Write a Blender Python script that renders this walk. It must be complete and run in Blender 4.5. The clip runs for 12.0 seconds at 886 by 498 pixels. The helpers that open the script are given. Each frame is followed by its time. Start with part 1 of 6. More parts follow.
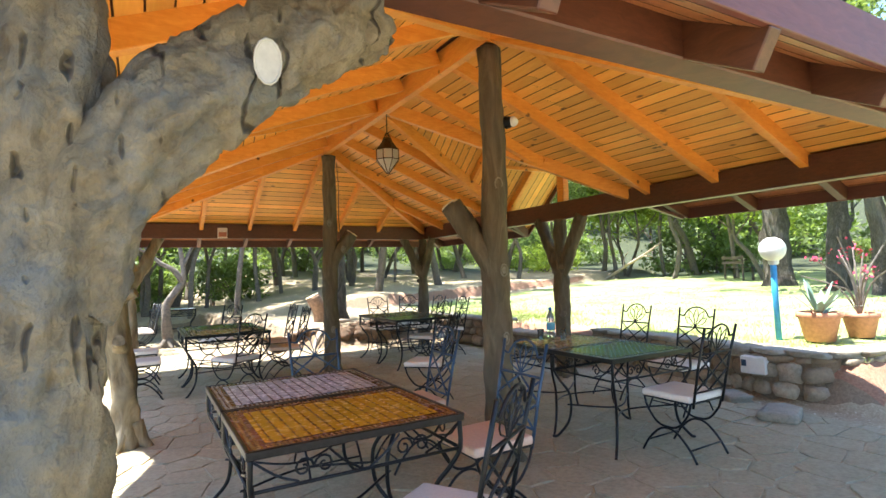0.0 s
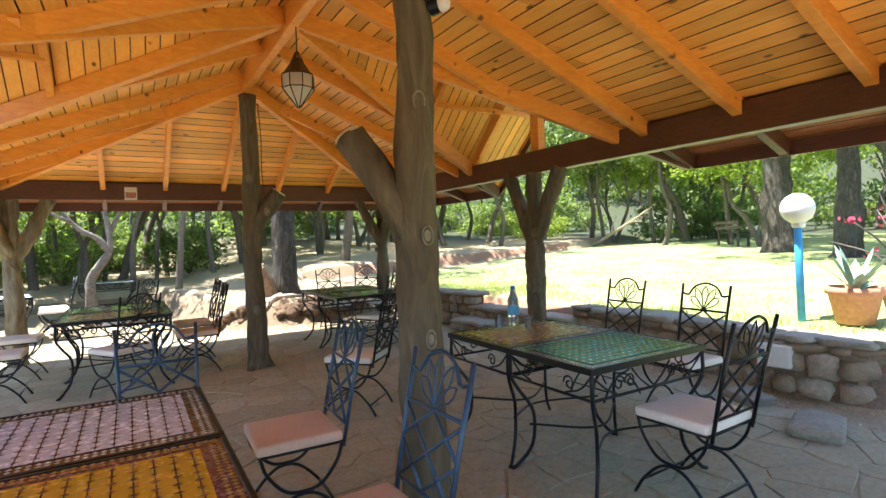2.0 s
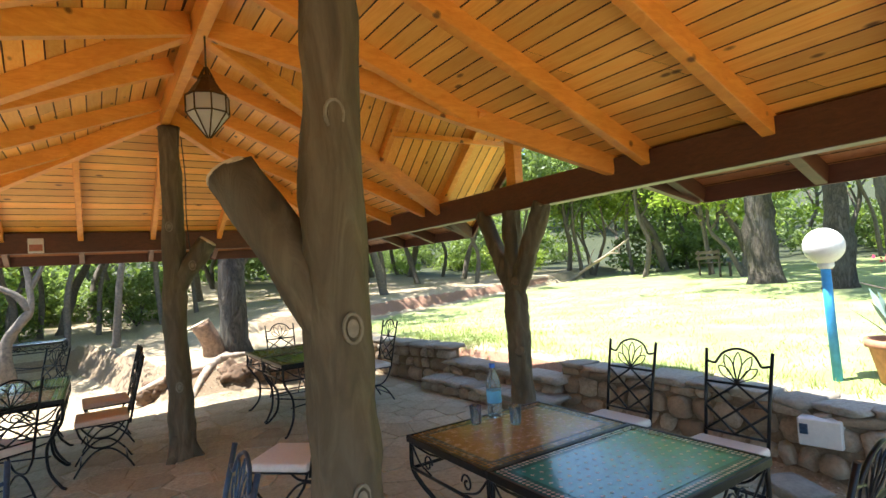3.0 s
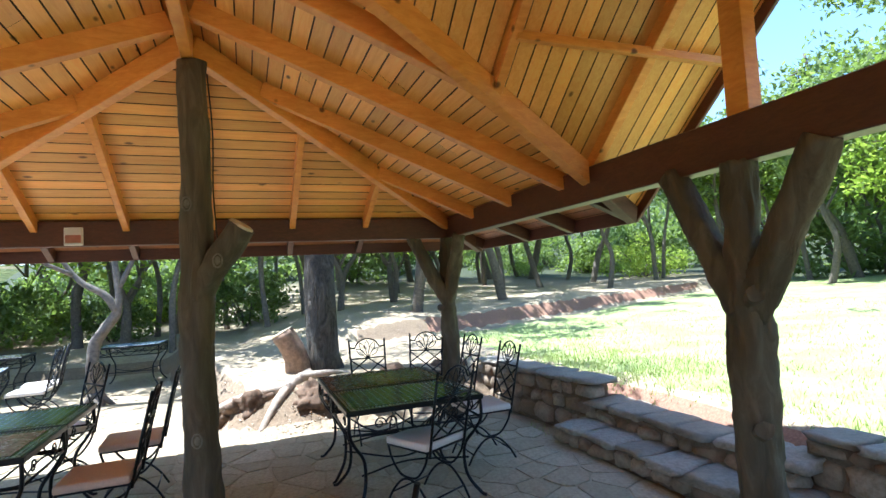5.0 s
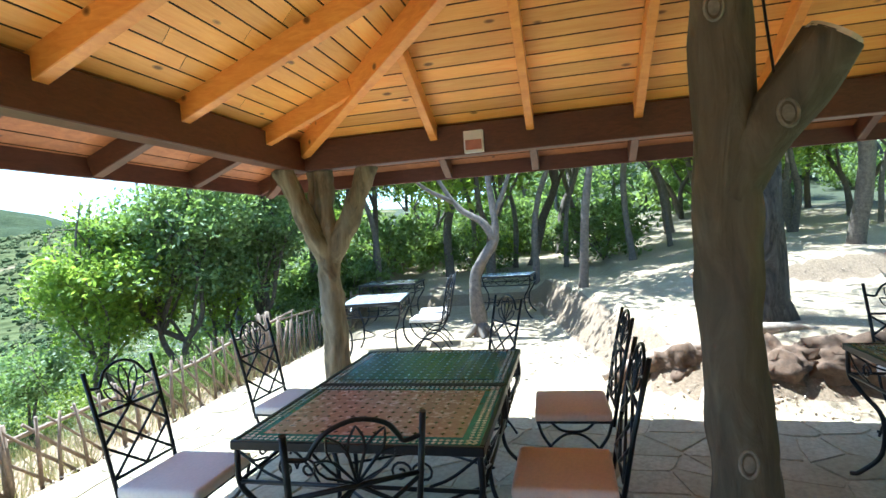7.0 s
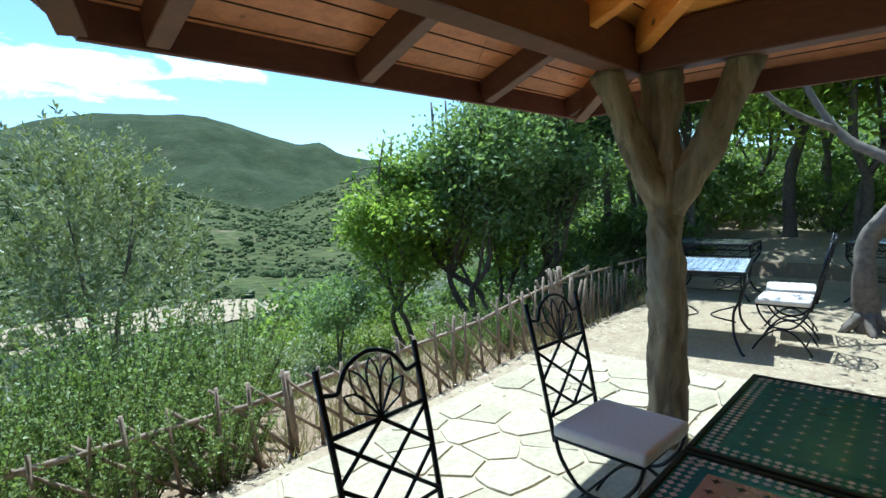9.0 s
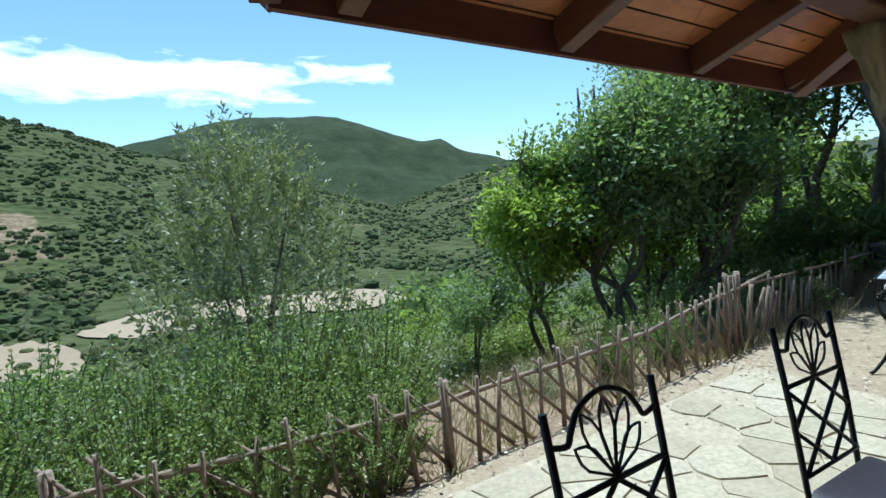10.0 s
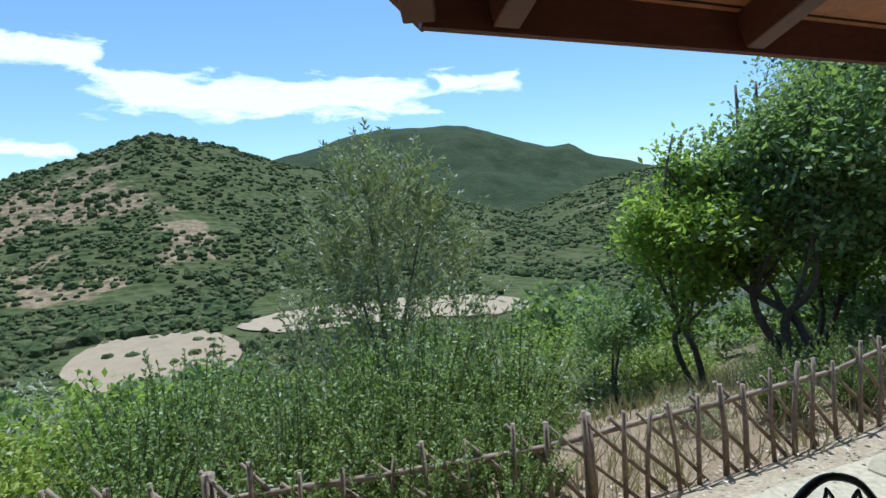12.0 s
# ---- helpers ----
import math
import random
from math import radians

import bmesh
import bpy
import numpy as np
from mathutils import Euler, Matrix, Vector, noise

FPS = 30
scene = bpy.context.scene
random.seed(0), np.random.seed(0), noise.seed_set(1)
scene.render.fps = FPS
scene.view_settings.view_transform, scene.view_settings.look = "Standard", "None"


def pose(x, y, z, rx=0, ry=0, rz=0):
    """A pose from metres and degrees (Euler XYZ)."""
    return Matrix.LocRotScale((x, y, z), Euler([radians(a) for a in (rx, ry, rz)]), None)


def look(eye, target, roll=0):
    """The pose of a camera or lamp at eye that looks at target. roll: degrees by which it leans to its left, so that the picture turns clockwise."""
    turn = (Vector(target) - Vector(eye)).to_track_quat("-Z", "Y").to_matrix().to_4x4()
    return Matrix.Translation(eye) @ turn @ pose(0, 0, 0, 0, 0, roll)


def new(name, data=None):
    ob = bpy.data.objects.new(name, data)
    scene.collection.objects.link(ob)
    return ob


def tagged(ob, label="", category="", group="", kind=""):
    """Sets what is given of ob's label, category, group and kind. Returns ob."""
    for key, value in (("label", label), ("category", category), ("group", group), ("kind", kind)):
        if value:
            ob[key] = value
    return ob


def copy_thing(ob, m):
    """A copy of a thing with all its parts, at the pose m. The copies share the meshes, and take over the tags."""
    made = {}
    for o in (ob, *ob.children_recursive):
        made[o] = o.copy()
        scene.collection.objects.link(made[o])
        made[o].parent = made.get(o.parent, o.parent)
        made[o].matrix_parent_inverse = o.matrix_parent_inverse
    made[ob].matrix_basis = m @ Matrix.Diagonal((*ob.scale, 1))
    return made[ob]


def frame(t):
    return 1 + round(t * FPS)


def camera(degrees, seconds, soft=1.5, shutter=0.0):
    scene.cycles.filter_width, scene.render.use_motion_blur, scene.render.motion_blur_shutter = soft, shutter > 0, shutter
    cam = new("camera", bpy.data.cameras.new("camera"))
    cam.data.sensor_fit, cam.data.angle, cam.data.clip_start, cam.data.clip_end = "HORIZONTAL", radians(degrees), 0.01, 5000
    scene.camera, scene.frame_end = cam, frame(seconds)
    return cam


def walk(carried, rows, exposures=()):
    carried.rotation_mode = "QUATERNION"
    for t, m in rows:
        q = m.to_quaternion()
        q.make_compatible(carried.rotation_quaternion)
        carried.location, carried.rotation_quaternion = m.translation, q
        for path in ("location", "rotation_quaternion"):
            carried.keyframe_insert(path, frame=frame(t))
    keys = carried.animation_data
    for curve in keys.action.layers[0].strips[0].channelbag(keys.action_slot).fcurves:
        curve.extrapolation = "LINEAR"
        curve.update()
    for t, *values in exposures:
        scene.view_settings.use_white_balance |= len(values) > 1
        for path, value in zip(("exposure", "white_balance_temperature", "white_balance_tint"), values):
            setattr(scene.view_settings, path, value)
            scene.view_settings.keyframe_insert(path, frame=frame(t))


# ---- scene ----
cam = camera(80.1, 12.0)
PATH = [
    (0, (0.434, 0.291, 1.458), (1.426, 2.025, 1.546), -1.7),
    (0.5, (0.589, 0.404, 1.426), (1.532, 2.168, 1.472), -1.2),
    (1, (0.811, 0.653, 1.409), (1.753, 2.416, 1.343), -2.1),
    (1.5, (1.162, 0.942, 1.404), (2.172, 2.665, 1.313), -2.7),
    (2, (1.544, 1.262, 1.439), (2.568, 2.98, 1.402), -2.0),
    (2.5, (1.843, 1.695, 1.544), (2.891, 3.397, 1.617), -3.2),
    (2.7, (1.963, 1.823, 1.59), (3.046, 3.503, 1.666), -3.8),
    (4.3, (2.982, 3.116, 1.648), (4.12, 4.758, 1.748), -3.4),
    (4.5, (3.066, 3.305, 1.66), (4.091, 5.019, 1.773), -3.8),
    (5, (3.103, 3.845, 1.627), (3.809, 5.713, 1.745), -3.0),
    (5.5, (3.065, 4.377, 1.625), (3.382, 6.35, 1.722), -2.9),
    (6, (2.791, 4.84, 1.589), (2.796, 6.838, 1.682), -1.6),
    (6.5, (2.526, 5.264, 1.534), (2.288, 7.25, 1.529), -3.2),
    (6.7, (2.405, 5.438, 1.53), (2.077, 7.41, 1.504), -3.7),
    (8.3, (1.718, 6.548, 1.477), (0.754, 8.29, 1.285), -1.9),
    (8.5, (1.625, 6.633, 1.497), (0.575, 8.323, 1.299), -1.7),
    (9, (1.387, 6.797, 1.498), (0.024, 8.247, 1.3), -2.3),
    (9.5, (1.142, 6.794, 1.502), (-0.408, 8.041, 1.303), -2.3),
    (10, (0.91, 6.813, 1.505), (-0.74, 7.925, 1.306), -2.5),
    (10.5, (0.797, 6.894, 1.548), (-0.924, 7.898, 1.371), -1.9),
    (11, (0.803, 6.876, 1.562), (-0.956, 7.815, 1.409), -1.5),
    (11.5, (0.78, 6.84, 1.567), (-1.028, 7.68, 1.412), -2.0),
    (12, (0.74, 6.819, 1.567), (-1.129, 7.514, 1.414), -2.8),
]
walk(cam, [(t, look(eye, target, roll)) for t, eye, target, roll in PATH],
     [(0, 2.2, 6300, 9), (2.7, 2.0, 6350, 9), (4.3, 1.78, 5600, 8), (6.7, 2.05, 5150, 3), (8.3, 1.33, 5000, -4), (9.5, 0.58, 5100, -2), (12, 0.25, 5150, 4)])

# ---- light ----
SUN_DIR = Vector((-0.32, 0.165, 1.0)).normalized()   # from the ground to the sun
world = bpy.data.worlds.new("world")
scene.world = world
world.use_nodes = True
wn = world.node_tree
wn.nodes.clear()
w_out = wn.nodes.new("ShaderNodeOutputWorld")
w_bg = wn.nodes.new("ShaderNodeBackground")
w_sky = wn.nodes.new("ShaderNodeTexSky")
w_sky.sky_type = 'NISHITA'
w_sky.sun_disc = False
w_sky.sun_elevation = math.asin(SUN_DIR.z)
w_sky.sun_rotation = math.atan2(SUN_DIR.x, SUN_DIR.y)
w_sky.air_density, w_sky.dust_density, w_sky.ozone_density = 1.0, 0.4, 2.5
w_bg.inputs["Strength"].default_value = 0.13
wn.links.new(w_sky.outputs[0], w_bg.inputs["Color"])
wn.links.new(w_bg.outputs[0], w_out.inputs["Surface"])
sun = new("sun", bpy.data.lights.new("sun", 'SUN'))
sun.data.energy, sun.data.angle, sun.data.color = 5.0, radians(0.6), (1.0, 0.96, 0.9)
sun.matrix_world = look(SUN_DIR * 60, (0, 0, 0))


# ---- materials ----
class Mat:
    """A node material with shorthands for its nodes."""

    def __init__(self, name, rough=0.7, metal=0.0, spec=0.5):
        self.m = bpy.data.materials.new(name)
        self.m.use_nodes = True
        self.t = self.m.node_tree
        self.b = self.t.nodes["Principled BSDF"]
        self.b.inputs["Roughness"].default_value = rough
        self.b.inputs["Metallic"].default_value = metal
        self.b.inputs["Specular IOR Level"].default_value = spec

    def n(self, kind, **inputs):
        node = self.t.nodes.new(kind)
        for key, value in inputs.items():
            node.inputs[key.replace("_", " ")].default_value = value
        return node

    def link(self, a, b):
        self.t.links.new(a, b)

    def coords(self, scale=(1, 1, 1), world_space=True):
        """Places to sample at: world position, or the object's own space."""
        if world_space:
            src = self.n("ShaderNodeNewGeometry").outputs["Position"]
        else:
            src = self.n("ShaderNodeTexCoord").outputs["Object"]
        mp = self.n("ShaderNodeMapping")
        mp.inputs["Scale"].default_value = scale
        self.link(src, mp.inputs["Vector"])
        return mp.outputs["Vector"]

    def noise(self, vec, scale, detail=4.0, rough=0.6, distort=0.0):
        nd = self.n("ShaderNodeTexNoise", Scale=scale, Detail=detail, Roughness=rough, Distortion=distort)
        self.link(vec, nd.inputs["Vector"])
        return nd.outputs["Fac"]

    def ramp(self, fac, *stops):
        nd = self.n("ShaderNodeValToRGB")
        els = nd.color_ramp.elements
        while len(els) < len(stops):
            els.new(0.5)
        for el, (p, c) in zip(els, stops):
            el.position = p
            el.color = (*c, 1) if len(c) == 3 else c
        self.link(fac, nd.inputs["Fac"])
        return nd.outputs["Color"]

    def mix(self, fac, a, b, how='MIX'):
        nd = self.n("ShaderNodeMix")
        nd.data_type, nd.blend_type = 'RGBA', how
        for value, sock in ((fac, nd.inputs[0]), (a, nd.inputs[6]), (b, nd.inputs[7])):
            if hasattr(value, "is_linked"):
                self.link(value, sock)
            else:
                sock.default_value = value if isinstance(value, (int, float)) else (*value, 1)
        return nd.outputs[2]

    def math(self, op, a, b=0.0, c=0.0):
        nd = self.n("ShaderNodeMath")
        nd.operation = op
        for value, sock in zip((a, b, c), nd.inputs):
            if hasattr(value, "is_linked"):
                self.link(value, sock)
            else:
                sock.default_value = value
        return nd.outputs[0]

    def vary(self, col, random_out, amount=0.25):
        """Lightens or darkens a colour by a random number per piece."""
        k = self.math('MULTIPLY_ADD', random_out, amount * 2, 1 - amount)
        nd = self.n("ShaderNodeVectorMath")
        nd.operation = 'SCALE'
        self.link(col, nd.inputs[0])
        self.link(k, nd.inputs["Scale"])
        return nd.outputs[0]

    def island(self):
        return self.n("ShaderNodeNewGeometry").outputs["Random Per Island"]

    def each(self):
        return self.n("ShaderNodeObjectInfo").outputs["Random"]

    def color(self, c):
        if hasattr(c, "is_linked"):
            self.link(c, self.b.inputs["Base Color"])
        else:
            self.b.inputs["Base Color"].default_value = (*c, 1)
        return self

    def rough(self, r):
        self.link(r, self.b.inputs["Roughness"])

    def bump(self, height, strength=0.4, distance=0.01):
        nd = self.n("ShaderNodeBump", Strength=strength, Distance=distance)
        self.link(height, nd.inputs["Height"])
        self.link(nd.outputs["Normal"], self.b.inputs["Normal"])


def timber(name, light, dark, grain, rough=0.5, knots=True, stretch=(1, 1, 1)):
    """Stained timber with streaks of grain along one axis and a few knots."""
    m = Mat(name, rough)
    isl = m.island()
    v = m.coords(grain)
    off = m.n("ShaderNodeVectorMath")
    off.operation = 'ADD'
    m.link(v, off.inputs[0])
    jump = m.math('MULTIPLY', isl, 40.0)
    m.link(jump, off.inputs[1])
    g = m.noise(off.outputs[0], 3.0, 5.0, 0.65, 0.8)
    c = m.ramp(g, (0.25, dark), (0.5, tuple((a + b) / 2 for a, b in zip(light, dark))), (0.75, light))
    c = m.vary(c, isl, 0.2)
    if knots:
        kv = m.coords(stretch)
        vor = m.n("ShaderNodeTexVoronoi", Scale=6.0)
        m.link(kv, vor.inputs["Vector"])
        k = m.ramp(vor.outputs["Distance"], (0.06, (1, 1, 1)), (0.115, (0, 0, 0)))
        c = m.mix(k, c, tuple(x * 0.22 for x in dark))
    big = m.noise(m.coords(), 1.3, 3.0)
    c = m.mix(m.ramp(big, (0.45, (0, 0, 0)), (0.75, (0.35, 0.35, 0.35))), c, tuple(x * 0.6 for x in dark))
    m.color(c)
    m.bump(g, 0.25, 0.004)
    return m.m


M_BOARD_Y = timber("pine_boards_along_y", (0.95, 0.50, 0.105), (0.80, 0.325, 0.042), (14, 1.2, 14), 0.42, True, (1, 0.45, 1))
M_BOARD_X = timber("pine_boards_along_x", (0.95, 0.50, 0.105), (0.80, 0.325, 0.042), (1.2, 14, 14), 0.42, True, (0.45, 1, 1))
M_RAFTER = timber("pine_rafter", (0.90, 0.40, 0.065), (0.70, 0.24, 0.026), (3, 3, 12), 0.4, True, (0.7, 0.7, 0.7))
M_DARK = timber("dark_stained_timber", (0.135, 0.048, 0.022), (0.065, 0.022, 0.011), (4, 4, 14), 0.45, False)
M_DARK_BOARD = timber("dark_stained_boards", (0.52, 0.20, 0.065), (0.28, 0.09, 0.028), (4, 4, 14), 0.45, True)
# near-black for the boards' side faces: shade of the grooves put into colour
M_GROOVE_SHADE = timber("board_groove_shade", (0.10, 0.042, 0.016), (0.05, 0.02, 0.009), (4, 4, 4), 0.7, False)
M_FASCIA = timber("red_brown_fascia", (0.17, 0.055, 0.035), (0.10, 0.03, 0.02), (3, 3, 14), 0.5, False)


def faux_bark():
    m = Mat("moulded_bark_cement", 0.75)
    v = m.coords((1, 1, 0.22), False)
    g = m.noise(v, 9.0, 6.0, 0.6, 1.2)
    big = m.noise(m.coords(), 2.2, 3.0)
    c = m.ramp(g, (0.3, (0.05, 0.036, 0.02)), (0.5, (0.105, 0.078, 0.043)), (0.72, (0.19, 0.15, 0.095)))
    c = m.mix(m.ramp(big, (0.4, (0, 0, 0)), (0.7, (0.6, 0.6, 0.6))), c, (0.085, 0.07, 0.05))
    m.color(c)
    m.bump(g, 0.9, 0.02)
    return m.m


def pale_bark():
    m = Mat("moulded_bark_pale", 0.7)
    v = m.coords((1, 1, 0.3), False)
    g = m.noise(v, 7.0, 6.0, 0.6, 1.5)
    big = m.noise(m.coords(), 3.0, 3.0)
    c = m.ramp(g, (0.32, (0.07, 0.052, 0.028)), (0.5, (0.18, 0.14, 0.08)), (0.7, (0.31, 0.25, 0.155)))
    c = m.mix(m.ramp(big, (0.5, (0, 0, 0)), (0.68, (0.4, 0.4, 0.4))), c, (0.20, 0.20, 0.17))
    m.color(c)
    m.bump(g, 0.8, 0.02)
    return m.m


def simple(name, col, rough=0.6, metal=0.0, scale=12.0, amount=0.25, bump=0.15, spec=0.5):
    """A surface of one colour with grain and stains."""
    m = Mat(name, rough, metal, spec)
    v = m.coords((1, 1, 1), False)
    g = m.noise(v, scale, 5.0)
    big = m.noise(m.coords(), 1.7, 3.0)
    c = m.ramp(g, (0.25, tuple(x * (1 - amount) for x in col)), (0.75, tuple(min(1, x * (1 + amount)) for x in col)))
    c = m.mix(m.ramp(big, (0.4, (0, 0, 0)), (0.8, (0.3, 0.3, 0.3))), c, tuple(x * 0.7 for x in col))
    m.color(c)
    m.bump(g, bump, 0.004)
    return m.m


M_BARK = faux_bark()
M_PALE = pale_bark()


def groove_bark():
    """Trowelled cement bark: deep wavering grooves, tan with blue-grey patches."""
    m = Mat("trowelled_bark_cement", 0.72)
    v = m.coords((1, 1, 0.35), False)
    warp = m.noise(v, 3.0, 3.0)
    wave = m.n("ShaderNodeTexWave", Scale=4.2, Distortion=11.0, Detail=3.0, Detail_Scale=0.9)
    wave.bands_direction = 'X'
    m.link(v, wave.inputs["Vector"])
    gaps = m.ramp(m.noise(m.coords(), 6.0, 3.0), (0.42, (0, 0, 0)), (0.6, (0.3, 0.3, 0.3)))
    line = m.ramp(m.math('ADD', wave.outputs["Fac"], gaps), (0.0, (0.1, 0.1, 0.1)), (0.10, (1, 1, 1)))
    fine = m.noise(m.coords((1, 1, 0.6), False), 15.0, 8.0, 0.75)
    big = m.noise(m.coords(), 4.5, 5.0, 0.65)
    c = m.ramp(fine, (0.32, (0.19, 0.15, 0.09)), (0.5, (0.32, 0.255, 0.155)), (0.68, (0.45, 0.37, 0.24)))
    c = m.mix(m.ramp(big, (0.47, (0, 0, 0)), (0.60, (0.6, 0.6, 0.6))), c, (0.19, 0.225, 0.24))
    c = m.mix(m.ramp(warp, (0.55, (0, 0, 0)), (0.75, (0.5, 0.5, 0.5))), c, (0.32, 0.23, 0.11))
    c = m.mix(line, (0.06, 0.045, 0.028), c)
    m.color(c)
    h = m.math('ADD', m.math('MULTIPLY', line, 1.3), m.math('ADD', m.math('MULTIPLY', fine, 0.8), m.math('MULTIPLY', big, 2.5)))
    m.bump(h, 1.0, 0.06)
    return m.m


M_GROOVE = groove_bark()
M_SCAR = simple("cut_wood_scar", (0.22, 0.19, 0.14), 0.8, 0, 30.0, 0.4, 0.6)
M_PATCH = simple("pale_plaster_scar", (0.50, 0.47, 0.40), 0.8, 0, 24.0, 0.2, 0.5)
M_CUT = simple("cut_stub_face", (0.62, 0.50, 0.34), 0.7)


# ---- building helpers ----
def thing(name, label, category, at=(0, 0, 0), turn=0.0, group="", kind=""):
    ob = new(name)
    ob.empty_display_size = 0.1
    ob.matrix_basis = pose(*at, 0, 0, turn)
    return tagged(ob, label, category, group, kind)


def part(name, bm, material, parent=None, label="", smooth=False):
    me = bpy.data.meshes.new(name)
    bm.normal_update()
    bm.to_mesh(me)
    bm.free()
    if smooth:
        me.polygons.foreach_set("use_smooth", [True] * len(me.polygons))
    for mt in (material if isinstance(material, (list, tuple)) else [material]):
        me.materials.append(mt)
    ob = new(name, me)
    ob.parent = parent
    return tagged(ob, label)


def box(bm, size, m=Matrix(), mat=0, bevel=0.0):
    """A box about the origin of m."""
    got = bmesh.ops.create_cube(bm, size=1.0, matrix=m @ Matrix.Diagonal((*size, 1)))
    faces = {f for v in got["verts"] for f in v.link_faces}
    for f in faces:
        f.material_index = mat
    if bevel:
        edges = {e for v in got["verts"] for e in v.link_edges}
        bmesh.ops.bevel(bm, geom=list(edges), offset=bevel, segments=1, affect='EDGES')
    return bm


def span(p0, p1, up=(0, 0, 1)):
    """A frame at p0 whose x runs to p1 and whose z leans to up; and the length."""
    p0, p1 = Vector(p0), Vector(p1)
    x = (p1 - p0).normalized()
    y = Vector(up).cross(x).normalized()
    z = x.cross(y)
    m = Matrix((x, y, z)).transposed().to_4x4()
    m.translation = p0
    return m, (p1 - p0).length


def beam(bm, p0, p1, w, h, mat=0, bevel=0.004, up=(0, 0, 1)):
    """A squared timber whose lower edge runs from p0 to p1."""
    m, length = span(p0, p1, up)
    return box(bm, (length, w, h), m @ Matrix.Translation((length / 2, 0, h / 2)), mat, bevel)


def tube(bm, pts, radii, seg=8, cap=True, wobble=0.0, seed=0, mat=0):
    """A round bar along points; radii: one number or one per point."""
    pts = [Vector(p) for p in pts]
    n = len(pts)
    if isinstance(radii, (int, float)):
        radii = [radii] * n
    rings = []
    ref = None
    for i, p in enumerate(pts):
        d = (pts[min(i + 1, n - 1)] - pts[max(i - 1, 0)]).normalized()
        if ref is None:
            ref = d.orthogonal().normalized()
        a = (ref - d * ref.dot(d)).normalized()
        ref = a
        b = d.cross(a)
        ring = []
        for k in range(seg):
            ang = 2 * math.pi * k / seg
            r = radii[i]
            if wobble:
                r *= 1 + wobble * noise.noise(Vector((math.cos(ang) * 1.6 + seed, math.sin(ang) * 1.6, p.z * 3 + p.x * 2)))
                r *= 1 + wobble * 0.5 * noise.noise(Vector((math.cos(ang) * 4 + seed, math.sin(ang) * 4, p.z * 7 + p.y * 5)))
            ring.append(bm.verts.new(p + (a * math.cos(ang) + b * math.sin(ang)) * r))
        rings.append(ring)
    for r0, r1 in zip(rings, rings[1:]):
        for k in range(seg):
            f = bm.faces.new((r0[k], r0[(k + 1) % seg], r1[(k + 1) % seg], r1[k]))
            f.material_index, f.smooth = mat, seg > 5
    if cap:
        for ring, rev in ((rings[0], True), (rings[-1], False)):
            f = bm.faces.new(ring[::-1] if rev else ring)
            f.material_index = mat
    return bm


def bez(*p, n=8):
    """Points on a smooth curve through the given points (Catmull-Rom)."""
    p = [Vector(q) for q in p]
    q = [2 * p[0] - p[1]] + p + [2 * p[-1] - p[-2]]
    out = []
    for i in range(1, len(q) - 2):
        for k in range(n):
            t = k / n
            out.append(0.5 * (2 * q[i] + (q[i + 1] - q[i - 1]) * t + (2 * q[i - 1] - 5 * q[i] + 4 * q[i + 1] - q[i + 2]) * t * t
                              + (3 * q[i] - q[i - 1] - 3 * q[i + 1] + q[i + 2]) * t ** 3))
    out.append(p[-1])
    return out


def prism(bm, poly, thick, mat=0, side=None):
    """A slab: the polygon below, and the same raised by thick; side: another material for its edges."""
    lo = [bm.verts.new(p) for p in poly]
    hi = [bm.verts.new(Vector(p) + Vector((0, 0, thick))) for p in poly]
    n = len(poly)
    fs = [bm.faces.new(lo[::-1]), bm.faces.new(hi)]
    for i in range(n):
        fs.append(bm.faces.new((lo[i], lo[(i + 1) % n], hi[(i + 1) % n], hi[i])))
    for i, f in enumerate(fs):
        f.material_index = mat if side is None or i < 2 else side
    return bm


# ---- the pavilion ----
CX, HALF = 2.775, 2.61              # ridge line; from it to the inner face of the side beams
YA, YB, YM = 3.60, 7.75, 5.76       # ridge posts; middle of the cross gables
YN, YF = 1.49, 9.73                 # inner faces of the end beams
TOP, PITCH = 3.44, 0.40             # underside of the boards at the ridge; slope of the sides
EPITCH = PITCH * HALF / (YF - YB)
EAVE = 3.28                         # ridge to eave
GHALF = 1.19                        # half the width of a cross gable at the beam
RD = 0.13                           # rafter depth
BZ0, BZ1, BW = 2.13, 2.37, 0.13     # side beams
EY = EAVE * PITCH / EPITCH
SOUTH_CUT = 0.0                     # how far the entrance eave is cut back


def zs(dx):
    return TOP - PITCH * abs(dx)


def yend(dx, end):
    """Where a side slope ends at that distance from the ridge."""
    d = abs(dx) * PITCH / EPITCH
    return YB + d if end > 0 else YA - d


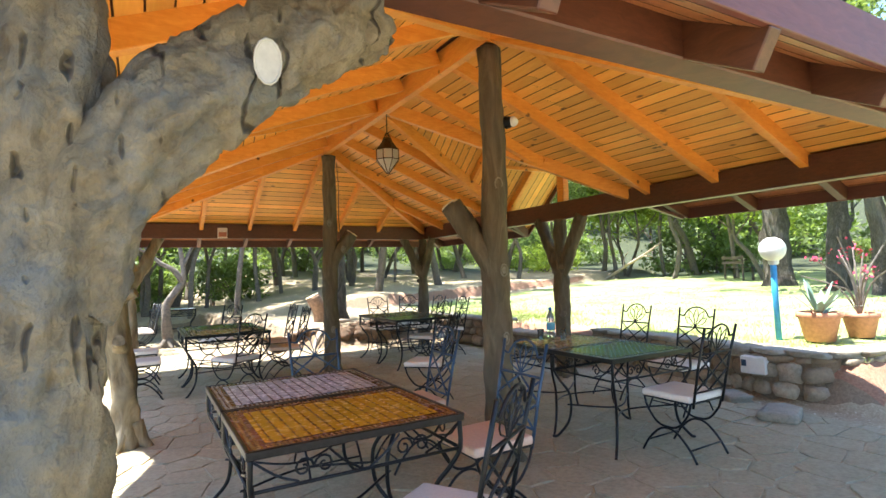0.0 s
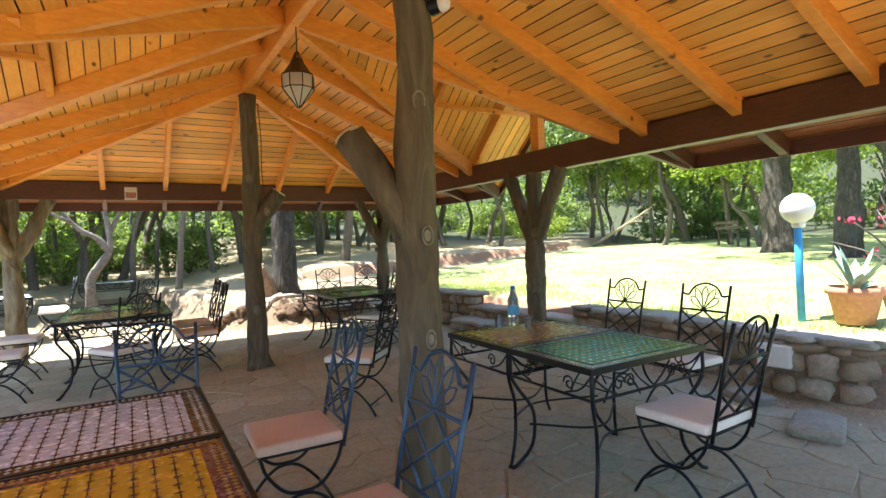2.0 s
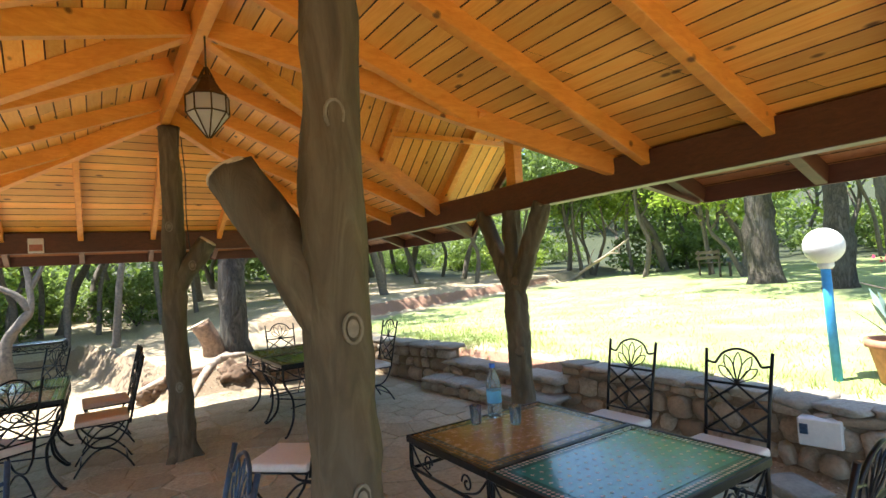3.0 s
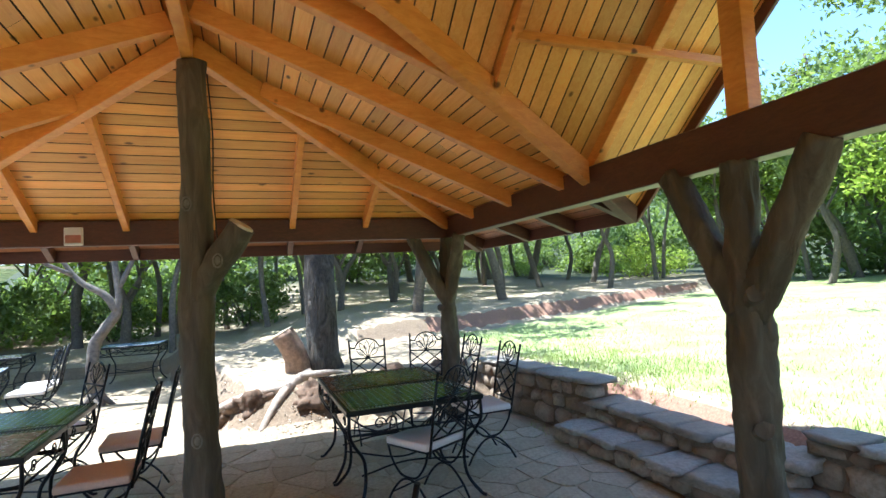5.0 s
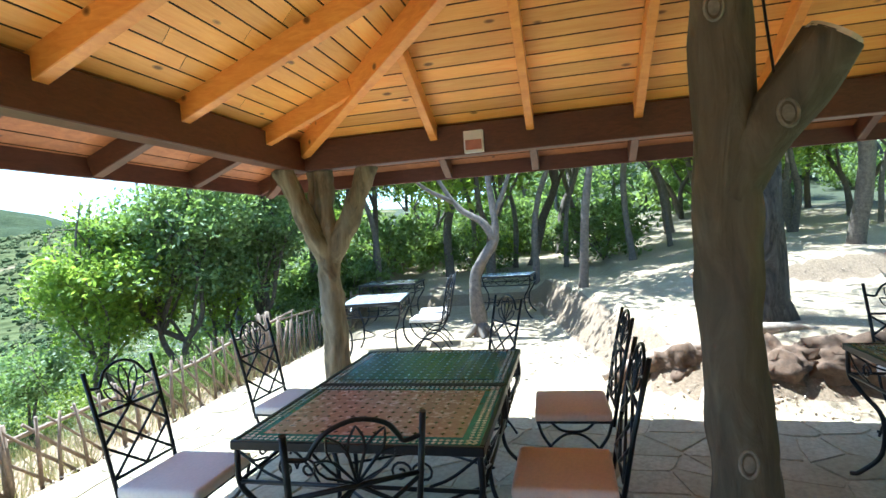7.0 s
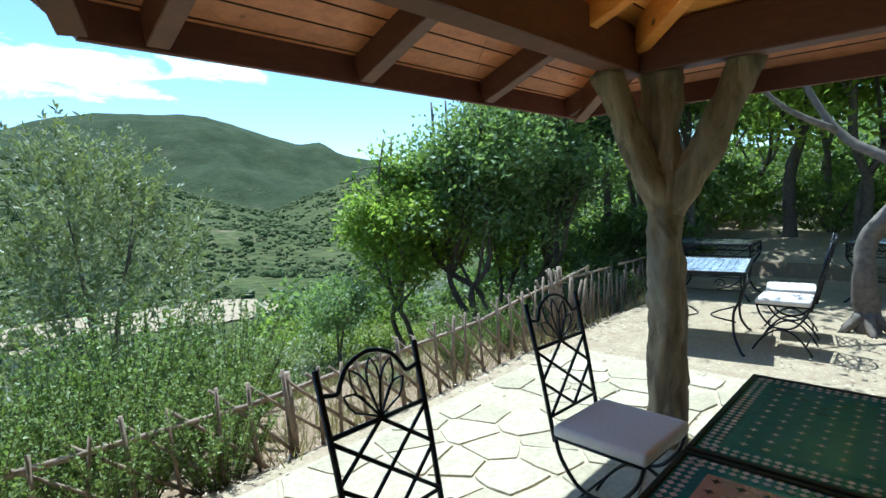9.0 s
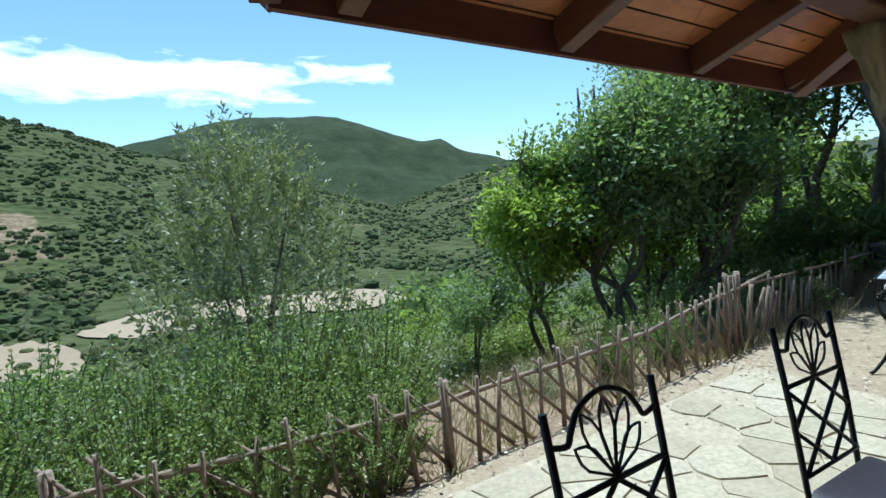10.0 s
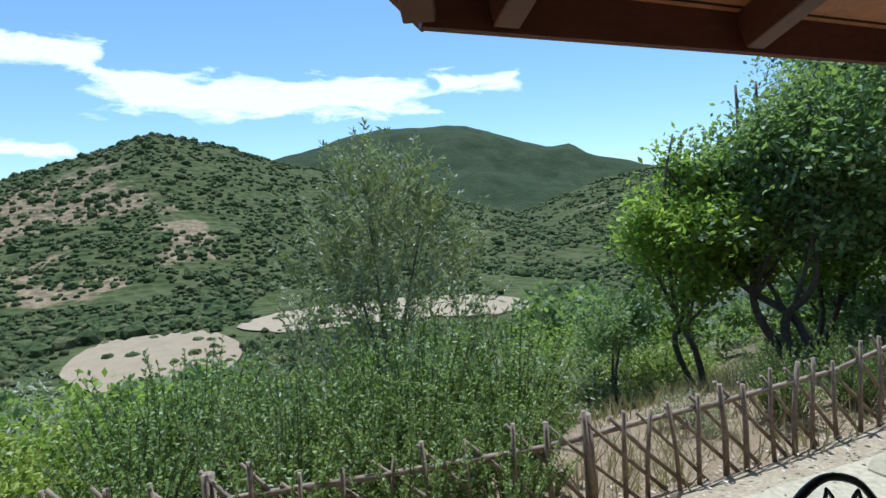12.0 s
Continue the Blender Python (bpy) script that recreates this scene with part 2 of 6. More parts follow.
def boards_side(sign, d0, d1):
    bm = bmesh.new()
    rnd = random.Random(int(7 + sign))
    w = 0.106
    d = d0
    while d < d1 - 0.01:
        e = min(d + w - 0.009, d1)
        spans = []
        for a, b in ((yend(d, -1), YM - GHALF * d / HALF), (YM + GHALF * d / HALF, yend(d, 1))):
            a2, b2 = (yend(e, -1), YM - GHALF * e / HALF) if b < YM else (YM + GHALF * e / HALF, yend(e, 1))
            n = 1 if b - a < 2.2 else 2
            cuts = [0] + sorted(rnd.uniform(0.3, 0.7) for _ in range(n - 1)) + [1]
            for u, v in zip(cuts, cuts[1:]):
                g = 0.0012
                spans.append((a + (b - a) * u + g, a + (b - a) * v - g, a2 + (b2 - a2) * u + g, a2 + (b2 - a2) * v - g))
        for a, b, a2, b2 in spans:
            poly = [(CX + sign * d, a, zs(d)), (CX + sign * d, b, zs(d)), (CX + sign * e, b2, zs(e)), (CX + sign * e, a2, zs(e))]
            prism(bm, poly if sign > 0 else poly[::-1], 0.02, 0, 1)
        d += w
    bmesh.ops.recalc_face_normals(bm, faces=bm.faces)
    return bm


def boards_end(sign, d0, d1):
    bm = bmesh.new()
    base = YB if sign > 0 else YA
    w, d = 0.106, d0
    while d < d1 - 0.01:
        e = min(d + w - 0.009, d1)
        h, h2 = d * EPITCH / PITCH, e * EPITCH / PITCH
        z, z2 = TOP - EPITCH * d, TOP - EPITCH * e
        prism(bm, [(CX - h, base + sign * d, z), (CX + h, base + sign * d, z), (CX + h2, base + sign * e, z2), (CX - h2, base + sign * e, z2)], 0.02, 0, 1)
        d += w
    bmesh.ops.recalc_face_normals(bm, faces=bm.faces)
    return bm


def boards_gable(sign, d0, d1):
    """The two slopes of a cross gable, boarded down the slope."""
    bm = bmesh.new()
    w, d = 0.106, d0
    while d < d1 - 0.01:
        e = min(d + w - 0.009, d1)
        for s in (1, -1):
            h, h2 = GHALF * d / HALF, GHALF * e / HALF
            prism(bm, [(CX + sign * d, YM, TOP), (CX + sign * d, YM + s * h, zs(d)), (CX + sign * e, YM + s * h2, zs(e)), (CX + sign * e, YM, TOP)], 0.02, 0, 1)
        d += w
    bmesh.ops.recalc_face_normals(bm, faces=bm.faces)
    return bm


INNER = HALF + 0.02
tagged(part("ceiling_east", boards_side(1, 0.0, INNER), [M_BOARD_Y, M_GROOVE_SHADE]), "orange-stained pine board ceiling slope over the lawn side", "ceiling", kind="structure")
tagged(part("ceiling_west", boards_side(-1, 0.0, INNER), [M_BOARD_Y, M_GROOVE_SHADE]), "orange-stained pine board ceiling slope over the valley side", "ceiling", kind="structure")
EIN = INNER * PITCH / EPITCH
tagged(part("ceiling_north", boards_end(1, 0.0, EIN), [M_BOARD_X, M_GROOVE_SHADE]), "orange-stained pine board hip end of the ceiling", "ceiling", kind="structure")
tagged(part("ceiling_south", boards_end(-1, 0.0, EIN), [M_BOARD_X, M_GROOVE_SHADE]), "orange-stained pine board hip end above the entrance", "ceiling", kind="structure")
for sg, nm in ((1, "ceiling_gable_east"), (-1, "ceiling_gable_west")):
    tagged(part(nm, boards_gable(sg, 0.1, EAVE + 0.03), [M_BOARD_Y, M_GROOVE_SHADE]), "steep pine board lining of a cross gable", "ceiling", kind="structure")
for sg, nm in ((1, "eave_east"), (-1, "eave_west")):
    tagged(part(nm, boards_side(sg, INNER, EAVE), [M_DARK_BOARD, M_GROOVE_SHADE]), "dark-stained board soffit under the eave", "eave", kind="structure")
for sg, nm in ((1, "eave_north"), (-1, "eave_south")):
    tagged(part(nm, boards_end(sg, EIN, EY if sg > 0 else EY - SOUTH_CUT), [M_DARK_BOARD, M_GROOVE_SHADE]), "dark-stained board soffit under the end eave", "eave", kind="structure")


def roof_cover():
    """The weather sheet over the boards."""
    bm = bmesh.new()
    t = 0.024
    for sign in (1, -1):
        for a, b in ((-1, 0), (0, 1)):
            g = GHALF * EAVE / HALF
            if a < 0:
                poly = [(CX, YA, TOP), (CX, YM, TOP), (CX + sign * EAVE, YM - g, zs(EAVE)), (CX + sign * EAVE, YA - EY, zs(EAVE))]
            else:
                poly = [(CX, YM, TOP), (CX, YB, TOP), (CX + sign * EAVE, YB + EY, zs(EAVE)), (CX + sign * EAVE, YM + g, zs(EAVE))]
            prism(bm, [Vector(p) + Vector((0, 0, t)) for p in poly], 0.03)
        for s in (1, -1):
            e = EAVE + 0.04
            poly = [(CX, YM, TOP), (CX + sign * e, YM, TOP), (CX + sign * e, YM + s * GHALF * e / HALF, zs(e))]
            prism(bm, [Vector(p) + Vector((0, 0, t)) for p in poly], 0.03)
        base = YB if sign > 0 else YA
        z = zs(EAVE)
        ey = EY if sign > 0 else EY - SOUTH_CUT
        z, hx = TOP - EPITCH * ey, ey * EPITCH / PITCH
        prism(bm, [Vector(p) + Vector((0, 0, t)) for p in ((CX, base, TOP), (CX - hx, base + sign * ey, z), (CX + hx, base + sign * ey, z))], 0.03)
    bmesh.ops.recalc_face_normals(bm, faces=bm.faces)
    return bm


roof = tagged(part("roof", roof_cover(), simple("roof_sheet", (0.16, 0.05, 0.035), 0.6)), "red-brown hipped pavilion roof with two cross gables", "roof", kind="structure")


def rafter_at(p_ridge, p_foot, p_eave, w=0.075, depth=RD, label=""):
    """One rafter: orange inside the beam, dark outside. The points lie on the underside of the boards."""
    dz = Vector((0, 0, -depth))
    bm = beam(bmesh.new(), Vector(p_ridge) + dz, Vector(p_foot) + dz, w, depth * 0.97)
    ob = tagged(part("rafter", bm, M_RAFTER), label or "orange-stained pine rafter under the boards", "rafter", "roof rafters", "structure")
    if p_eave is not None:
        bm = beam(bmesh.new(), Vector(p_foot) + dz, Vector(p_eave) + dz, w * 0.98, depth * 0.95)
        tagged(part("rafter_tail", bm, M_DARK), "dark-stained rafter tail under the eave", "rafter", "rafter tails", "structure")
    return ob


RIDGE_IN = 0.05
for sg in (1, -1):
    for y in (3.46, 4.27, 7.26, 8.10, 8.95, 2.65) if sg > 0 else (3.46, 4.27, 7.47, 8.33, 9.20, 2.65):
        d0 = RIDGE_IN
        if y > YB:
            d0 = (y - YB) * EPITCH / PITCH
        if y < YA:
            d0 = (YA - y) * EPITCH / PITCH
        rafter_at((CX + sg * d0, y, zs(d0)), (CX + sg * (HALF + 0.01), y, zs(HALF + 0.01)), (CX + sg * (EAVE - 0.03), y, zs(EAVE - 0.03)))
    for s in (1, -1):
        # jack between ridge and valley, and the valley itself
        y = YM + s * 0.75
        dv = 0.75 * HALF / GHALF
        rafter_at((CX + sg * RIDGE_IN, y, zs(RIDGE_IN)), (CX + sg * dv, y, zs(dv)), None)
        e = EAVE - 0.05
        rafter_at((CX + sg * 0.05, YM + s * 0.03, TOP - 0.02), (CX + sg * (HALF + 0.01), YM + s * GHALF, zs(HALF)), (CX + sg * e, YM + s * GHALF * e / HALF, zs(e)), 0.08, 0.15,
                  "orange-stained valley rafter beside a cross gable")
        # rafters down the gable's slope
        for d, w in ((1.72, 0.06), (HALF + 0.04, 0.07)):
            h = GHALF * d / HALF
            bm = beam(bmesh.new(), (CX + sg * d, YM, TOP - 0.105), (CX + sg * d, YM + s * h, zs(d) - 0.105), w, 0.10)
            tagged(part("gable_rafter", bm, M_RAFTER), "short orange rafter of the cross gable", "rafter", "gable rafters", "structure")
        bm = beam(bmesh.new(), (CX + sg * 1.72, YM + s * 0.5, TOP - 0.55), (CX + sg * (EAVE + 0.02), YM + s * 0.5, TOP - 0.55), 0.05, 0.05)
        tagged(part("gable_purlin", bm, M_RAFTER), "thin pine purlin under the gable boards", "purlin", "gable purlins", "structure")
        # verge board outside
        d = EAVE + 0.04
        bm = beam(bmesh.new(), (CX + sg * d, YM, TOP - 0.10), (CX + sg * d, YM + s * GHALF * d / HALF, zs(d) - 0.10), 0.03, 0.16)
        tagged(part("verge_board", bm, M_FASCIA), "red-brown verge board of the cross gable", "verge board", "verge boards", "structure")
    bm = beam(bmesh.new(), (CX + sg * 0.04, YM, TOP - 0.17), (CX + sg * (EAVE + 0.02), YM, TOP - 0.17), 0.07, 0.15)
    tagged(part("gable_ridge", bm, M_RAFTER), "pine ridge of the cross gable", "beam", "gable ridges", "structure")
    bm = beam(bmesh.new(), (CX + sg * (HALF + 0.065), YM, BZ1 - 0.02), (CX + sg * (HALF + 0.065), YM, TOP - 0.16), 0.13, 0.10, up=(sg, 0, 0))
    tagged(part("king_post", bm, M_RAFTER), "short pine king post in the open gable", "post", "king posts", "structure")
    # the last tail beside each far corner
    y = YF + 0.40
    bm = beam(bmesh.new(), (CX + sg * (HALF + BW), y, zs(HALF + BW) - RD), (CX + sg * (EAVE - 0.03), y, zs(EAVE - 0.03) - RD), 0.073, RD * 0.95)
    tagged(part("rafter_tail", bm, M_DARK), "dark-stained rafter tail under the eave", "rafter", "rafter tails", "structure")
    # hips
    for base, s in ((YB, 1), (YA, -1)):
        rafter_at((CX, base, TOP - 0.02), (CX + sg * (HALF + 0.01), base + s * (HALF + 0.01) * PITCH / EPITCH, zs(HALF)), (CX + sg * (EAVE - 0.04), base + s * (EAVE - 0.04) * PITCH / EPITCH, zs(EAVE - 0.04)), 0.08, 0.17,
                  "orange-stained hip rafter")
# rafters of the hip ends
for base, s, xs in ((YB, 1, (1.28, 2.03, 2.80, 3.60, 4.40)), (YA, -1, (1.20, 2.0, 2.80, 3.58, 4.36))):
    for x in xs:
        d0 = max(0.05, abs(x - CX) * PITCH / EPITCH)
        d1 = YF - YB + 0.01
        rafter_at((x, base + s * d0, TOP - EPITCH * d0), (x, base + s * d1, TOP - EPITCH * d1), (x, base + s * (EY - 0.03 - (SOUTH_CUT if s < 0 else 0)), TOP - EPITCH * (EY - 0.03 - (SOUTH_CUT if s < 0 else 0))), 0.06)
bm = beam(bmesh.new(), (CX, YA - 0.05, TOP - 0.22), (CX, YB + 0.05, TOP - 0.22), 0.075, 0.20)
tagged(part("ridge_beam", bm, M_RAFTER), "long orange pine ridge beam between the two ridge posts", "beam", kind="structure")
# side and end beams
for sg, nm in ((1, "beam_east"), (-1, "beam_west")):
    bm = bmesh.new()
    box(bm, (BW, YF - YN + 2 * BW, BZ1 - BZ0), Matrix.Translation((CX + sg * (HALF + BW / 2), (YN + YF) / 2, (BZ0 + BZ1) / 2)), 0, 0.006)
    tagged(part(nm, bm, M_DARK), "dark red-brown stained perimeter beam on tree-like posts", "beam", "perimeter beams", "structure")
for y, nm in ((YF + BW / 2, "beam_north"), (YN - BW / 2, "beam_south")):
    bm = bmesh.new()
    box(bm, (2 * HALF, BW, BZ1 - BZ0), Matrix.Translation((CX, y, (BZ0 + BZ1) / 2)), 0, 0.006)
    tagged(part(nm, bm, M_DARK), "dark red-brown stained perimeter beam on tree-like posts", "beam", "perimeter beams", "structure")
# fascias
zf = zs(EAVE)
for sg in (1, -1):
    g = GHALF * EAVE / HALF
    for a, b in ((YA - EY + SOUTH_CUT, YM - g), (YM + g, YB + EY)):
        bm = bmesh.new()
        box(bm, (0.026, b - a, 0.17), Matrix.Translation((CX + sg * (EAVE + 0.013), (a + b) / 2, zf - 0.035)), 0, 0.003)
        tagged(part("fascia", bm, M_FASCIA), "red-brown fascia board along the eave", "fascia", "fascia boards", "structure")
for y, tall, zc in ((YB + EY + 0.013, 0.17, zf - 0.035), (YA - EY + SOUTH_CUT - 0.013, 0.17, zf + SOUTH_CUT * EPITCH + 0.085)):
    bm = bmesh.new()
    box(bm, (2 * EAVE + 0.05, 0.026, tall), Matrix.Translation((CX, y, zc)), 0, 0.003)
    tagged(part("fascia", bm, M_FASCIA), "red-brown fascia board along the end eave", "fascia", "fascia boards", "structure")


# ---- tree-like posts ----
def log(bm, pts, r0, r1, seed=0, seg=14, n=6):
    c = bez(*pts, n=n)
    k = len(c)
    return tube(bm, c, [r0 + (r1 - r0) * i / (k - 1) for i in range(k)], seg, True, 0.26, seed)


def weather(bm, deep=0.014, lumps=0.016):
    """Lumps and meandering trowelled grooves in moulded bark."""
    bm.normal_update()
    moves = []
    for v in bm.verts:
        p = v.co
        g = abs(noise.noise(Vector((p.x * 9 + 3, p.y * 9, p.z * 2.4))))
        g2 = abs(noise.noise(Vector((p.x * 14, p.y * 14 + 7, p.z * 5))))
        d = lumps * noise.noise(p * 6.5) + lumps * 0.55 * noise.noise(p * 17) + lumps * 0.3 * noise.noise(p * 40)
        d -= deep * max(0.0, 1 - g / 0.09) + deep * 0.6 * max(0.0, 1 - g2 / 0.08)
        moves.append(v.normal * d)
    for v, d in zip(bm.verts, moves):
        v.co += d
    return bm


def scar(parent, place, out, size=0.045, pale=False):
    """An oval pale branch scar with a raised rim, facing out."""
    out = Vector(out).normalized()
    m = out.to_track_quat('Z', 'Y').to_matrix().to_4x4()
    m.translation = parent.matrix_basis.inverted() @ Vector(place)
    bm = bmesh.new()
    ring = [m @ Vector((size * 0.62 * math.cos(a), size * math.sin(a), 0.0)) for a in [2 * math.pi * k / 14 for k in range(15)]]
    tube(bm, ring, size * (0.06 if pale else 0.13), 6, False)
    bmesh.ops.create_circle(bm, cap_ends=True, segments=14, radius=size * (0.95 if pale else 0.6), matrix=m @ Matrix.Diagonal((0.66, 1.05, 1, 1)))
    part("branch_scar", bm, M_PATCH if pale else M_SCAR, parent, "pale oval branch scar", True)


def stub(parent, p0, p1, r0, r1, mat, seed=0, face=True):
    bm = log(bmesh.new(), [p0, (Vector(p0) + Vector(p1)) / 2 + Vector((0, 0, 0.01)), p1], r0, r1, seed)
    part("branch_stub", bm, mat, parent)
    if face:
        d = (Vector(p1) - Vector(p0)).normalized()
        m = d.to_track_quat('Z', 'Y').to_matrix().to_4x4()
        m.translation = Vector(p1) + d * 0.004
        bm = bmesh.new()
        bmesh.ops.create_cone(bm, cap_ends=True, segments=14, radius1=r1 * 0.98, radius2=r1 * 0.9, depth=0.016, matrix=m)
        part("cut_face", bm, M_CUT, parent, "pale sawn stub face")


def ridge_post(at, label, seed, r=0.112, tall=3.2):
    t = thing("post", label, "post", at, group="tree-like posts")
    bm = log(bmesh.new(), [(0, 0, -0.03), (0.01, 0.01, 0.5), (-0.01, 0.0, 1.3), (0.01, -0.01, 2.2), (0, 0, tall)], r * 1.06, r * 0.8, seed, 18, 14)
    part("trunk", bm, M_BARK, t)
    return t


def forked_post(at, label, seed, mat, prongs, r=0.11, fork=1.62, lean=(0, 0)):
    t = thing("post", label, "post", at, group="tree-like posts")
    lx, ly = lean
    bm = log(bmesh.new(), [(lx, ly, -0.03), (lx * 0.7, ly * 0.7 + 0.015, 0.6), (lx * 0.3 - 0.01, ly * 0.3, 1.2), (0, 0, fork), (0, 0, BZ0 + 0.01)], r * 1.08, r * 0.78, seed, *((64, 40) if mat == M_GROOVE else (32, 20)))
    weather(bm, *((0.014, 0.016) if mat == M_GROOVE else (0.008, 0.014)))
    part("trunk", bm, mat, t)
    for i, (dx, dy, dz) in enumerate(prongs):
        bm = log(bmesh.new(), [(0, 0, fork - 0.22), (dx * 0.45, dy * 0.45, fork + 0.08), (dx, dy, dz)], r * 0.92, r * 0.72, seed + i + 3, 24, 14)
        weather(bm, 0.008, 0.012)
        part("prong", bm, mat, t)
    return t


post_a = ridge_post((2.80, 3.62, 0), "dark moulded-bark cement ridge post with a thick cut branch", 1)
stub(post_a, (0, 0, 1.45), (-0.27, 0.20, 1.98), 0.09, 0.08, M_BARK, 2)
post_b = ridge_post((2.80, 7.72, 0), "dark moulded-bark cement ridge post under the hip", 5)
stub(post_b, (0, 0, 1.60), (0.29, -0.13, 2.06), 0.095, 0.088, M_BARK, 6)
XL, XR = CX - HALF - BW / 2, CX + HALF + BW / 2
post_c = forked_post((XR - 0.03, 5.76, 0), "dark three-pronged moulded-bark post beside the garden wall", 11, M_BARK, [(0, -0.42, 2.16), (0, 0.42, 2.16)], 0.105)
post_d = forked_post((0.27, YF + 0.12, 0), "pale moulded-bark corner post with forked top", 15, M_PALE, [(0.40, 0.02, 2.16), (-0.24, -0.28, 2.15), (-0.1, 0.03, 2.15)], 0.105, 1.60)
post_e = forked_post((XR - 0.06, YF + 0.06, 0), "dark moulded-bark corner post with forked top", 21, M_BARK, [(-0.42, 0.02, 2.16), (0.03, -0.36, 2.16)], 0.10)
post_f = forked_post((0.19, 5.75, 0), "pale moulded-bark post with knotted branches on the valley side", 25, M_PALE, [(0.05, 0.34, 2.13)], 0.105, lean=(0.14, 0))
post_g = forked_post((0.265, 1.51, 0), "large pale moulded-bark corner post with an arching branch", 31, M_GROOVE, [], 0.122)
post_h = forked_post((XR, YN - 0.05, 0), "dark moulded-bark corner post by the entrance", 35, M_BARK, [(-0.42, 0, 2.16), (0, 0.42, 2.16)], 0.105)
stub(post_f, (0.08, -0.03, 0.86), (0.07, -0.17, 0.96), 0.062, 0.05, M_PALE, 41, False)
stub(post_f, (0.05, -0.02, 1.28), (0.20, -0.08, 1.36), 0.055, 0.042, M_PALE, 42, False)
stub(post_f, (0.0, 0.0, 1.55), (0.06, 0.16, 1.66), 0.055, 0.045, M_PALE, 43, False)
stub(post_c, (0, 0, 1.40), (-0.10, -0.12, 1.49), 0.05, 0.042, M_BARK, 44, False)
stub(post_c, (0, 0, 0.78), (-0.10, -0.11, 0.86), 0.048, 0.04, M_BARK, 45, False)
stub(post_e, (0, 0, 1.26), (-0.14, -0.03, 1.30), 0.045, 0.04, M_BARK, 46, False)
for post, mt, sd in ((post_a, M_BARK, 51), (post_b, M_BARK, 54), (post_f, M_PALE, 57), (post_c, M_BARK, 60)):
    for k, (rx, ry) in enumerate(((0.17, -0.06), (-0.12, -0.13), (0.0, 0.17))):
        bx = 0.14 if post is post_f else 0.0
        part("root_flare", log(bmesh.new(), [(bx + rx * 0.25, ry * 0.25, 0.22), (bx + rx * 0.6, ry * 0.6, 0.07), (bx + rx, ry, -0.01)], 0.07, 0.035, sd + k, 10, 4), mt, post)
bm = log(bmesh.new(), [(0, 0, 1.42), (0.10, 0.0, 1.66), (0.30, -0.01, 1.86), (0.52, -0.02, 2.02), (0.66, -0.02, 2.12)], 0.115, 0.10, 33, 64, 30)
weather(bm)
part("arching_branch", bm, M_GROOVE, post_g)
scar(post_g, (0.66, 1.385, 1.90), (0.2, -1, -0.1), 0.046, True)
scar(post_g, (0.17, 1.40, 1.86), (-0.5, -1, 0), 0.055)
for place, out in (((2.78, 3.515, 2.116), (-0.3, -1, 0)), ((2.80, 3.51, 1.46), (-0.2, -1, 0)), ((2.80, 3.51, 0.95), (0.1, -1, 0)), ((2.61, 3.70, 1.78), (-0.4, -1, 0.2))):
    scar(post_a, place, out)
for place, out in (((2.76, 7.61, 2.21), (-0.1, -1, 0)), ((2.94, 7.55, 1.83), (-0.1, -1, 0.2)), ((2.79, 7.60, 0.69), (0, -1, 0))):
    scar(post_b, place, out)


# ---- the ground ----
def sstep(a, b, x):
    t = min(1.0, max(0.0, (x - a) / (b - a)))
    return t * t * (3 - 2 * t)


def bank_line(x):
    """How far north the red earth bank behind the lawn runs."""
    return 13.2 + 0.34 * max(0.0, x - 4.0)


def ground_z(x, y):
    """Height of the garden: paved level, lawn terrace, wooded slope, and the fall to the valley."""
    n = 0.05 * noise.noise(Vector((x * 0.6, y * 0.6, 0))) + 0.10 * noise.noise(Vector((x * 0.15, y * 0.15, 3)))
    east = sstep(6.42, 6.75, x) * sstep(2.5, 3.0, y + 0.08 * (x - 6.5)) * (0.50 + 0.028 * max(0.0, x - 6.7))
    bx = 2.85 - 0.22 * (y - 11) + 0.12 * noise.noise(Vector((y * 1.3, 0, 8)))
    north = sstep(10.0 + 0.15 * math.sin(x * 3), 10.8, y) * sstep(bx - 0.2, bx + 0.2, x) * (0.50 + 0.01 * max(0, y - 11))
    path = sstep(15.9, 16.4, y) * 0.35 + 0.05 * max(0.0, y - 16)
    z = max(east, north, path)
    b = bank_line(x)
    if x > 3:
        z += sstep(b, b + 0.32, y) * 0.34 * sstep(3, 6, x) + 0.03 * max(0.0, y - b)
    far = math.hypot(x - 5, y - 5)
    z += 0.03 * max(0.0, far - 30) + 0.20 * max(0.0, far - 44) * sstep(-12, -2, x)
    out = (sstep(10.3, 13, y) if x > bx else sstep(15, 17, y)) if x < 6 else 1.0
    if y < 0.5:
        out = 0.3
    z += n * out * 0.8
    # the fall towards the valley
    edge = -1.42 + 0.01 * y - 0.33 * max(0.0, y - 15.0)
    d = edge - x
    if d > 0:
        west = -0.16 * sstep(0, 0.5, d) - 0.30 * max(0.0, d - 0.6) * sstep(0.4, 3, d) - 0.10 * max(0.0, d - 14) + n
        z = z * max(0.0, 1 - d / 6) + max(-25.0, west)
    return z


def ground_mesh(xs, ys):
    bm = bmesh.new()
    grid = [[bm.verts.new((x, y, ground_z(x, y) - 0.015)) for x in xs] for y in ys]
    for r0, r1 in zip(grid, grid[1:]):
        for i in range(len(xs) - 1):
            f = bm.faces.new((r0[i], r0[i + 1], r1[i + 1], r1[i]))
            f.smooth = True
    return bm


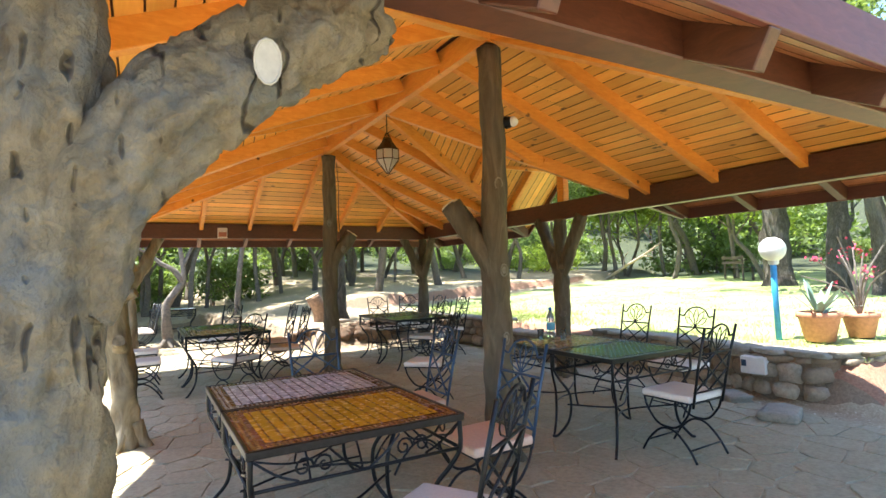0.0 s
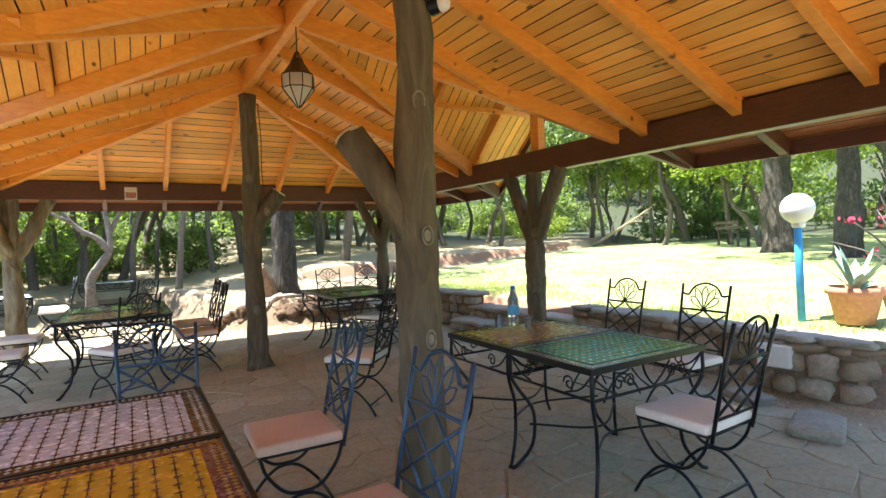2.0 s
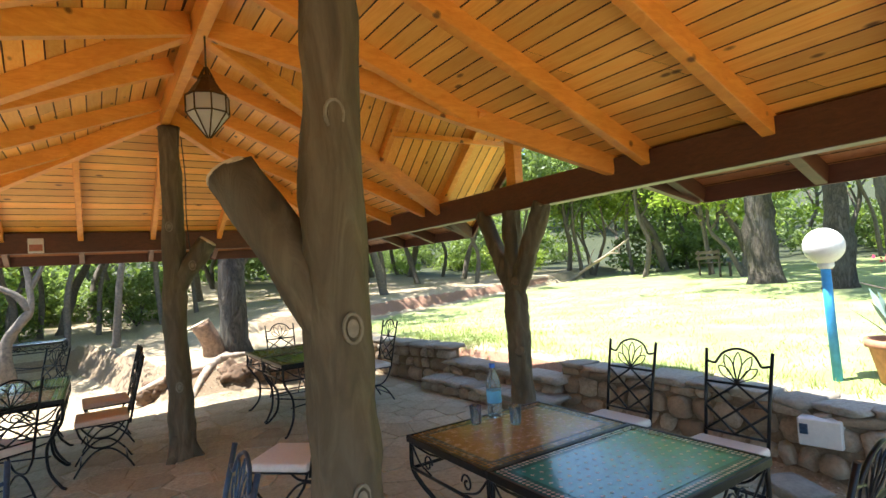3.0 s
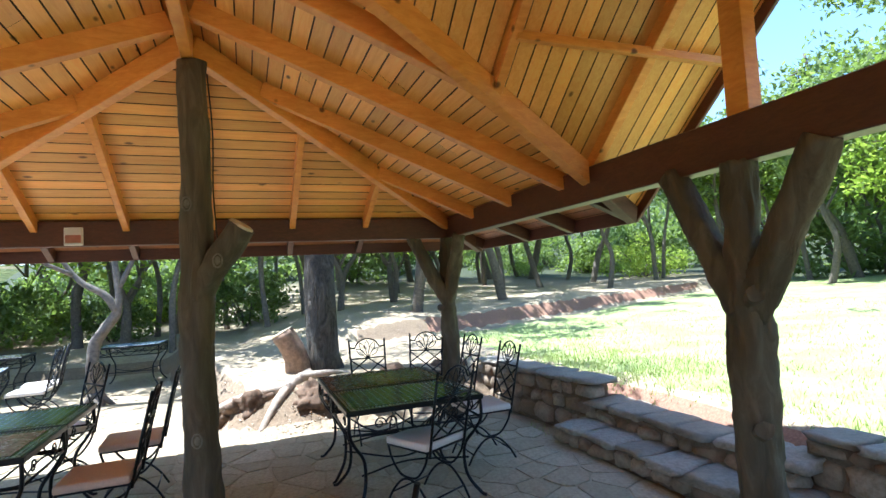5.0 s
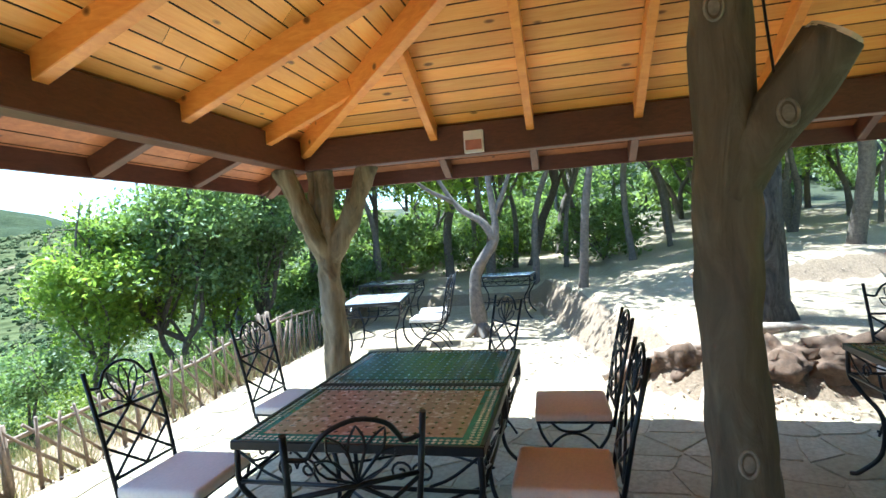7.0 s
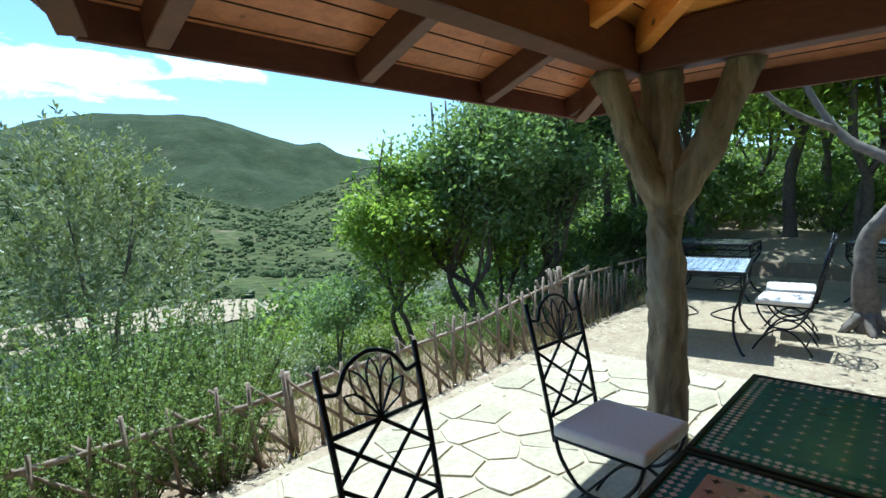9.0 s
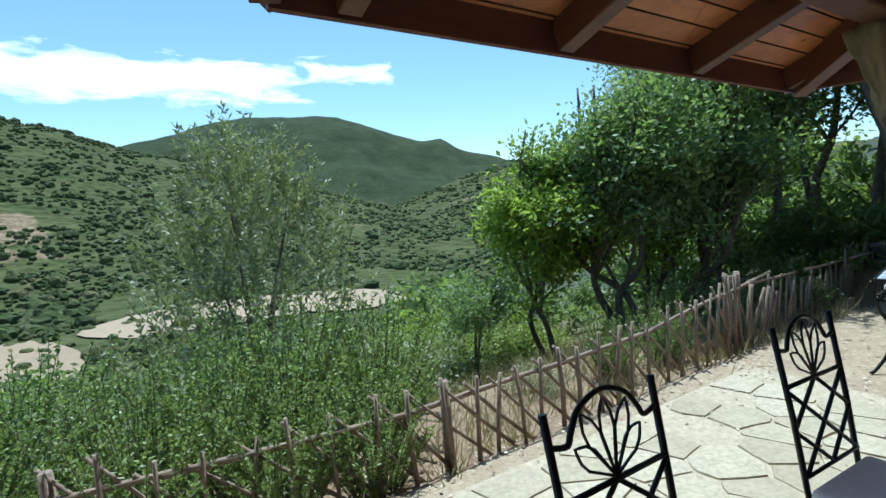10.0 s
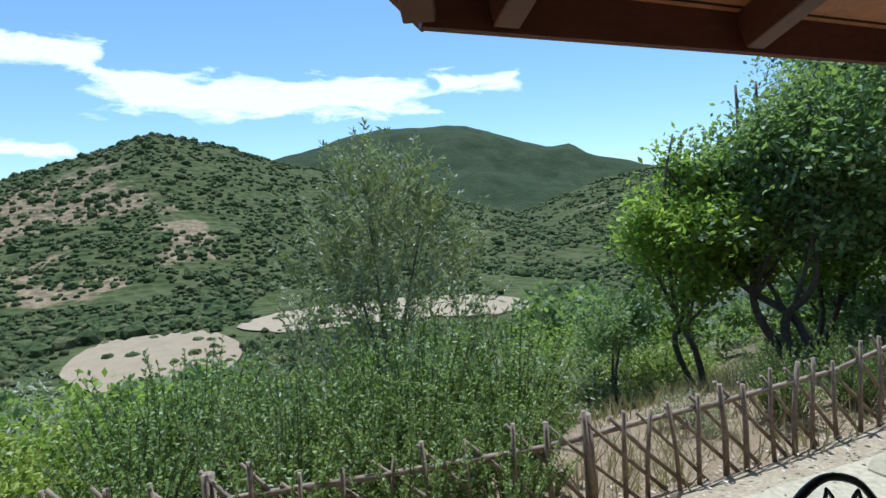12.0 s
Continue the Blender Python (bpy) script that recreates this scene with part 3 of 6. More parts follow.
def spread(a, b, step, far, growth=1.25):
    """Grid lines: even from a to b, then wider and wider out to far on both sides."""
    mid = list(np.arange(a, b, step))
    hi, s = [mid[-1] + step], step
    while hi[-1] < far:
        s *= growth
        hi.append(hi[-1] + s)
    lo, s = [mid[0] - step], step
    while lo[-1] > -far:
        s *= growth
        lo.append(lo[-1] - s)
    return lo[::-1] + mid + hi


def earth():
    m = Mat("garden_ground", 0.95)
    p = m.n("ShaderNodeNewGeometry").outputs["Position"]
    sx = m.n("ShaderNodeSeparateXYZ")
    m.link(p, sx.inputs[0])
    v = m.coords()
    fine = m.noise(v, 38.0, 6.0, 0.75)
    mid = m.noise(v, 5.0, 4.0)
    big = m.noise(v, 0.5, 3.0)
    sand = m.ramp(fine, (0.3, (0.21, 0.155, 0.09)), (0.5, (0.40, 0.325, 0.205)), (0.72, (0.58, 0.49, 0.345)))
    litter = m.ramp(m.noise(v, 55.0, 3.0), (0.42, (0, 0, 0)), (0.6, (1, 1, 1)))
    sand = m.mix(m.math('MULTIPLY', litter, 0.55), sand, (0.31, 0.23, 0.15))
    sand = m.mix(m.ramp(mid, (0.4, (0, 0, 0)), (0.7, (0.6, 0.6, 0.6))), sand, (0.27, 0.19, 0.12))
    grass = m.ramp(m.noise(v, 60.0, 5.0, 0.8), (0.3, (0.12, 0.18, 0.04)), (0.5, (0.24, 0.30, 0.09)), (0.7, (0.40, 0.42, 0.17)))
    grass = m.mix(m.ramp(m.noise(v, 1.2, 4.0), (0.4, (0, 0, 0)), (0.75, (0.8, 0.8, 0.8))), grass, (0.42, 0.40, 0.20))
    # lawn east of the walls, up to the earth bank
    lim = m.math('MULTIPLY_ADD', m.math('MAXIMUM', m.math('SUBTRACT', sx.outputs[0], 4.0), 0.0), 0.34, 12.9)
    edge = m.math('MULTIPLY_ADD', mid, 1.6, -0.8)
    inside = m.math('MULTIPLY', m.math('GREATER_THAN', m.math('ADD', sx.outputs[0], edge), 6.9),
                    m.math('LESS_THAN', m.math('ADD', sx.outputs[1], edge), lim))
    c = m.mix(inside, sand, grass)
    # red earth on steep cuts
    nz = m.n("ShaderNodeSeparateXYZ")
    m.link(m.n("ShaderNodeNewGeometry").outputs["Normal"], nz.inputs[0])
    steep = m.math('MULTIPLY', m.math('LESS_THAN', nz.outputs[2], 0.86), m.math('GREATER_THAN', sx.outputs[0], -1.0))
    cut = m.mix(m.math('GREATER_THAN', sx.outputs[0], 6.6), m.ramp(fine, (0.3, (0.13, 0.09, 0.055)), (0.7, (0.30, 0.22, 0.14))), m.ramp(fine, (0.3, (0.19, 0.09, 0.055)), (0.7, (0.38, 0.215, 0.135))))
    c = m.mix(steep, c, cut)
    # scrub green beyond the fence
    west = m.math('LESS_THAN', m.math('MULTIPLY_ADD', edge, 0.25, sx.outputs[0]), -1.5)
    dry = m.ramp(fine, (0.3, (0.12, 0.08, 0.045)), (0.5, (0.24, 0.165, 0.095)), (0.72, (0.38, 0.28, 0.18)))
    c = m.mix(west, c, dry)
    west = m.math('LESS_THAN', m.math('ADD', sx.outputs[0], edge), -3.6)
    c = m.mix(west, c, m.ramp(mid, (0.35, (0.07, 0.065, 0.025)), (0.65, (0.17, 0.13, 0.06))))
    # leaf-strewn green floor of the far wood
    ln = m.n("ShaderNodeVectorMath")
    ln.operation = 'DISTANCE'
    m.link(p, ln.inputs[0])
    ln.inputs[1].default_value = (5, 5, 0)
    c = m.mix(m.ramp(m.math('MULTIPLY', m.math('ADD', ln.outputs["Value"], edge), 0.02), (0.40, (0, 0, 0)), (0.52, (1, 1, 1))), c, m.ramp(mid, (0.35, (0.02, 0.03, 0.01)), (0.65, (0.055, 0.06, 0.022))))
    m.color(c)
    m.bump(fine, 0.6, 0.02)
    return m.m


M_EARTH = earth()
ground = part("ground", ground_mesh(spread(-9, 16, 0.2, 130), spread(0, 24, 0.2, 130)), M_EARTH)
tagged(ground, "sandy ground with leaf litter, pale lawn and falling slope", "ground", kind="structure")


# ---- hills across the valley ----
EYE_X, EYE_Y = 0.74, 6.82
FACE = 159.6


def hills():
    m = Mat("maquis_hillside", 1.0, 0.0, 0.1)
    v = m.coords()
    spots = m.n("ShaderNodeTexVoronoi", Scale=0.22)
    m.link(v, spots.inputs["Vector"])
    spots2 = m.n("ShaderNodeTexVoronoi", Scale=0.075)
    m.link(v, spots2.inputs["Vector"])
    big = m.noise(v, 0.012, 4.0, 0.6)
    mid = m.noise(v, 0.06, 4.0, 0.6)
    c = m.ramp(spots.outputs["Distance"], (0.2, (0.042, 0.056, 0.018)), (0.5, (0.075, 0.092, 0.03)), (0.85, (0.115, 0.125, 0.046)))
    c2 = m.ramp(spots2.outputs["Distance"], (0.15, (0.034, 0.046, 0.015)), (0.7, (0.075, 0.08, 0.028)))
    c = m.mix(0.5, c, c2)
    c = m.mix(m.ramp(mid, (0.45, (0, 0, 0)), (0.7, (0.4, 0.4, 0.4))), c, (0.085, 0.085, 0.038))
    c = m.mix(m.ramp(big, (0.63, (0, 0, 0)), (0.70, (0.7, 0.7, 0.7))), c, (0.24, 0.175, 0.11))
    # the far mountain mixes with distance towards a darker green, with rocky ribs
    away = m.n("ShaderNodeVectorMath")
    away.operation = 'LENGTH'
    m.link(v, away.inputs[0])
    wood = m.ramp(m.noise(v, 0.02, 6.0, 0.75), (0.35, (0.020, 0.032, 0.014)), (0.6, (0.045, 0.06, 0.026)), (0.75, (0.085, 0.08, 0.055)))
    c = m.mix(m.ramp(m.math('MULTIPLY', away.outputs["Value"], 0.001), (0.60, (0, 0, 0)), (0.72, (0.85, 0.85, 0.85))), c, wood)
    # bare slopes and washed-out gullies on the near hill
    p = m.n("ShaderNodeNewGeometry").outputs["Position"]
    ragged = m.math('MULTIPLY_ADD', m.noise(v, 0.045, 5.0, 0.7), 2.6, -1.3)
    bare = None
    for x, y, r in ((-342, -92, 30), (-312, -62, 26), (-290, -78, 18), (-290, -30, 9), (-262, -24, 11), (-240, -14, 10), (-224, -20, 8), (-226, -6, 6), (-226, -70, 16), (-198, -52, 12), (-205, -40, 9), (-222, 164, 12), (-250, 186, 9)):
        ln = m.n("ShaderNodeVectorMath")
        ln.operation = 'DISTANCE'
        m.link(p, ln.inputs[0])
        ln.inputs[1].default_value = (x, y, -14 if abs(y) < 60 and x > -240 else 0)
        k = m.math('SUBTRACT', 1.25, m.math('DIVIDE', ln.outputs["Value"], r * 1.25))
        bare = k if bare is None else m.math('MAXIMUM', bare, k)
    soil = m.ramp(m.noise(v, 0.5, 4.0), (0.35, (0.17, 0.12, 0.065)), (0.65, (0.32, 0.235, 0.145)))
    c = m.mix(m.ramp(m.math('ADD', bare, ragged), (0.3, (0, 0, 0)), (0.55, (0.85, 0.85, 0.85))), c, soil)
    m.color(c)
    m.bump(spots.outputs["Distance"], 1.0, 2.0)
    return m.m


LAYERS = (   # near and far radius, then bearing (degrees right of the view west) and slope of the skyline
    (165, 470, (-70, -52, -40, -34, -28, -22, -15.8, -9, -2, 5, 12, 20), (0.01, 0.035, 0.068, 0.104, 0.138, 0.122, 0.090, 0.074, 0.040, 0.0, -0.04, -0.06)),
    (210, 640, (-5, 4, 9, 16, 23, 32, 45, 60), (-0.06, -0.035, -0.01, 0.03, 0.055, 0.06, 0.06, 0.05)),
    (620, 1500, (-60, -30, -20, -14, -8.8, -4.5, -1.5, 2.8, 7, 11.3, 13.9, 16, 18.7, 23.3, 30, 45, 60), (0.03, 0.06, 0.085, 0.112, 0.139, 0.150, 0.150, 0.149, 0.125, 0.103, 0.104, 0.080, 0.070, 0.052, 0.04, 0.03, 0.02)),
)


def hill_z(r, az):
    z = -25.0
    for r0, r1, b, s in LAYERS:
        top = np.interp(az, b, s) * r1 + 1.5
        u = (r - r0) / (r1 - r0)
        if u <= 0:
            continue
        rise = sstep(0, 1, u) if u < 1 else 1.0 - 0.55 * sstep(1.0, 1.5, u)
        x, y = r * math.cos(radians(az)), r * math.sin(radians(az))
        gully = 7 * noise.noise(Vector((x / 60, y / 60, r0))) + 14 * noise.noise(Vector((x / 160, y / 160, r0))) + 2.5 * noise.noise(Vector((x / 18, y / 18, r0)))
        z = max(z, -25 + (top + 25) * rise + gully * min(1, u * 3) * (0.22 + 0.78 * (1 - min(1, u))) * (r1 / 560))
    return z


def polar(r, az, z):
    a = radians(FACE - az)
    return (EYE_X + r * math.cos(a), EYE_Y + r * math.sin(a), z)


def hill_mesh():
    bm = bmesh.new()
    rs = [70, 85, 100, 120, 140, 160]
    while rs[-1] < 2100:
        rs.append(rs[-1] * 1.028)
    azs = list(np.arange(-75, 66, 0.6))
    grid = [[bm.verts.new(polar(r, a, hill_z(r, a))) for a in azs] for r in rs]
    for r0, r1 in zip(grid, grid[1:]):
        for i in range(len(azs) - 1):
            f = bm.faces.new((r0[i], r1[i], r1[i + 1], r0[i + 1]))
            f.smooth = True
    bmesh.ops.recalc_face_normals(bm, faces=bm.faces)
    return bm


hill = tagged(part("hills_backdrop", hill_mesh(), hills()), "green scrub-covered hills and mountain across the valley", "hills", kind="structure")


def field(name, r0, r1, a0, a1, col):
    bm = bmesh.new()
    rows = []
    for k in range(49):
        u = k / 48
        a = a0 + (a1 - a0) * u
        mid = (r0 + r1) / 2 + 3 * math.sin(u * 5 + r0)
        half = (r1 - r0) / 2 * min(1.0, 5 * u, 5 * (1 - u)) ** 0.6
        lo = mid - half * (1 + 0.25 * noise.noise(Vector((k * 0.4, r0, 0))))
        hi = mid + half * (1 + 0.25 * noise.noise(Vector((k * 0.4, r0, 9))))
        rows.append((bm.verts.new(polar(lo, a, -24.6)), bm.verts.new(polar(hi + 0.1, a, -24.4))))
    for (p, q), (s, t) in zip(rows, rows[1:]):
        bm.faces.new((p, s, t, q))
    bmesh.ops.recalc_face_normals(bm, faces=bm.faces)
    tagged(part(name, bm, simple(name + "_soil", col, 0.95, 0, 0.3, 0.15, 0.0)), "bare tan ploughed field on the valley floor", "field", kind="structure")


field("ground_field_near", 94, 136, -37, -21.5, (0.29, 0.215, 0.125))
field("ground_field_far", 124, 154, -22, 10, (0.32, 0.24, 0.145))


def clouds():
    """White fair-weather cloud streaks far over the hills."""
    m = Mat("cloud_white", 1.0, 0.0, 0.0)
    v = m.coords((1 / 900, 1 / 900, 1 / 230))
    n1 = m.noise(v, 2.2, 7.0, 0.6, 0.4)
    uv = m.n("ShaderNodeTexCoord").outputs["UV"]
    sx = m.n("ShaderNodeSeparateXYZ")
    m.link(uv, sx.inputs[0])
    fx = m.math('MULTIPLY', m.math('SUBTRACT', 1.0, m.math('ABSOLUTE', m.math('MULTIPLY_ADD', sx.outputs[0], 2.0, -1.0))), 2.2)
    fy = m.math('SUBTRACT', 1.0, m.math('ABSOLUTE', m.math('MULTIPLY_ADD', sx.outputs[1], 2.0, -1.0)))
    edge = m.math('MINIMUM', fx, fy)
    a = m.math('ADD', n1, m.math('MULTIPLY', edge, 0.55))
    alpha = m.ramp(a, (0.70, (0, 0, 0)), (0.84, (1, 1, 1)))
    em = m.n("ShaderNodeEmission", Strength=1.05)
    em.inputs["Color"].default_value = (0.93, 0.96, 1.0, 1)
    tr = m.n("ShaderNodeBsdfTransparent")
    mx = m.n("ShaderNodeMixShader")
    m.link(alpha, mx.inputs[0])
    m.link(tr.outputs[0], mx.inputs[1])
    m.link(em.outputs[0], mx.inputs[2])
    m.link(mx.outputs[0], m.t.nodes["Material Output"].inputs["Surface"])
    return m.m


M_CLOUD = clouds()
for a0, a1, s0, s1 in ((-37, 4, 0.150, 0.275), (-1, 10, 0.20, 0.262), (-44, -30, 0.215, 0.305), (-48, -33, 0.10, 0.14)):
    bm = bmesh.new()
    uvl = bm.loops.layers.uv.new("UVMap")
    r = 3200
    cols = [[bm.verts.new(polar(r, a0 + (a1 - a0) * k / 10, r * s)) for s in (s0, s1)] for k in range(11)]
    for k, (p, q) in enumerate(zip(cols, cols[1:])):
        f = bm.faces.new((p[0], q[0], q[1], p[1]))
        for lp, uvv in zip(f.loops, ((k / 10, 0), ((k + 1) / 10, 0), ((k + 1) / 10, 1), (k / 10, 1))):
            lp[uvl].uv = uvv
    c = tagged(part("cloud_backdrop", bm, M_CLOUD), "bright white cloud streak in the blue sky", "cloud", kind="structure")
    c.visible_shadow = False


# ---- foliage ----
def leaf_mat(name, a, b, c, glow=0.35):
    m = Mat(name, 0.5, 0.0, 0.35)
    isl = m.island()
    col = m.ramp(isl, (0.0, a), (0.5, b), (1.0, c))
    big = m.noise(m.coords(), 1.1, 2.0)
    col = m.mix(m.ramp(big, (0.35, (0, 0, 0)), (0.7, (0.5, 0.5, 0.5))), col, a)
    m.color(col)
    tr = m.n("ShaderNodeBsdfTranslucent")
    bright = m.mix(0.6, col, (0.30, 0.42, 0.05))
    m.link(bright, tr.inputs["Color"])
    mx = m.n("ShaderNodeMixShader")
    mx.inputs[0].default_value = glow
    m.link(m.b.outputs[0], mx.inputs[1])
    m.link(tr.outputs[0], mx.inputs[2])
    m.link(mx.outputs[0], m.t.nodes["Material Output"].inputs["Surface"])
    return m.m


M_OAK_LEAF = leaf_mat("oak_leaves", (0.06, 0.09, 0.032), (0.145, 0.20, 0.07), (0.32, 0.39, 0.16), 0.48)
M_BRIGHT_LEAF = leaf_mat("bright_leaves", (0.13, 0.20, 0.025), (0.30, 0.41, 0.05), (0.52, 0.58, 0.09), 0.55)
M_OLIVE_LEAF = leaf_mat("olive_leaves", (0.16, 0.16, 0.07), (0.29, 0.29, 0.15), (0.56, 0.56, 0.42), 0.3)
M_BROOM = leaf_mat("broom_shoots", (0.085, 0.125, 0.032), (0.21, 0.285, 0.075), (0.40, 0.46, 0.15), 0.38)
M_LIME_LEAF = leaf_mat("lime_leaves", (0.13, 0.17, 0.02), (0.30, 0.36, 0.045), (0.50, 0.50, 0.10), 0.35)
M_MASTIC_LEAF = leaf_mat("mastic_leaves", (0.065, 0.10, 0.036), (0.15, 0.21, 0.08), (0.33, 0.39, 0.21), 0.42)
M_GLOSS_LEAF = leaf_mat("glossy_leaves", (0.10, 0.155, 0.055), (0.21, 0.30, 0.11), (0.42, 0.50, 0.27), 0.5)
M_TRUNK = simple("oak_bark", (0.13, 0.105, 0.08), 0.9, 0, 22.0, 0.5, 1.0)
M_TRUNK_PALE = simple("grey_bark", (0.15, 0.125, 0.10), 0.9, 0, 18.0, 0.45, 1.0)



def cork_bark():
    """Deeply furrowed grey-brown bark."""
    m = Mat("furrowed_cork_bark", 0.9)
    v = m.coords((1, 1, 0.28), False)
    ridge = m.math('ABSOLUTE', m.math('MULTIPLY_ADD', m.noise(v, 9.0, 5.0, 0.65, 1.0), 2.0, -1.0))
    fine = m.noise(m.coords((1, 1, 0.6), False), 30.0, 4.0, 0.7)
    big = m.noise(m.coords(), 1.8, 3.0)
    c = m.ramp(ridge, (0.0, (0.03, 0.023, 0.017)), (0.12, (0.085, 0.068, 0.05)), (0.45, (0.19, 0.16, 0.125)))
    c = m.mix(m.ramp(fine, (0.4, (0, 0, 0)), (0.7, (0.5, 0.5, 0.5))), c, (0.12, 0.10, 0.075))
    c = m.mix(m.ramp(big, (0.5, (0, 0, 0)), (0.7, (0.5, 0.5, 0.5))), c, (0.15, 0.15, 0.13))
    m.color(c)
    m.bump(m.math('ADD', ridge, m.math('MULTIPLY', fine, 0.25)), 1.0, 0.06)
    return m.m


M_CORK = cork_bark()


def leaves(rnd, centres, per, radius, size, slim=0.5, up=0.3):
    """Many small leaves round the given twig ends: vertices and quads."""
    verts, faces = [], []
    for c in centres:
        for _ in range(per):
            d = Vector((rnd.gauss(0, 1), rnd.gauss(0, 1), rnd.gauss(0, 0.75)))
            p = Vector(c) + d * radius * 0.5
            a = Vector((rnd.gauss(0, 1), rnd.gauss(0, 1), rnd.gauss(up, 0.8))).normalized()
            s = a.cross(Vector((rnd.gauss(0, 0.8), rnd.gauss(0, 0.8), 1.0))).normalized()
            ln = size * rnd.uniform(0.6, 1.3)
            w = ln * slim * 0.5
            k = len(verts)
            verts += [p, p + a * ln * 0.5 + s * w, p + a * ln, p + a * ln * 0.5 - s * w]
            faces.append((k, k + 1, k + 2, k + 3))
    return verts, faces


def mesh_part(name, verts, faces, material, parent, label=""):
    me = bpy.data.meshes.new(name)
    me.from_pydata([tuple(v) for v in verts], [], faces)
    me.materials.append(material)
    ob = new(name, me)
    ob.parent = parent
    return tagged(ob, label)


def tree(label, seed, height=5.0, trunk_r=0.12, crown=(2.0, 2.0, 1.6), crown_z=3.4, limbs=7, tufts=70, per=60, leaf=0.085, mat=None, bark=None, lean=0.3, bare=0.35, category="tree", name="tree", tuft_r=0.42, slim=0.5, stems=1, bend=0.25):
    """A tree about the origin: bent tapered trunk, limbs, and a ragged crown of single leaves."""
    rnd = random.Random(seed)
    t = thing(name, label, category, (0, 0, -60), group="garden trees")
    bm = bmesh.new()
    ends = []
    for st in range(stems):
        a = rnd.uniform(0, 6.28)
        lx, ly = lean * math.cos(a) * (1 + st * 0.8), lean * math.sin(a) * (1 + st * 0.8)
        spine = bez((0.1 * st, 0, -0.25), (lx * 0.3 + rnd.uniform(-bend, bend), ly * 0.3 + rnd.uniform(-bend, bend), height * bare * 0.5), (lx, ly, height * bare), (lx * 0.7, ly * 1.3, height * 0.68), (lx * 0.9, ly, height * 0.88), n=5)
        k = len(spine)
        tube(bm, spine, [trunk_r * (1.35 if i == 0 else 1) * (1 - 0.8 * i / k) for i in range(k)], 9, True, 0.25, seed + st)
        for j in range(limbs):
            i = int(k * rnd.uniform(bare, 0.9))
            p = spine[min(i, k - 1)]
            ang, el = rnd.uniform(0, 6.28), rnd.uniform(0.2, 0.9)
            q = Vector((lx * 0.8 + crown[0] * math.cos(ang) * math.cos(el) * 0.85, ly * 0.8 + crown[1] * math.sin(ang) * math.cos(el) * 0.85, crown_z + crown[2] * math.sin(el) * 0.6 - 0.3))
            mid = (p + q) / 2 + Vector((rnd.uniform(-0.25, 0.25), rnd.uniform(-0.25, 0.25), rnd.uniform(-0.05, 0.3)))
            limb = bez(p, mid, q, n=5)
            r0 = trunk_r * (1 - 0.75 * i / k) * 0.6
            tube(bm, limb, [max(0.006, r0 * (1 - 0.85 * n / len(limb))) for n in range(len(limb))], 6, True, 0.2, seed + j)
            ends += limb[4:]
    part("trunk", bm, bark or M_TRUNK, t)
    cents = []
    lobes = []
    for _ in range(int(limbs * 1.6)):
        u = Vector((rnd.gauss(0, 1), rnd.gauss(0, 1), rnd.gauss(0.15, 1))).normalized() * rnd.uniform(0.45, 0.95)
        lobes.append((Vector((u.x * crown[0], u.y * crown[1], crown_z + u.z * crown[2])), rnd.uniform(0.5, 1.15)))
    while len(cents) < tufts:
        u = Vector((rnd.gauss(0, 1), rnd.gauss(0, 1), rnd.gauss(0, 1))).normalized() * (rnd.random() ** 0.4)
        p = Vector((u.x * crown[0], u.y * crown[1], crown_z + u.z * crown[2]))
        if not lobes or len(cents) < tufts * 0.12:
            if noise.noise(p * 1.0 + Vector((seed, 0, 0))) > 0.0:
                cents.append(p)
            continue
        q = rnd.choice(lobes)
        k = 0.3 * q[1]
        cents.append(q[0] + Vector((rnd.gauss(0, k) * crown[0], rnd.gauss(0, k) * crown[1], rnd.gauss(0, k * 0.7) * crown[2])))
    cents += [e for e in ends if rnd.random() < 0.5]
    v, f = leaves(rnd, cents, per, tuft_r, leaf, slim)
    mesh_part("crown", v, f, mat or M_OAK_LEAF, t)
    return t


def bush(label, seed, size=(0.8, 0.8, 0.6), tufts=30, per=60, leaf=0.06, mat=None, slim=0.45, tuft_r=0.22, category="bush"):
    rnd = random.Random(seed)
    t = thing("bush", label, category, (0, 0, -60), group="garden bushes")
    bm = bmesh.new()
    cents = []
    for k in range(tufts):
        u = Vector((rnd.gauss(0, 1), rnd.gauss(0, 1), abs(rnd.gauss(0.2, 0.8)))).normalized() * (rnd.random() ** 0.35)
        cents.append(Vector((u.x * size[0], u.y * size[1], 0.08 + u.z * size[2])))
    for k in range(7):
        c = rnd.choice(cents)
        tube(bm, bez((0, 0, -0.15), c * 0.5 + Vector((0, 0, 0.1)), c, n=3), [0.02, 0.018, 0.016, 0.013, 0.010, 0.007, 0.004], 5)
    part("woody_base", bm, M_TRUNK, t)
    v, f = leaves(rnd, cents, per, tuft_r, leaf, slim, 0.5)
    mesh_part("foliage", v, f, mat or M_BROOM, t)
    return t


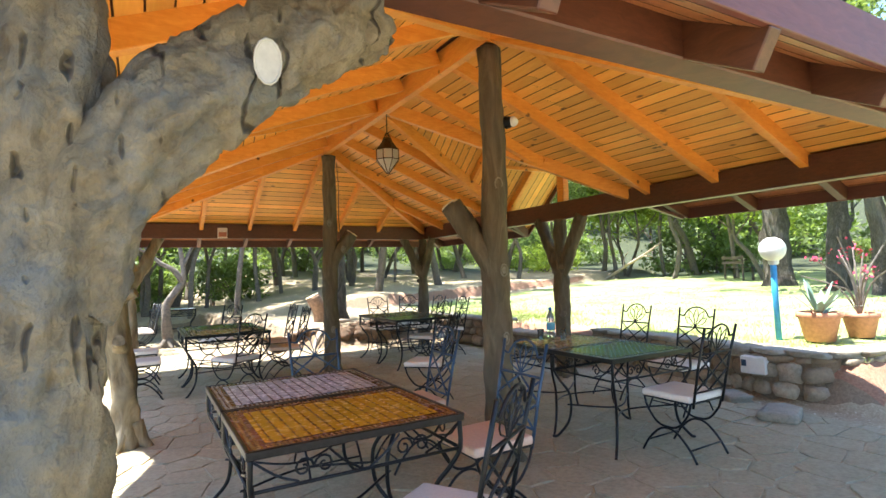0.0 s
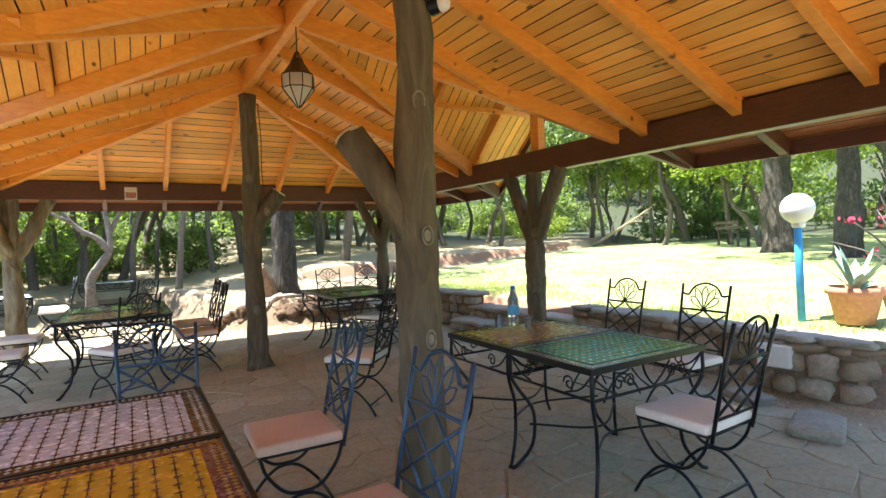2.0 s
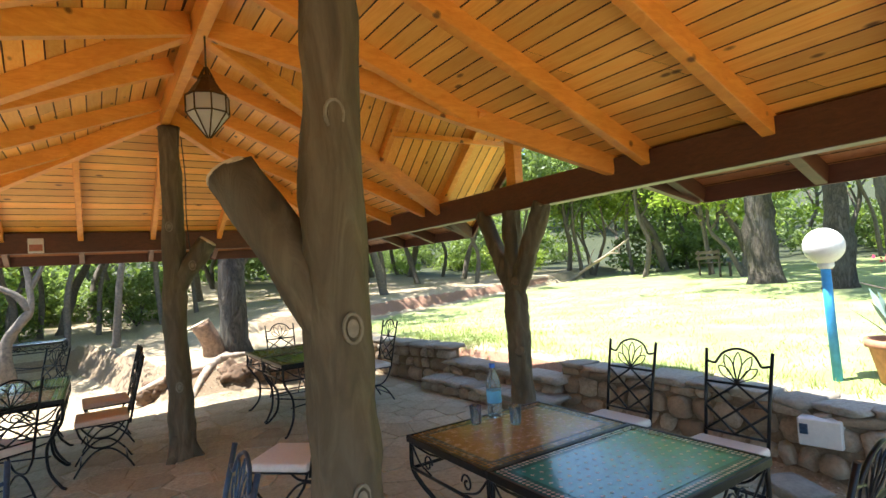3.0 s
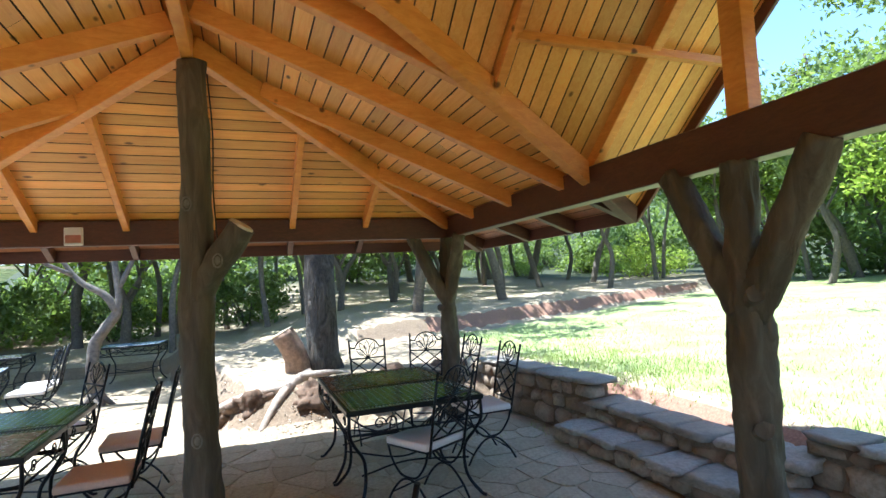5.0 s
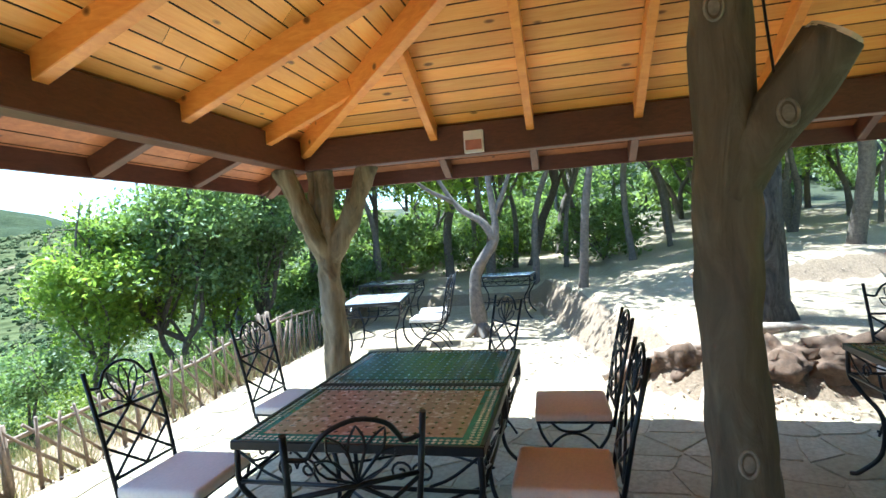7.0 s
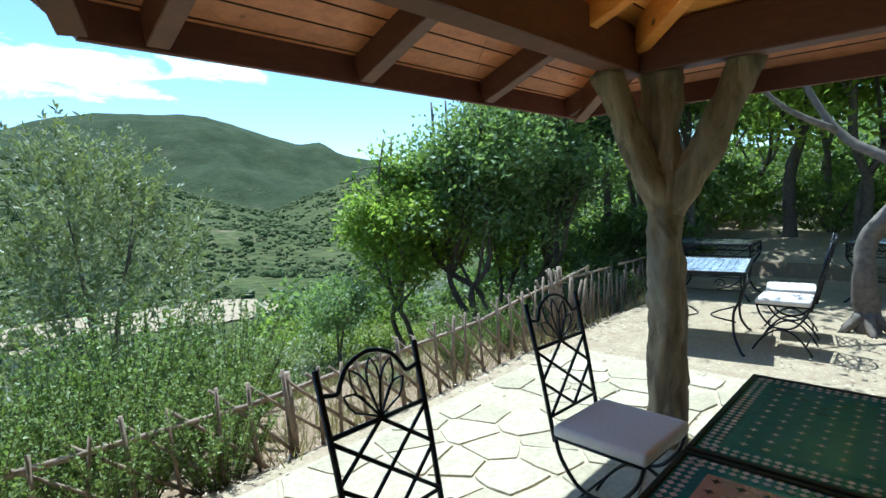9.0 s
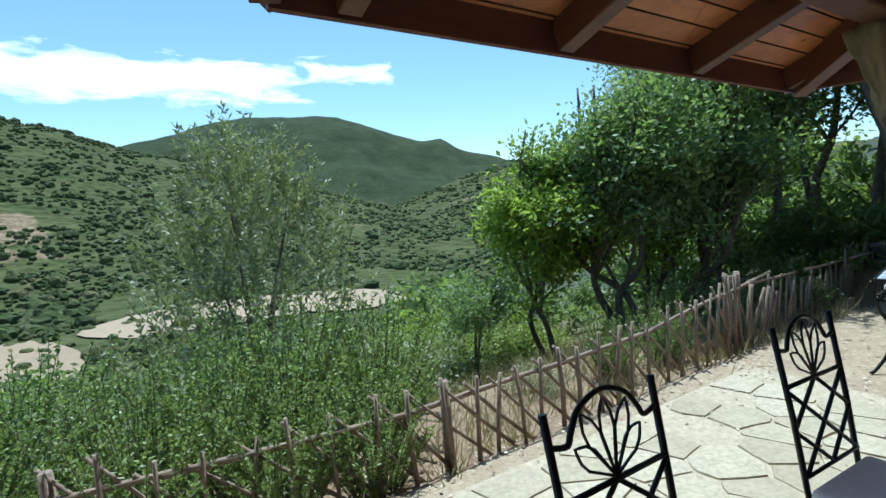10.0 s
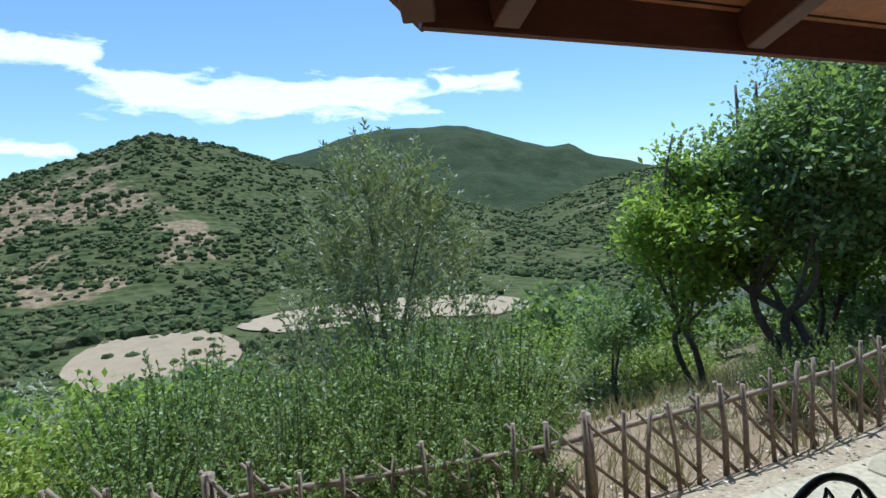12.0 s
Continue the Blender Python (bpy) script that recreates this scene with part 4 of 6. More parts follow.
def broom(label, seed, spread_r=0.45, tall=0.9, shoots=200, mat=None):
    """A shrub of upright feathery shoots."""
    rnd = random.Random(seed)
    t = thing("shrub", label, "shrub", (0, 0, -60), group="feathery shrubs")
    verts, faces = [], []
    bm = bmesh.new()
    for k in range(shoots // 3):
        a, r = rnd.uniform(0, 6.28), spread_r * math.sqrt(rnd.random())
        b = Vector((r * math.cos(a) * 0.4, r * math.sin(a) * 0.4, -0.08))
        h = tall * rnd.uniform(0.5, 1.15)
        tip = b + Vector((r * math.cos(a) * 0.9 + rnd.gauss(0, 0.08), r * math.sin(a) * 0.9 + rnd.gauss(0, 0.08), h))
        mid = b.lerp(tip, 0.5) + Vector((rnd.gauss(0, 0.03), rnd.gauss(0, 0.03), 0.04))
        tube(bm, [b, mid, tip], [0.006, 0.004, 0.002], 4, False)
        for j in range(84):
            u = 0.15 + 0.85 * rnd.random() ** 0.8
            p = b.lerp(mid, u * 2) if u < 0.5 else mid.lerp(tip, u * 2 - 1)
            d = Vector((rnd.gauss(0, 1), rnd.gauss(0, 1), rnd.gauss(0.8, 0.5))).normalized()
            s = d.cross(Vector((rnd.gauss(0, 0.8), rnd.gauss(0, 0.8), 1))).normalized() * 0.0095
            ln = rnd.uniform(0.035, 0.075) * (1.25 - 0.6 * u)
            i = len(verts)
            verts += [p, p + d * ln * 0.5 + s, p + d * ln, p + d * ln * 0.5 - s]
            faces.append((i, i + 1, i + 2, i + 3))
    tagged(part("woody_base", bm, M_TRUNK, t), kind="stuff")
    mesh_part("foliage", verts, faces, mat or M_BROOM, t)
    return t


FIRST_USED = set()


def put(src, x, y, turn=0, scale=1.0, label="", dz=0.0, tilt=0.0):
    """A copy of a plant on the ground."""
    m = pose(x, y, ground_z(x, y) + dz, tilt, 0, turn)
    if src.name in FIRST_USED:
        ob = copy_thing(src, m)
    else:
        FIRST_USED.add(src.name)
        ob = src
        ob.matrix_basis = m
    ob.scale = (scale, scale, scale)
    if label:
        ob["label"] = label
    return ob


def olive_tree(label, seed, tall, crown, twigs, mat):
    """A young olive: several stems and many upright leafy twigs."""
    rnd = random.Random(seed)
    t = thing("tree", label, "tree", (0, 0, -60), group="garden trees")
    bm = bmesh.new()
    for k in range(5):
        a = k * 1.3
        tip = Vector((math.cos(a) * crown * 0.45, math.sin(a) * crown * 0.45, tall * rnd.uniform(0.75, 0.95)))
        tube(bm, bez((0.05 * math.cos(a), 0.05 * math.sin(a), -0.2), (tip.x * 0.3, tip.y * 0.3, tall * 0.35), (tip.x * 0.8, tip.y * 0.7, tall * 0.65), tip, n=4), [0.028 * (1 - i / 14) for i in range(13)], 7)
    part("trunk", bm, M_TRUNK_PALE, t)
    verts, faces = [], []
    for k in range(twigs):
        u = rnd.random() ** 0.8
        rad = crown * (1 - 0.62 * u ** 1.8) * math.sqrt(rnd.random())
        a = rnd.uniform(0, 6.28)
        b = Vector((rad * math.cos(a), rad * math.sin(a), 0.35 + u * (tall - 0.75)))
        d = Vector((0.5 * math.cos(a) * rad / crown + rnd.gauss(0, 0.3), 0.5 * math.sin(a) * rad / crown + rnd.gauss(0, 0.3), rnd.gauss(0.95, 0.35))).normalized()
        ln = rnd.uniform(0.35, 0.75)
        side = d.orthogonal().normalized() * 0.004
        i = len(verts)
        verts += [b - side, b + side, b + d * ln]
        faces.append((i, i + 1, i + 2))
        for j in range(30):
            p = b + d * ln * rnd.uniform(0.05, 1.0)
            q = (d * 0.8 + Vector((rnd.gauss(0, 0.7), rnd.gauss(0, 0.7), rnd.gauss(0, 0.5)))).normalized()
            s = q.cross(Vector((rnd.gauss(0, 1), rnd.gauss(0, 1), rnd.gauss(0, 1)))).normalized() * 0.012
            le = rnd.uniform(0.06, 0.105)
            i = len(verts)
            verts += [p, p + q * le * 0.5 + s, p + q * le, p + q * le * 0.5 - s]
            faces.append((i, i + 1, i + 2, i + 3))
    mesh_part("crown", verts, faces, mat, t)
    return t


OAKS = [
    tree("evergreen oak with a bent dark trunk in the wood", 101, 6.5, 0.105, (2.0, 1.9, 1.7), 4.3, 7, 60, 42, 0.19),
    tree("slender evergreen oak with a thin grey trunk", 102, 7.0, 0.08, (1.7, 1.8, 1.6), 4.7, 6, 56, 42, 0.19, None, M_TRUNK_PALE, 0.6, 0.45),
    tree("leafy many-stemmed oak at the edge of the wood", 103, 6.0, 0.09, (2.2, 2.0, 2.0), 3.4, 5, 95, 44, 0.18, M_BRIGHT_LEAF, None, 0.5, 0.3, stems=2),
    tree("old cork oak with a twisting trunk", 104, 7.5, 0.15, (2.8, 2.6, 1.9), 5.0, 9, 74, 45, 0.2, None, None, 0.9, 0.35),
]
BUSHES = [
    bush("dark green understorey shrub in the wood", 201, (1.3, 1.2, 1.3), 55, 40, 0.15, M_OAK_LEAF),
    bush("bright green leafy shrub", 202, (0.9, 0.9, 0.8), 34, 64, 0.075, M_BRIGHT_LEAF, 0.5),
    bush("grey-green mastic shrub on the slope", 203, (0.8, 0.9, 0.7), 34, 70, 0.07, M_OLIVE_LEAF, 0.35),
    bush("yellow-green broad-leaved shrub on the slope", 204, (0.75, 0.75, 0.75), 46, 60, 0.06, M_LIME_LEAF, 0.62, 0.19),
    bush("dark green mastic shrub on the slope", 205, (0.75, 0.8, 0.75), 48, 64, 0.055, M_MASTIC_LEAF, 0.5, 0.19),
]
BROOMS = [broom("feathery green broom shrub by the fence", 301), broom("tall feathery tree-heath shrub by the fence", 302, 0.55, 1.25, 260), broom("yellow-green broom shrub on the slope", 303, 0.5, 0.8, 220, M_BRIGHT_LEAF)]

# ---- planting ----
rnd = random.Random(42)
# single trees that stand out
cork = tree("thick cork oak with furrowed bark beside the earth bank", 111, 7.5, 0.25, (2.6, 2.6, 1.8), 5.6, 8, 80, 55, 0.10, None, M_CORK, 0.04, 0.5, bend=0.05)
put(cork, 4.12, 11.45, 0, 1.0)
big_oak = tree("massive oak trunk at the far side of the lawn", 112, 9.0, 0.42, (4.5, 4.5, 2.6), 7.0, 10, 140, 70, 0.17, None, M_CORK, 0.25, 0.4)
put(big_oak, 16.6, 8.8, 40, 1.0)
put(big_oak, 15.2, 6.7, 200, 0.72, "dark gnarled oak at the far side of the lawn")
put(big_oak, 14.0, 5.3, 310, 0.62, "grey-barked oak at the far side of the lawn")


def terrace_tree():
    """A slim tree whose bent trunk forks at chest height."""
    rnd = random.Random(113)
    t = thing("tree", "slim bent grey-trunked tree forking low on the terrace", "tree", (0, 0, -60), group="garden trees")
    bm = bmesh.new()
    tube(bm, bez((0.02, 0, -0.1), (0.0, 0.02, 0.15), (-0.03, 0, 0.55), (-0.02, 0.03, 0.92), (0.16, 0.02, 1.2), (0.31, 0, 1.45), (0.30, 0.05, 1.9), (0.24, 0.1, 2.5), (0.4, 0.2, 3.4), n=5), [0.17] + [0.118 - 0.0023 * i for i in range(40)], 12, True, 0.3, 5)
    tips = [Vector((0.4, 0.2, 3.4))]
    for pts, r in (([(0.30, 0, 1.42), (0.12, 0, 1.68), (-0.2, 0.05, 1.9), (-0.48, 0.1, 2.3), (-0.8, 0.1, 3.0)], 0.07), ([(0.30, 0.03, 1.75), (0.5, 0.1, 2.2), (0.75, 0.1, 2.9)], 0.05), ([(-0.3, 0.06, 2.0), (-0.75, -0.2, 2.3), (-1.2, -0.4, 2.9)], 0.035), ([(0.26, 0.1, 2.3), (0.2, 0.7, 2.8), (0.1, 1.1, 3.3)], 0.04)):
        c = bez(*pts, n=5)
        tube(bm, c, [r * (1 - 0.75 * i / len(c)) for i in range(len(c))], 9, True, 0.25, r * 100)
        tips += c[-5:]
    for k in range(5):
        a = k * 1.26
        tube(bm, bez((0.05 * math.cos(a), 0.05 * math.sin(a), 0.16), (0.15 * math.cos(a), 0.15 * math.sin(a), 0.05), (0.26 * math.cos(a), 0.26 * math.sin(a), -0.03), n=3), [0.06, 0.055, 0.05, 0.045, 0.04, 0.03, 0.02], 7)
    part("trunk", bm, M_TRUNK_PALE, t)
    cents = [p + Vector((rnd.gauss(0, 0.95), rnd.gauss(0, 0.95), rnd.gauss(0.6, 0.35))) for p in tips for _ in range(2)]
    v, f = leaves(rnd, cents, 34, 0.5, 0.085, 0.5)
    mesh_part("crown", v, f, M_OAK_LEAF, t)
    return t


put(terrace_tree(), 0.92, 13.4, 0, 1.0)
olive = olive_tree("young olive tree with narrow silvery leaves below the fence", 114, 3.55, 1.4, 560, M_OLIVE_LEAF)
put(olive, -5.45, 8.37, 30, 1.0)
glossy = tree("glossy dark green tree with several dark stems behind the fence", 115, 3.9, 0.06, (1.05, 1.05, 1.15), 2.35, 9, 150, 75, 0.085, M_GLOSS_LEAF, None, 0.3, 0.3, stems=3, tuft_r=0.3)
put(glossy, -3.5, 12.9, 0, 1.0)
put(glossy, -3.5, 14.2, 130, 1.0)
lime = tree("bright yellow-green leafy tree at the edge of the wood", 118, 3.7, 0.045, (0.85, 0.9, 1.25), 2.2, 9, 120, 70, 0.095, M_BRIGHT_LEAF, None, 0.25, 0.3, stems=2, tuft_r=0.28)
put(lime, -4.4, 12.25, 0, 1.0)
put(lime, -4.5, 14.2, 110, 1.1)
round_tree = tree("small round-headed tree on a thin stem below the fence", 119, 1.5, 0.022, (0.42, 0.42, 0.36), 1.05, 7, 46, 60, 0.05, M_GLOSS_LEAF, None, 0.06, 0.5, stems=2, tuft_r=0.18, bend=0.05)
put(round_tree, -4.3, 10.75, 0, 1.0)
dark_tree = tree("dark dense evergreen tree behind the fence", 116, 5.2, 0.09, (1.6, 1.7, 1.9), 3.7, 10, 190, 80, 0.085, M_MASTIC_LEAF, M_TRUNK_PALE, 0.2, 0.4, tuft_r=0.36, bend=0.1)
put(dark_tree, -3.7, 14.9, 70, 1.0)
put(dark_tree, -3.3, 16.6, 190, 1.0)
put(dark_tree, -5.2, 16.4, 300, 1.05)
put(dark_tree, -2.6, 18.6, 20, 1.1)
# the wood north and east of the garden
spots = [(-3.6, 17.8), (-0.6, 18.5), (0.5, 17.8), (2.2, 18.6), (4.6, 18.8), (-3.4, 19.0), (1.3, 19.5), (5.4, 17.6), (7.2, 19.0), (9.4, 20.0), (11.6, 20.6), (13.8, 21.6), (16.4, 22.0), (8.4, 22.8),
         (18.8, 20.6), (21.2, 19.0), (20.4, 15.2), (23.0, 12.2), (19.6, 10.9), (24.2, 8.4), (21.6, 5.6), (17.8, 3.2), (24.6, 2.0), (20.2, -0.6), (16.0, -3.4), (24.0, -5.0), (12.8, 24.6), (5.2, 22.2), (2.0, 23.4), (-2.2, 22.8),
         (26.4, 16.2), (17.6, 25.6), (22.0, 24.2), (27.5, 21.5), (-6.2, 22.6), (28.6, 10.0), (28.0, 5.0), (14.6, 18.6)]
for i, (x, y) in enumerate(spots):
    put(OAKS[(i * 3 + i // 4) % 4], x, y, rnd.uniform(0, 360), rnd.uniform(0.8, 1.15))
for i in range(48):
    a = radians(rnd.uniform(-30, 118))
    r = rnd.uniform(25, 38)
    x, y = 4 + r * math.cos(a), 4 + r * math.sin(a) * 0.95
    put(BUSHES[0 if rnd.random() < 0.85 else 1], x, y, rnd.uniform(0, 360), rnd.uniform(1.0, 2.2))
for i in range(42):
    a = radians(rnd.uniform(-25, 112))
    r = rnd.uniform(19, 38)
    put(OAKS[i % 4], 4 + r * math.cos(a), 4 + r * math.sin(a), rnd.uniform(0, 360), rnd.uniform(0.9, 1.3))
for x, y in ((1.6, 16.7), (2.45, 14.3), (-1.7, 16.4), (6.8, 15.6), (9.9, 17.2), (3.6, 17.4), (0.9, 19.6), (-0.4, 20.6), (2.6, 20.4)):
    put(OAKS[1 if x < 6 else 3], x, y, rnd.uniform(0, 360), 0.95)
for i in range(18):
    put(BUSHES[i % 3 == 2], rnd.uniform(-6.5, 3.5), rnd.uniform(18.5, 25), rnd.uniform(0, 360), rnd.uniform(0.8, 1.5))
for i in range(36):
    a = radians(rnd.uniform(-35, 100))
    r = rnd.uniform(40, 62)
    put(BUSHES[0], 4 + r * math.cos(a), 4 + r * math.sin(a), rnd.uniform(0, 360), rnd.uniform(2.4, 3.6), "dark green thicket on the wooded rise")
# the slope below the fence
for k, x, y, s in ((1, -5.2, 5.0, 1.25), (1, -4.5, 4.0, 1.1), (1, -6.6, 5.6, 1.2), (0, -6.3, 7.0, 0.75), (0, -7.4, 9.8, 0.8), (2, -4.5, 6.2, 1.1), (2, -4.0, 9.3, 1.0), (2, -6.8, 10.5, 1.25), (1, -8.0, 12.0, 1.4),
                   (1, -6.2, 11.6, 1.1), (2, -5.0, 11.0, 0.9), (2, -3.4, 7.4, 0.8), (1, -3.6, 5.3, 0.8), (0, -4.6, 15.2, 0.6), (0, -3.3, 16.2, 0.8), (0, -5.4, 16.2, 0.9), (0, -2.8, 17.0, 0.8), (0, -7.4, 14.4, 1.0), (1, -8.6, 9.0, 1.3),
                   (4, -2.5, 12.9, 0.7), (4, -2.3, 14.2, 0.9), (0, -2.4, 16.4, 0.8), (4, -3.0, 11.9, 0.4), (2, -2.3, 9.9, 0.3), (2, -7.6, 7.4, 1.2), (0, -8.4, 5.4, 1.0), (1, -5.8, 2.6, 1.2), (2, -7.2, 3.8, 1.2)):
    put(BUSHES[k], x, y, rnd.uniform(0, 360), s)
for k, x, y, s in ((4, -4.5, 7.3, 0.9), (4, -4.3, 8.9, 0.8), (2, -4.0, 7.9, 0.7), (4, -5.1, 6.3, 1.0), (4, -3.7, 5.6, 0.8), (3, -2.75, 5.35, 0.75), (3, -5.0, 10.9, 0.7), (3, -3.5, 5.35, 0.85), (3, -4.1, 4.5, 1.0), (3, -2.9, 4.6, 0.7), (4, -4.6, 5.6, 0.9), (4, -3.9, 8.3, 0.75), (4, -5.2, 9.9, 1.0), (3, -4.9, 11.6, 0.8), (4, -5.6, 10.4, 1.0), (3, -6.1, 11.2, 1.1), (4, -4.4, 10.6, 0.8),
                   (4, -6.4, 6.2, 1.1), (3, -7.2, 8.6, 1.1), (4, -3.3, 6.4, 0.7), (3, -5.4, 12.6, 0.9), (4, -6.9, 12.9, 1.2), (3, -8.2, 10.6, 1.3)):
    put(BUSHES[k], x, y, rnd.uniform(0, 360), s)
for x, y, s in ((-2.35, 8.35, 0.8), (-2.75, 7.9, 0.9), (-1.72, 8.05, 0.55), (-1.85, 7.55, 0.62), (-3.0, 8.7, 0.85), (-3.0, 7.0, 0.9), (-2.0, 6.9, 0.7), (-2.9, 6.1, 0.9), (-2.15, 6.2, 0.7), (-2.45, 7.4, 0.75), (-2.05, 10.6, 0.45), (-2.0, 11.3, 0.5), (-3.6, 6.3, 0.95), (-3.4, 9.2, 0.7)):
    put(BROOMS[int(x * 10 + y * 10) % 2], x, y, rnd.uniform(0, 360), s)
for i in range(66):
    y = rnd.uniform(-2, 17)
    x = -3.4 - rnd.random() * 9
    if math.hypot(x + 5.6, y - 8.1) < 1.0 or (x > -4.8 and y > 9.0):
        continue
    put(BUSHES[rnd.choice((1, 3, 2, 4, 4, 0))], x, y, rnd.uniform(0, 360), rnd.uniform(0.7, 1.25))
for i in range(36):
    y = rnd.uniform(-12, 26)
    x = -13 - rnd.random() * 22
    put(BUSHES[rnd.choice((0, 1, 2, 2))], x, y, rnd.uniform(0, 360), rnd.uniform(1.3, 2.4))


def scrub():
    """Countless round shrubs over the hillside and valley floor."""
    base = bmesh.new()
    bmesh.ops.create_icosphere(base, subdivisions=2, radius=1.0)
    bv = np.array([v.co[:] for v in base.verts])
    bf = np.array([[v.index for v in f.verts] for f in base.faces])
    base.free()
    shapes = [1 + 0.5 * np.array([noise.noise(Vector(p) * 2.1 + Vector((q * 1.3, 0, 0))) for p in bv]) for q in range(40)]
    r2 = random.Random(9)
    vs, fs, k = [], [], 0
    n = 0
    while n < 13000:
        az = r2.uniform(-44, 27)
        if r2.random() < 0.25:
            r = r2.uniform(75, 170)
        else:
            r = 165 + 420 * r2.random() ** 1.3
        x, y, z = polar(r, az, hill_z(r, az))
        if 92 < r < 141 and -38 < az < -21 or 121 < r < 157 and -21 < az < 10:
            if r2.random() < 0.93:
                continue
        if noise.noise(Vector((x / 35, y / 35, 1))) < -0.33:
            continue
        s = r2.uniform(0.5, 1.25) * (1.9 if r2.random() < 0.12 else 1.0) * (1.25 if r < 170 else 1.0) * (0.75 + r / 800)
        w = shapes[n % 40]
        pts = bv * w[:, None] * np.array([s, s, s * r2.uniform(0.6, 0.95)]) + np.array([x, y, z + s * 0.3])
        vs.append(pts)
        fs.append(bf + k)
        k += len(bv)
        n += 1
    me = bpy.data.meshes.new("scrub")
    me.from_pydata(np.concatenate(vs).tolist(), [], np.concatenate(fs).tolist())
    m = Mat("scrub_foliage", 0.9, 0, 0.2)
    isl = m.island()
    c = m.ramp(isl, (0.0, (0.06, 0.08, 0.024)), (0.45, (0.095, 0.122, 0.036)), (0.8, (0.125, 0.14, 0.045)), (1.0, (0.17, 0.16, 0.065)))
    nn = m.noise(m.coords(), 1.4, 5.0, 0.8)
    c = m.mix(m.ramp(nn, (0.4, (0.35, 0.35, 0.35)), (0.62, (0, 0, 0))), c, (0.035, 0.045, 0.014))
    m.color(c)
    m.bump(nn, 1.0, 0.6)
    me.materials.append(m.m)
    tagged(new("scrub", me), "dense dark green maquis shrubs on the hillside", "shrubs", kind="stuff")


scrub()


def blades(name, label, places, tall, mat, seed, w=0.006):
    r3 = random.Random(seed)
    verts, faces = [], []
    for x, y, n in places:
        for _ in range(n):
            px, py = x + r3.gauss(0, 0.12), y + r3.gauss(0, 0.12)
            z = ground_z(px, py) - 0.02
            h = tall * r3.uniform(0.5, 1.3)
            a = r3.uniform(0, 6.28)
            k = len(verts)
            verts += [(px - w * math.cos(a), py - w * math.sin(a), z), (px + w * math.cos(a), py + w * math.sin(a), z), (px + r3.gauss(0, 0.4) * h, py + r3.gauss(0, 0.4) * h, z + h)]
            faces.append((k, k + 1, k + 2))
    tagged(mesh_part(name, verts, faces, mat, None), label, "grass", kind="stuff")


M_GRASS = leaf_mat("grass_blades", (0.28, 0.34, 0.10), (0.42, 0.46, 0.18), (0.60, 0.58, 0.30), 0.5)
M_DRY = leaf_mat("dry_grass_blades", (0.30, 0.23, 0.12), (0.42, 0.34, 0.18), (0.52, 0.44, 0.25), 0.2)
blades("lawn_grass", "short pale green grass of the sunlit lawn", [(6.9 + rnd.random() ** 1.6 * 9, rnd.uniform(2.5, 14), 8) for _ in range(1500)], 0.045, M_GRASS, 1)
# the patch round (7.3, 9.3) stands in for tree shade on the lawn
blades("tall_grass", "longer green grass by the stone walls, one patch in place of tree shade", [(rnd.gauss(7.3, 0.6), rnd.gauss(9.3, 1.0), 22) for _ in range(120)] + [(rnd.uniform(6.8, 7.2), rnd.uniform(3.4, 6.4), 9) for _ in range(60)], 0.075, M_GRASS, 2)
blades("dry_grass", "dry straw-coloured grass below the fence", [(rnd.uniform(-2.6, -1.5), rnd.uniform(8, 14), 14) for _ in range(120)] + [(rnd.uniform(-5.5, -2.0), rnd.uniform(9.3, 15), 14) for _ in range(260)], 0.2, M_DRY, 3)


def litter():
    """Dead leaves and chips on the sandy ground."""
    r3 = random.Random(5)
    verts, faces = [], []
    for k in range(7000):
        if k < 5200:
            x, y = r3.uniform(-1.3, 7), 10.0 + r3.random() ** 1.5 * 7
        elif k < 6100:
            x, y = r3.uniform(5.75, 6.45), r3.uniform(2.0, 6.5)
        else:
            x, y = r3.gauss(-1.45, 0.25), r3.uniform(6, 13)
        z = ground_z(x, y) + 0.001
        a, s = r3.uniform(0, 6.28), r3.uniform(0.008, 0.021)
        d = Vector((math.cos(a), math.sin(a), r3.uniform(-0.3, 0.3))) * s
        e = Vector((-math.sin(a), math.cos(a), r3.uniform(-0.3, 0.3))) * s * 0.5
        p = Vector((x, y, z + 0.005))
        i = len(verts)
        verts += [p - d, p + e, p + d, p - e]
        faces.append((i, i + 1, i + 2, i + 3))
    m = Mat("dead_leaves", 0.8)
    m.color(m.ramp(m.island(), (0.0, (0.16, 0.10, 0.055)), (0.5, (0.36, 0.27, 0.17)), (1.0, (0.62, 0.54, 0.42))))
    tagged(mesh_part("leaf_litter", verts, faces, m.m, None), "scattered dead leaves and chips on the ground", "leaf litter", kind="stuff")


litter()

# ---- fence of thin crossed sticks ----
M_STICK = simple("weathered_sticks", (0.25, 0.185, 0.13), 0.85, 0, 30.0, 0.4, 0.5)
fence = thing("fence", "rustic lattice fence of weathered crossed sticks", "fence", (-1.55, 9, 0))


def fence_x(y):
    return -1.56 + 0.02 * math.sin(y * 1.3) - 0.16 * max(0, 8.4 - y) - 0.06 * max(0, y - 11)


def stick(p0, p1, r, name="stick"):
    q = [Vector(p) - Vector((-1.55, 9, 0)) for p in (p0, p1)]
    mid = (q[0] + q[1]) / 2 + Vector((rnd.uniform(-0.012, 0.012), rnd.uniform(-0.015, 0.015), 0))
    part(name, tube(bmesh.new(), [q[0], mid, q[1]], [r * 1.1, r, r * 0.85], 6), M_STICK, fence)


def fence_top(y):
    return 0.34 + 0.045 * max(0.0, y - 8.0) + 0.10 * sstep(10.8, 11.8, y)


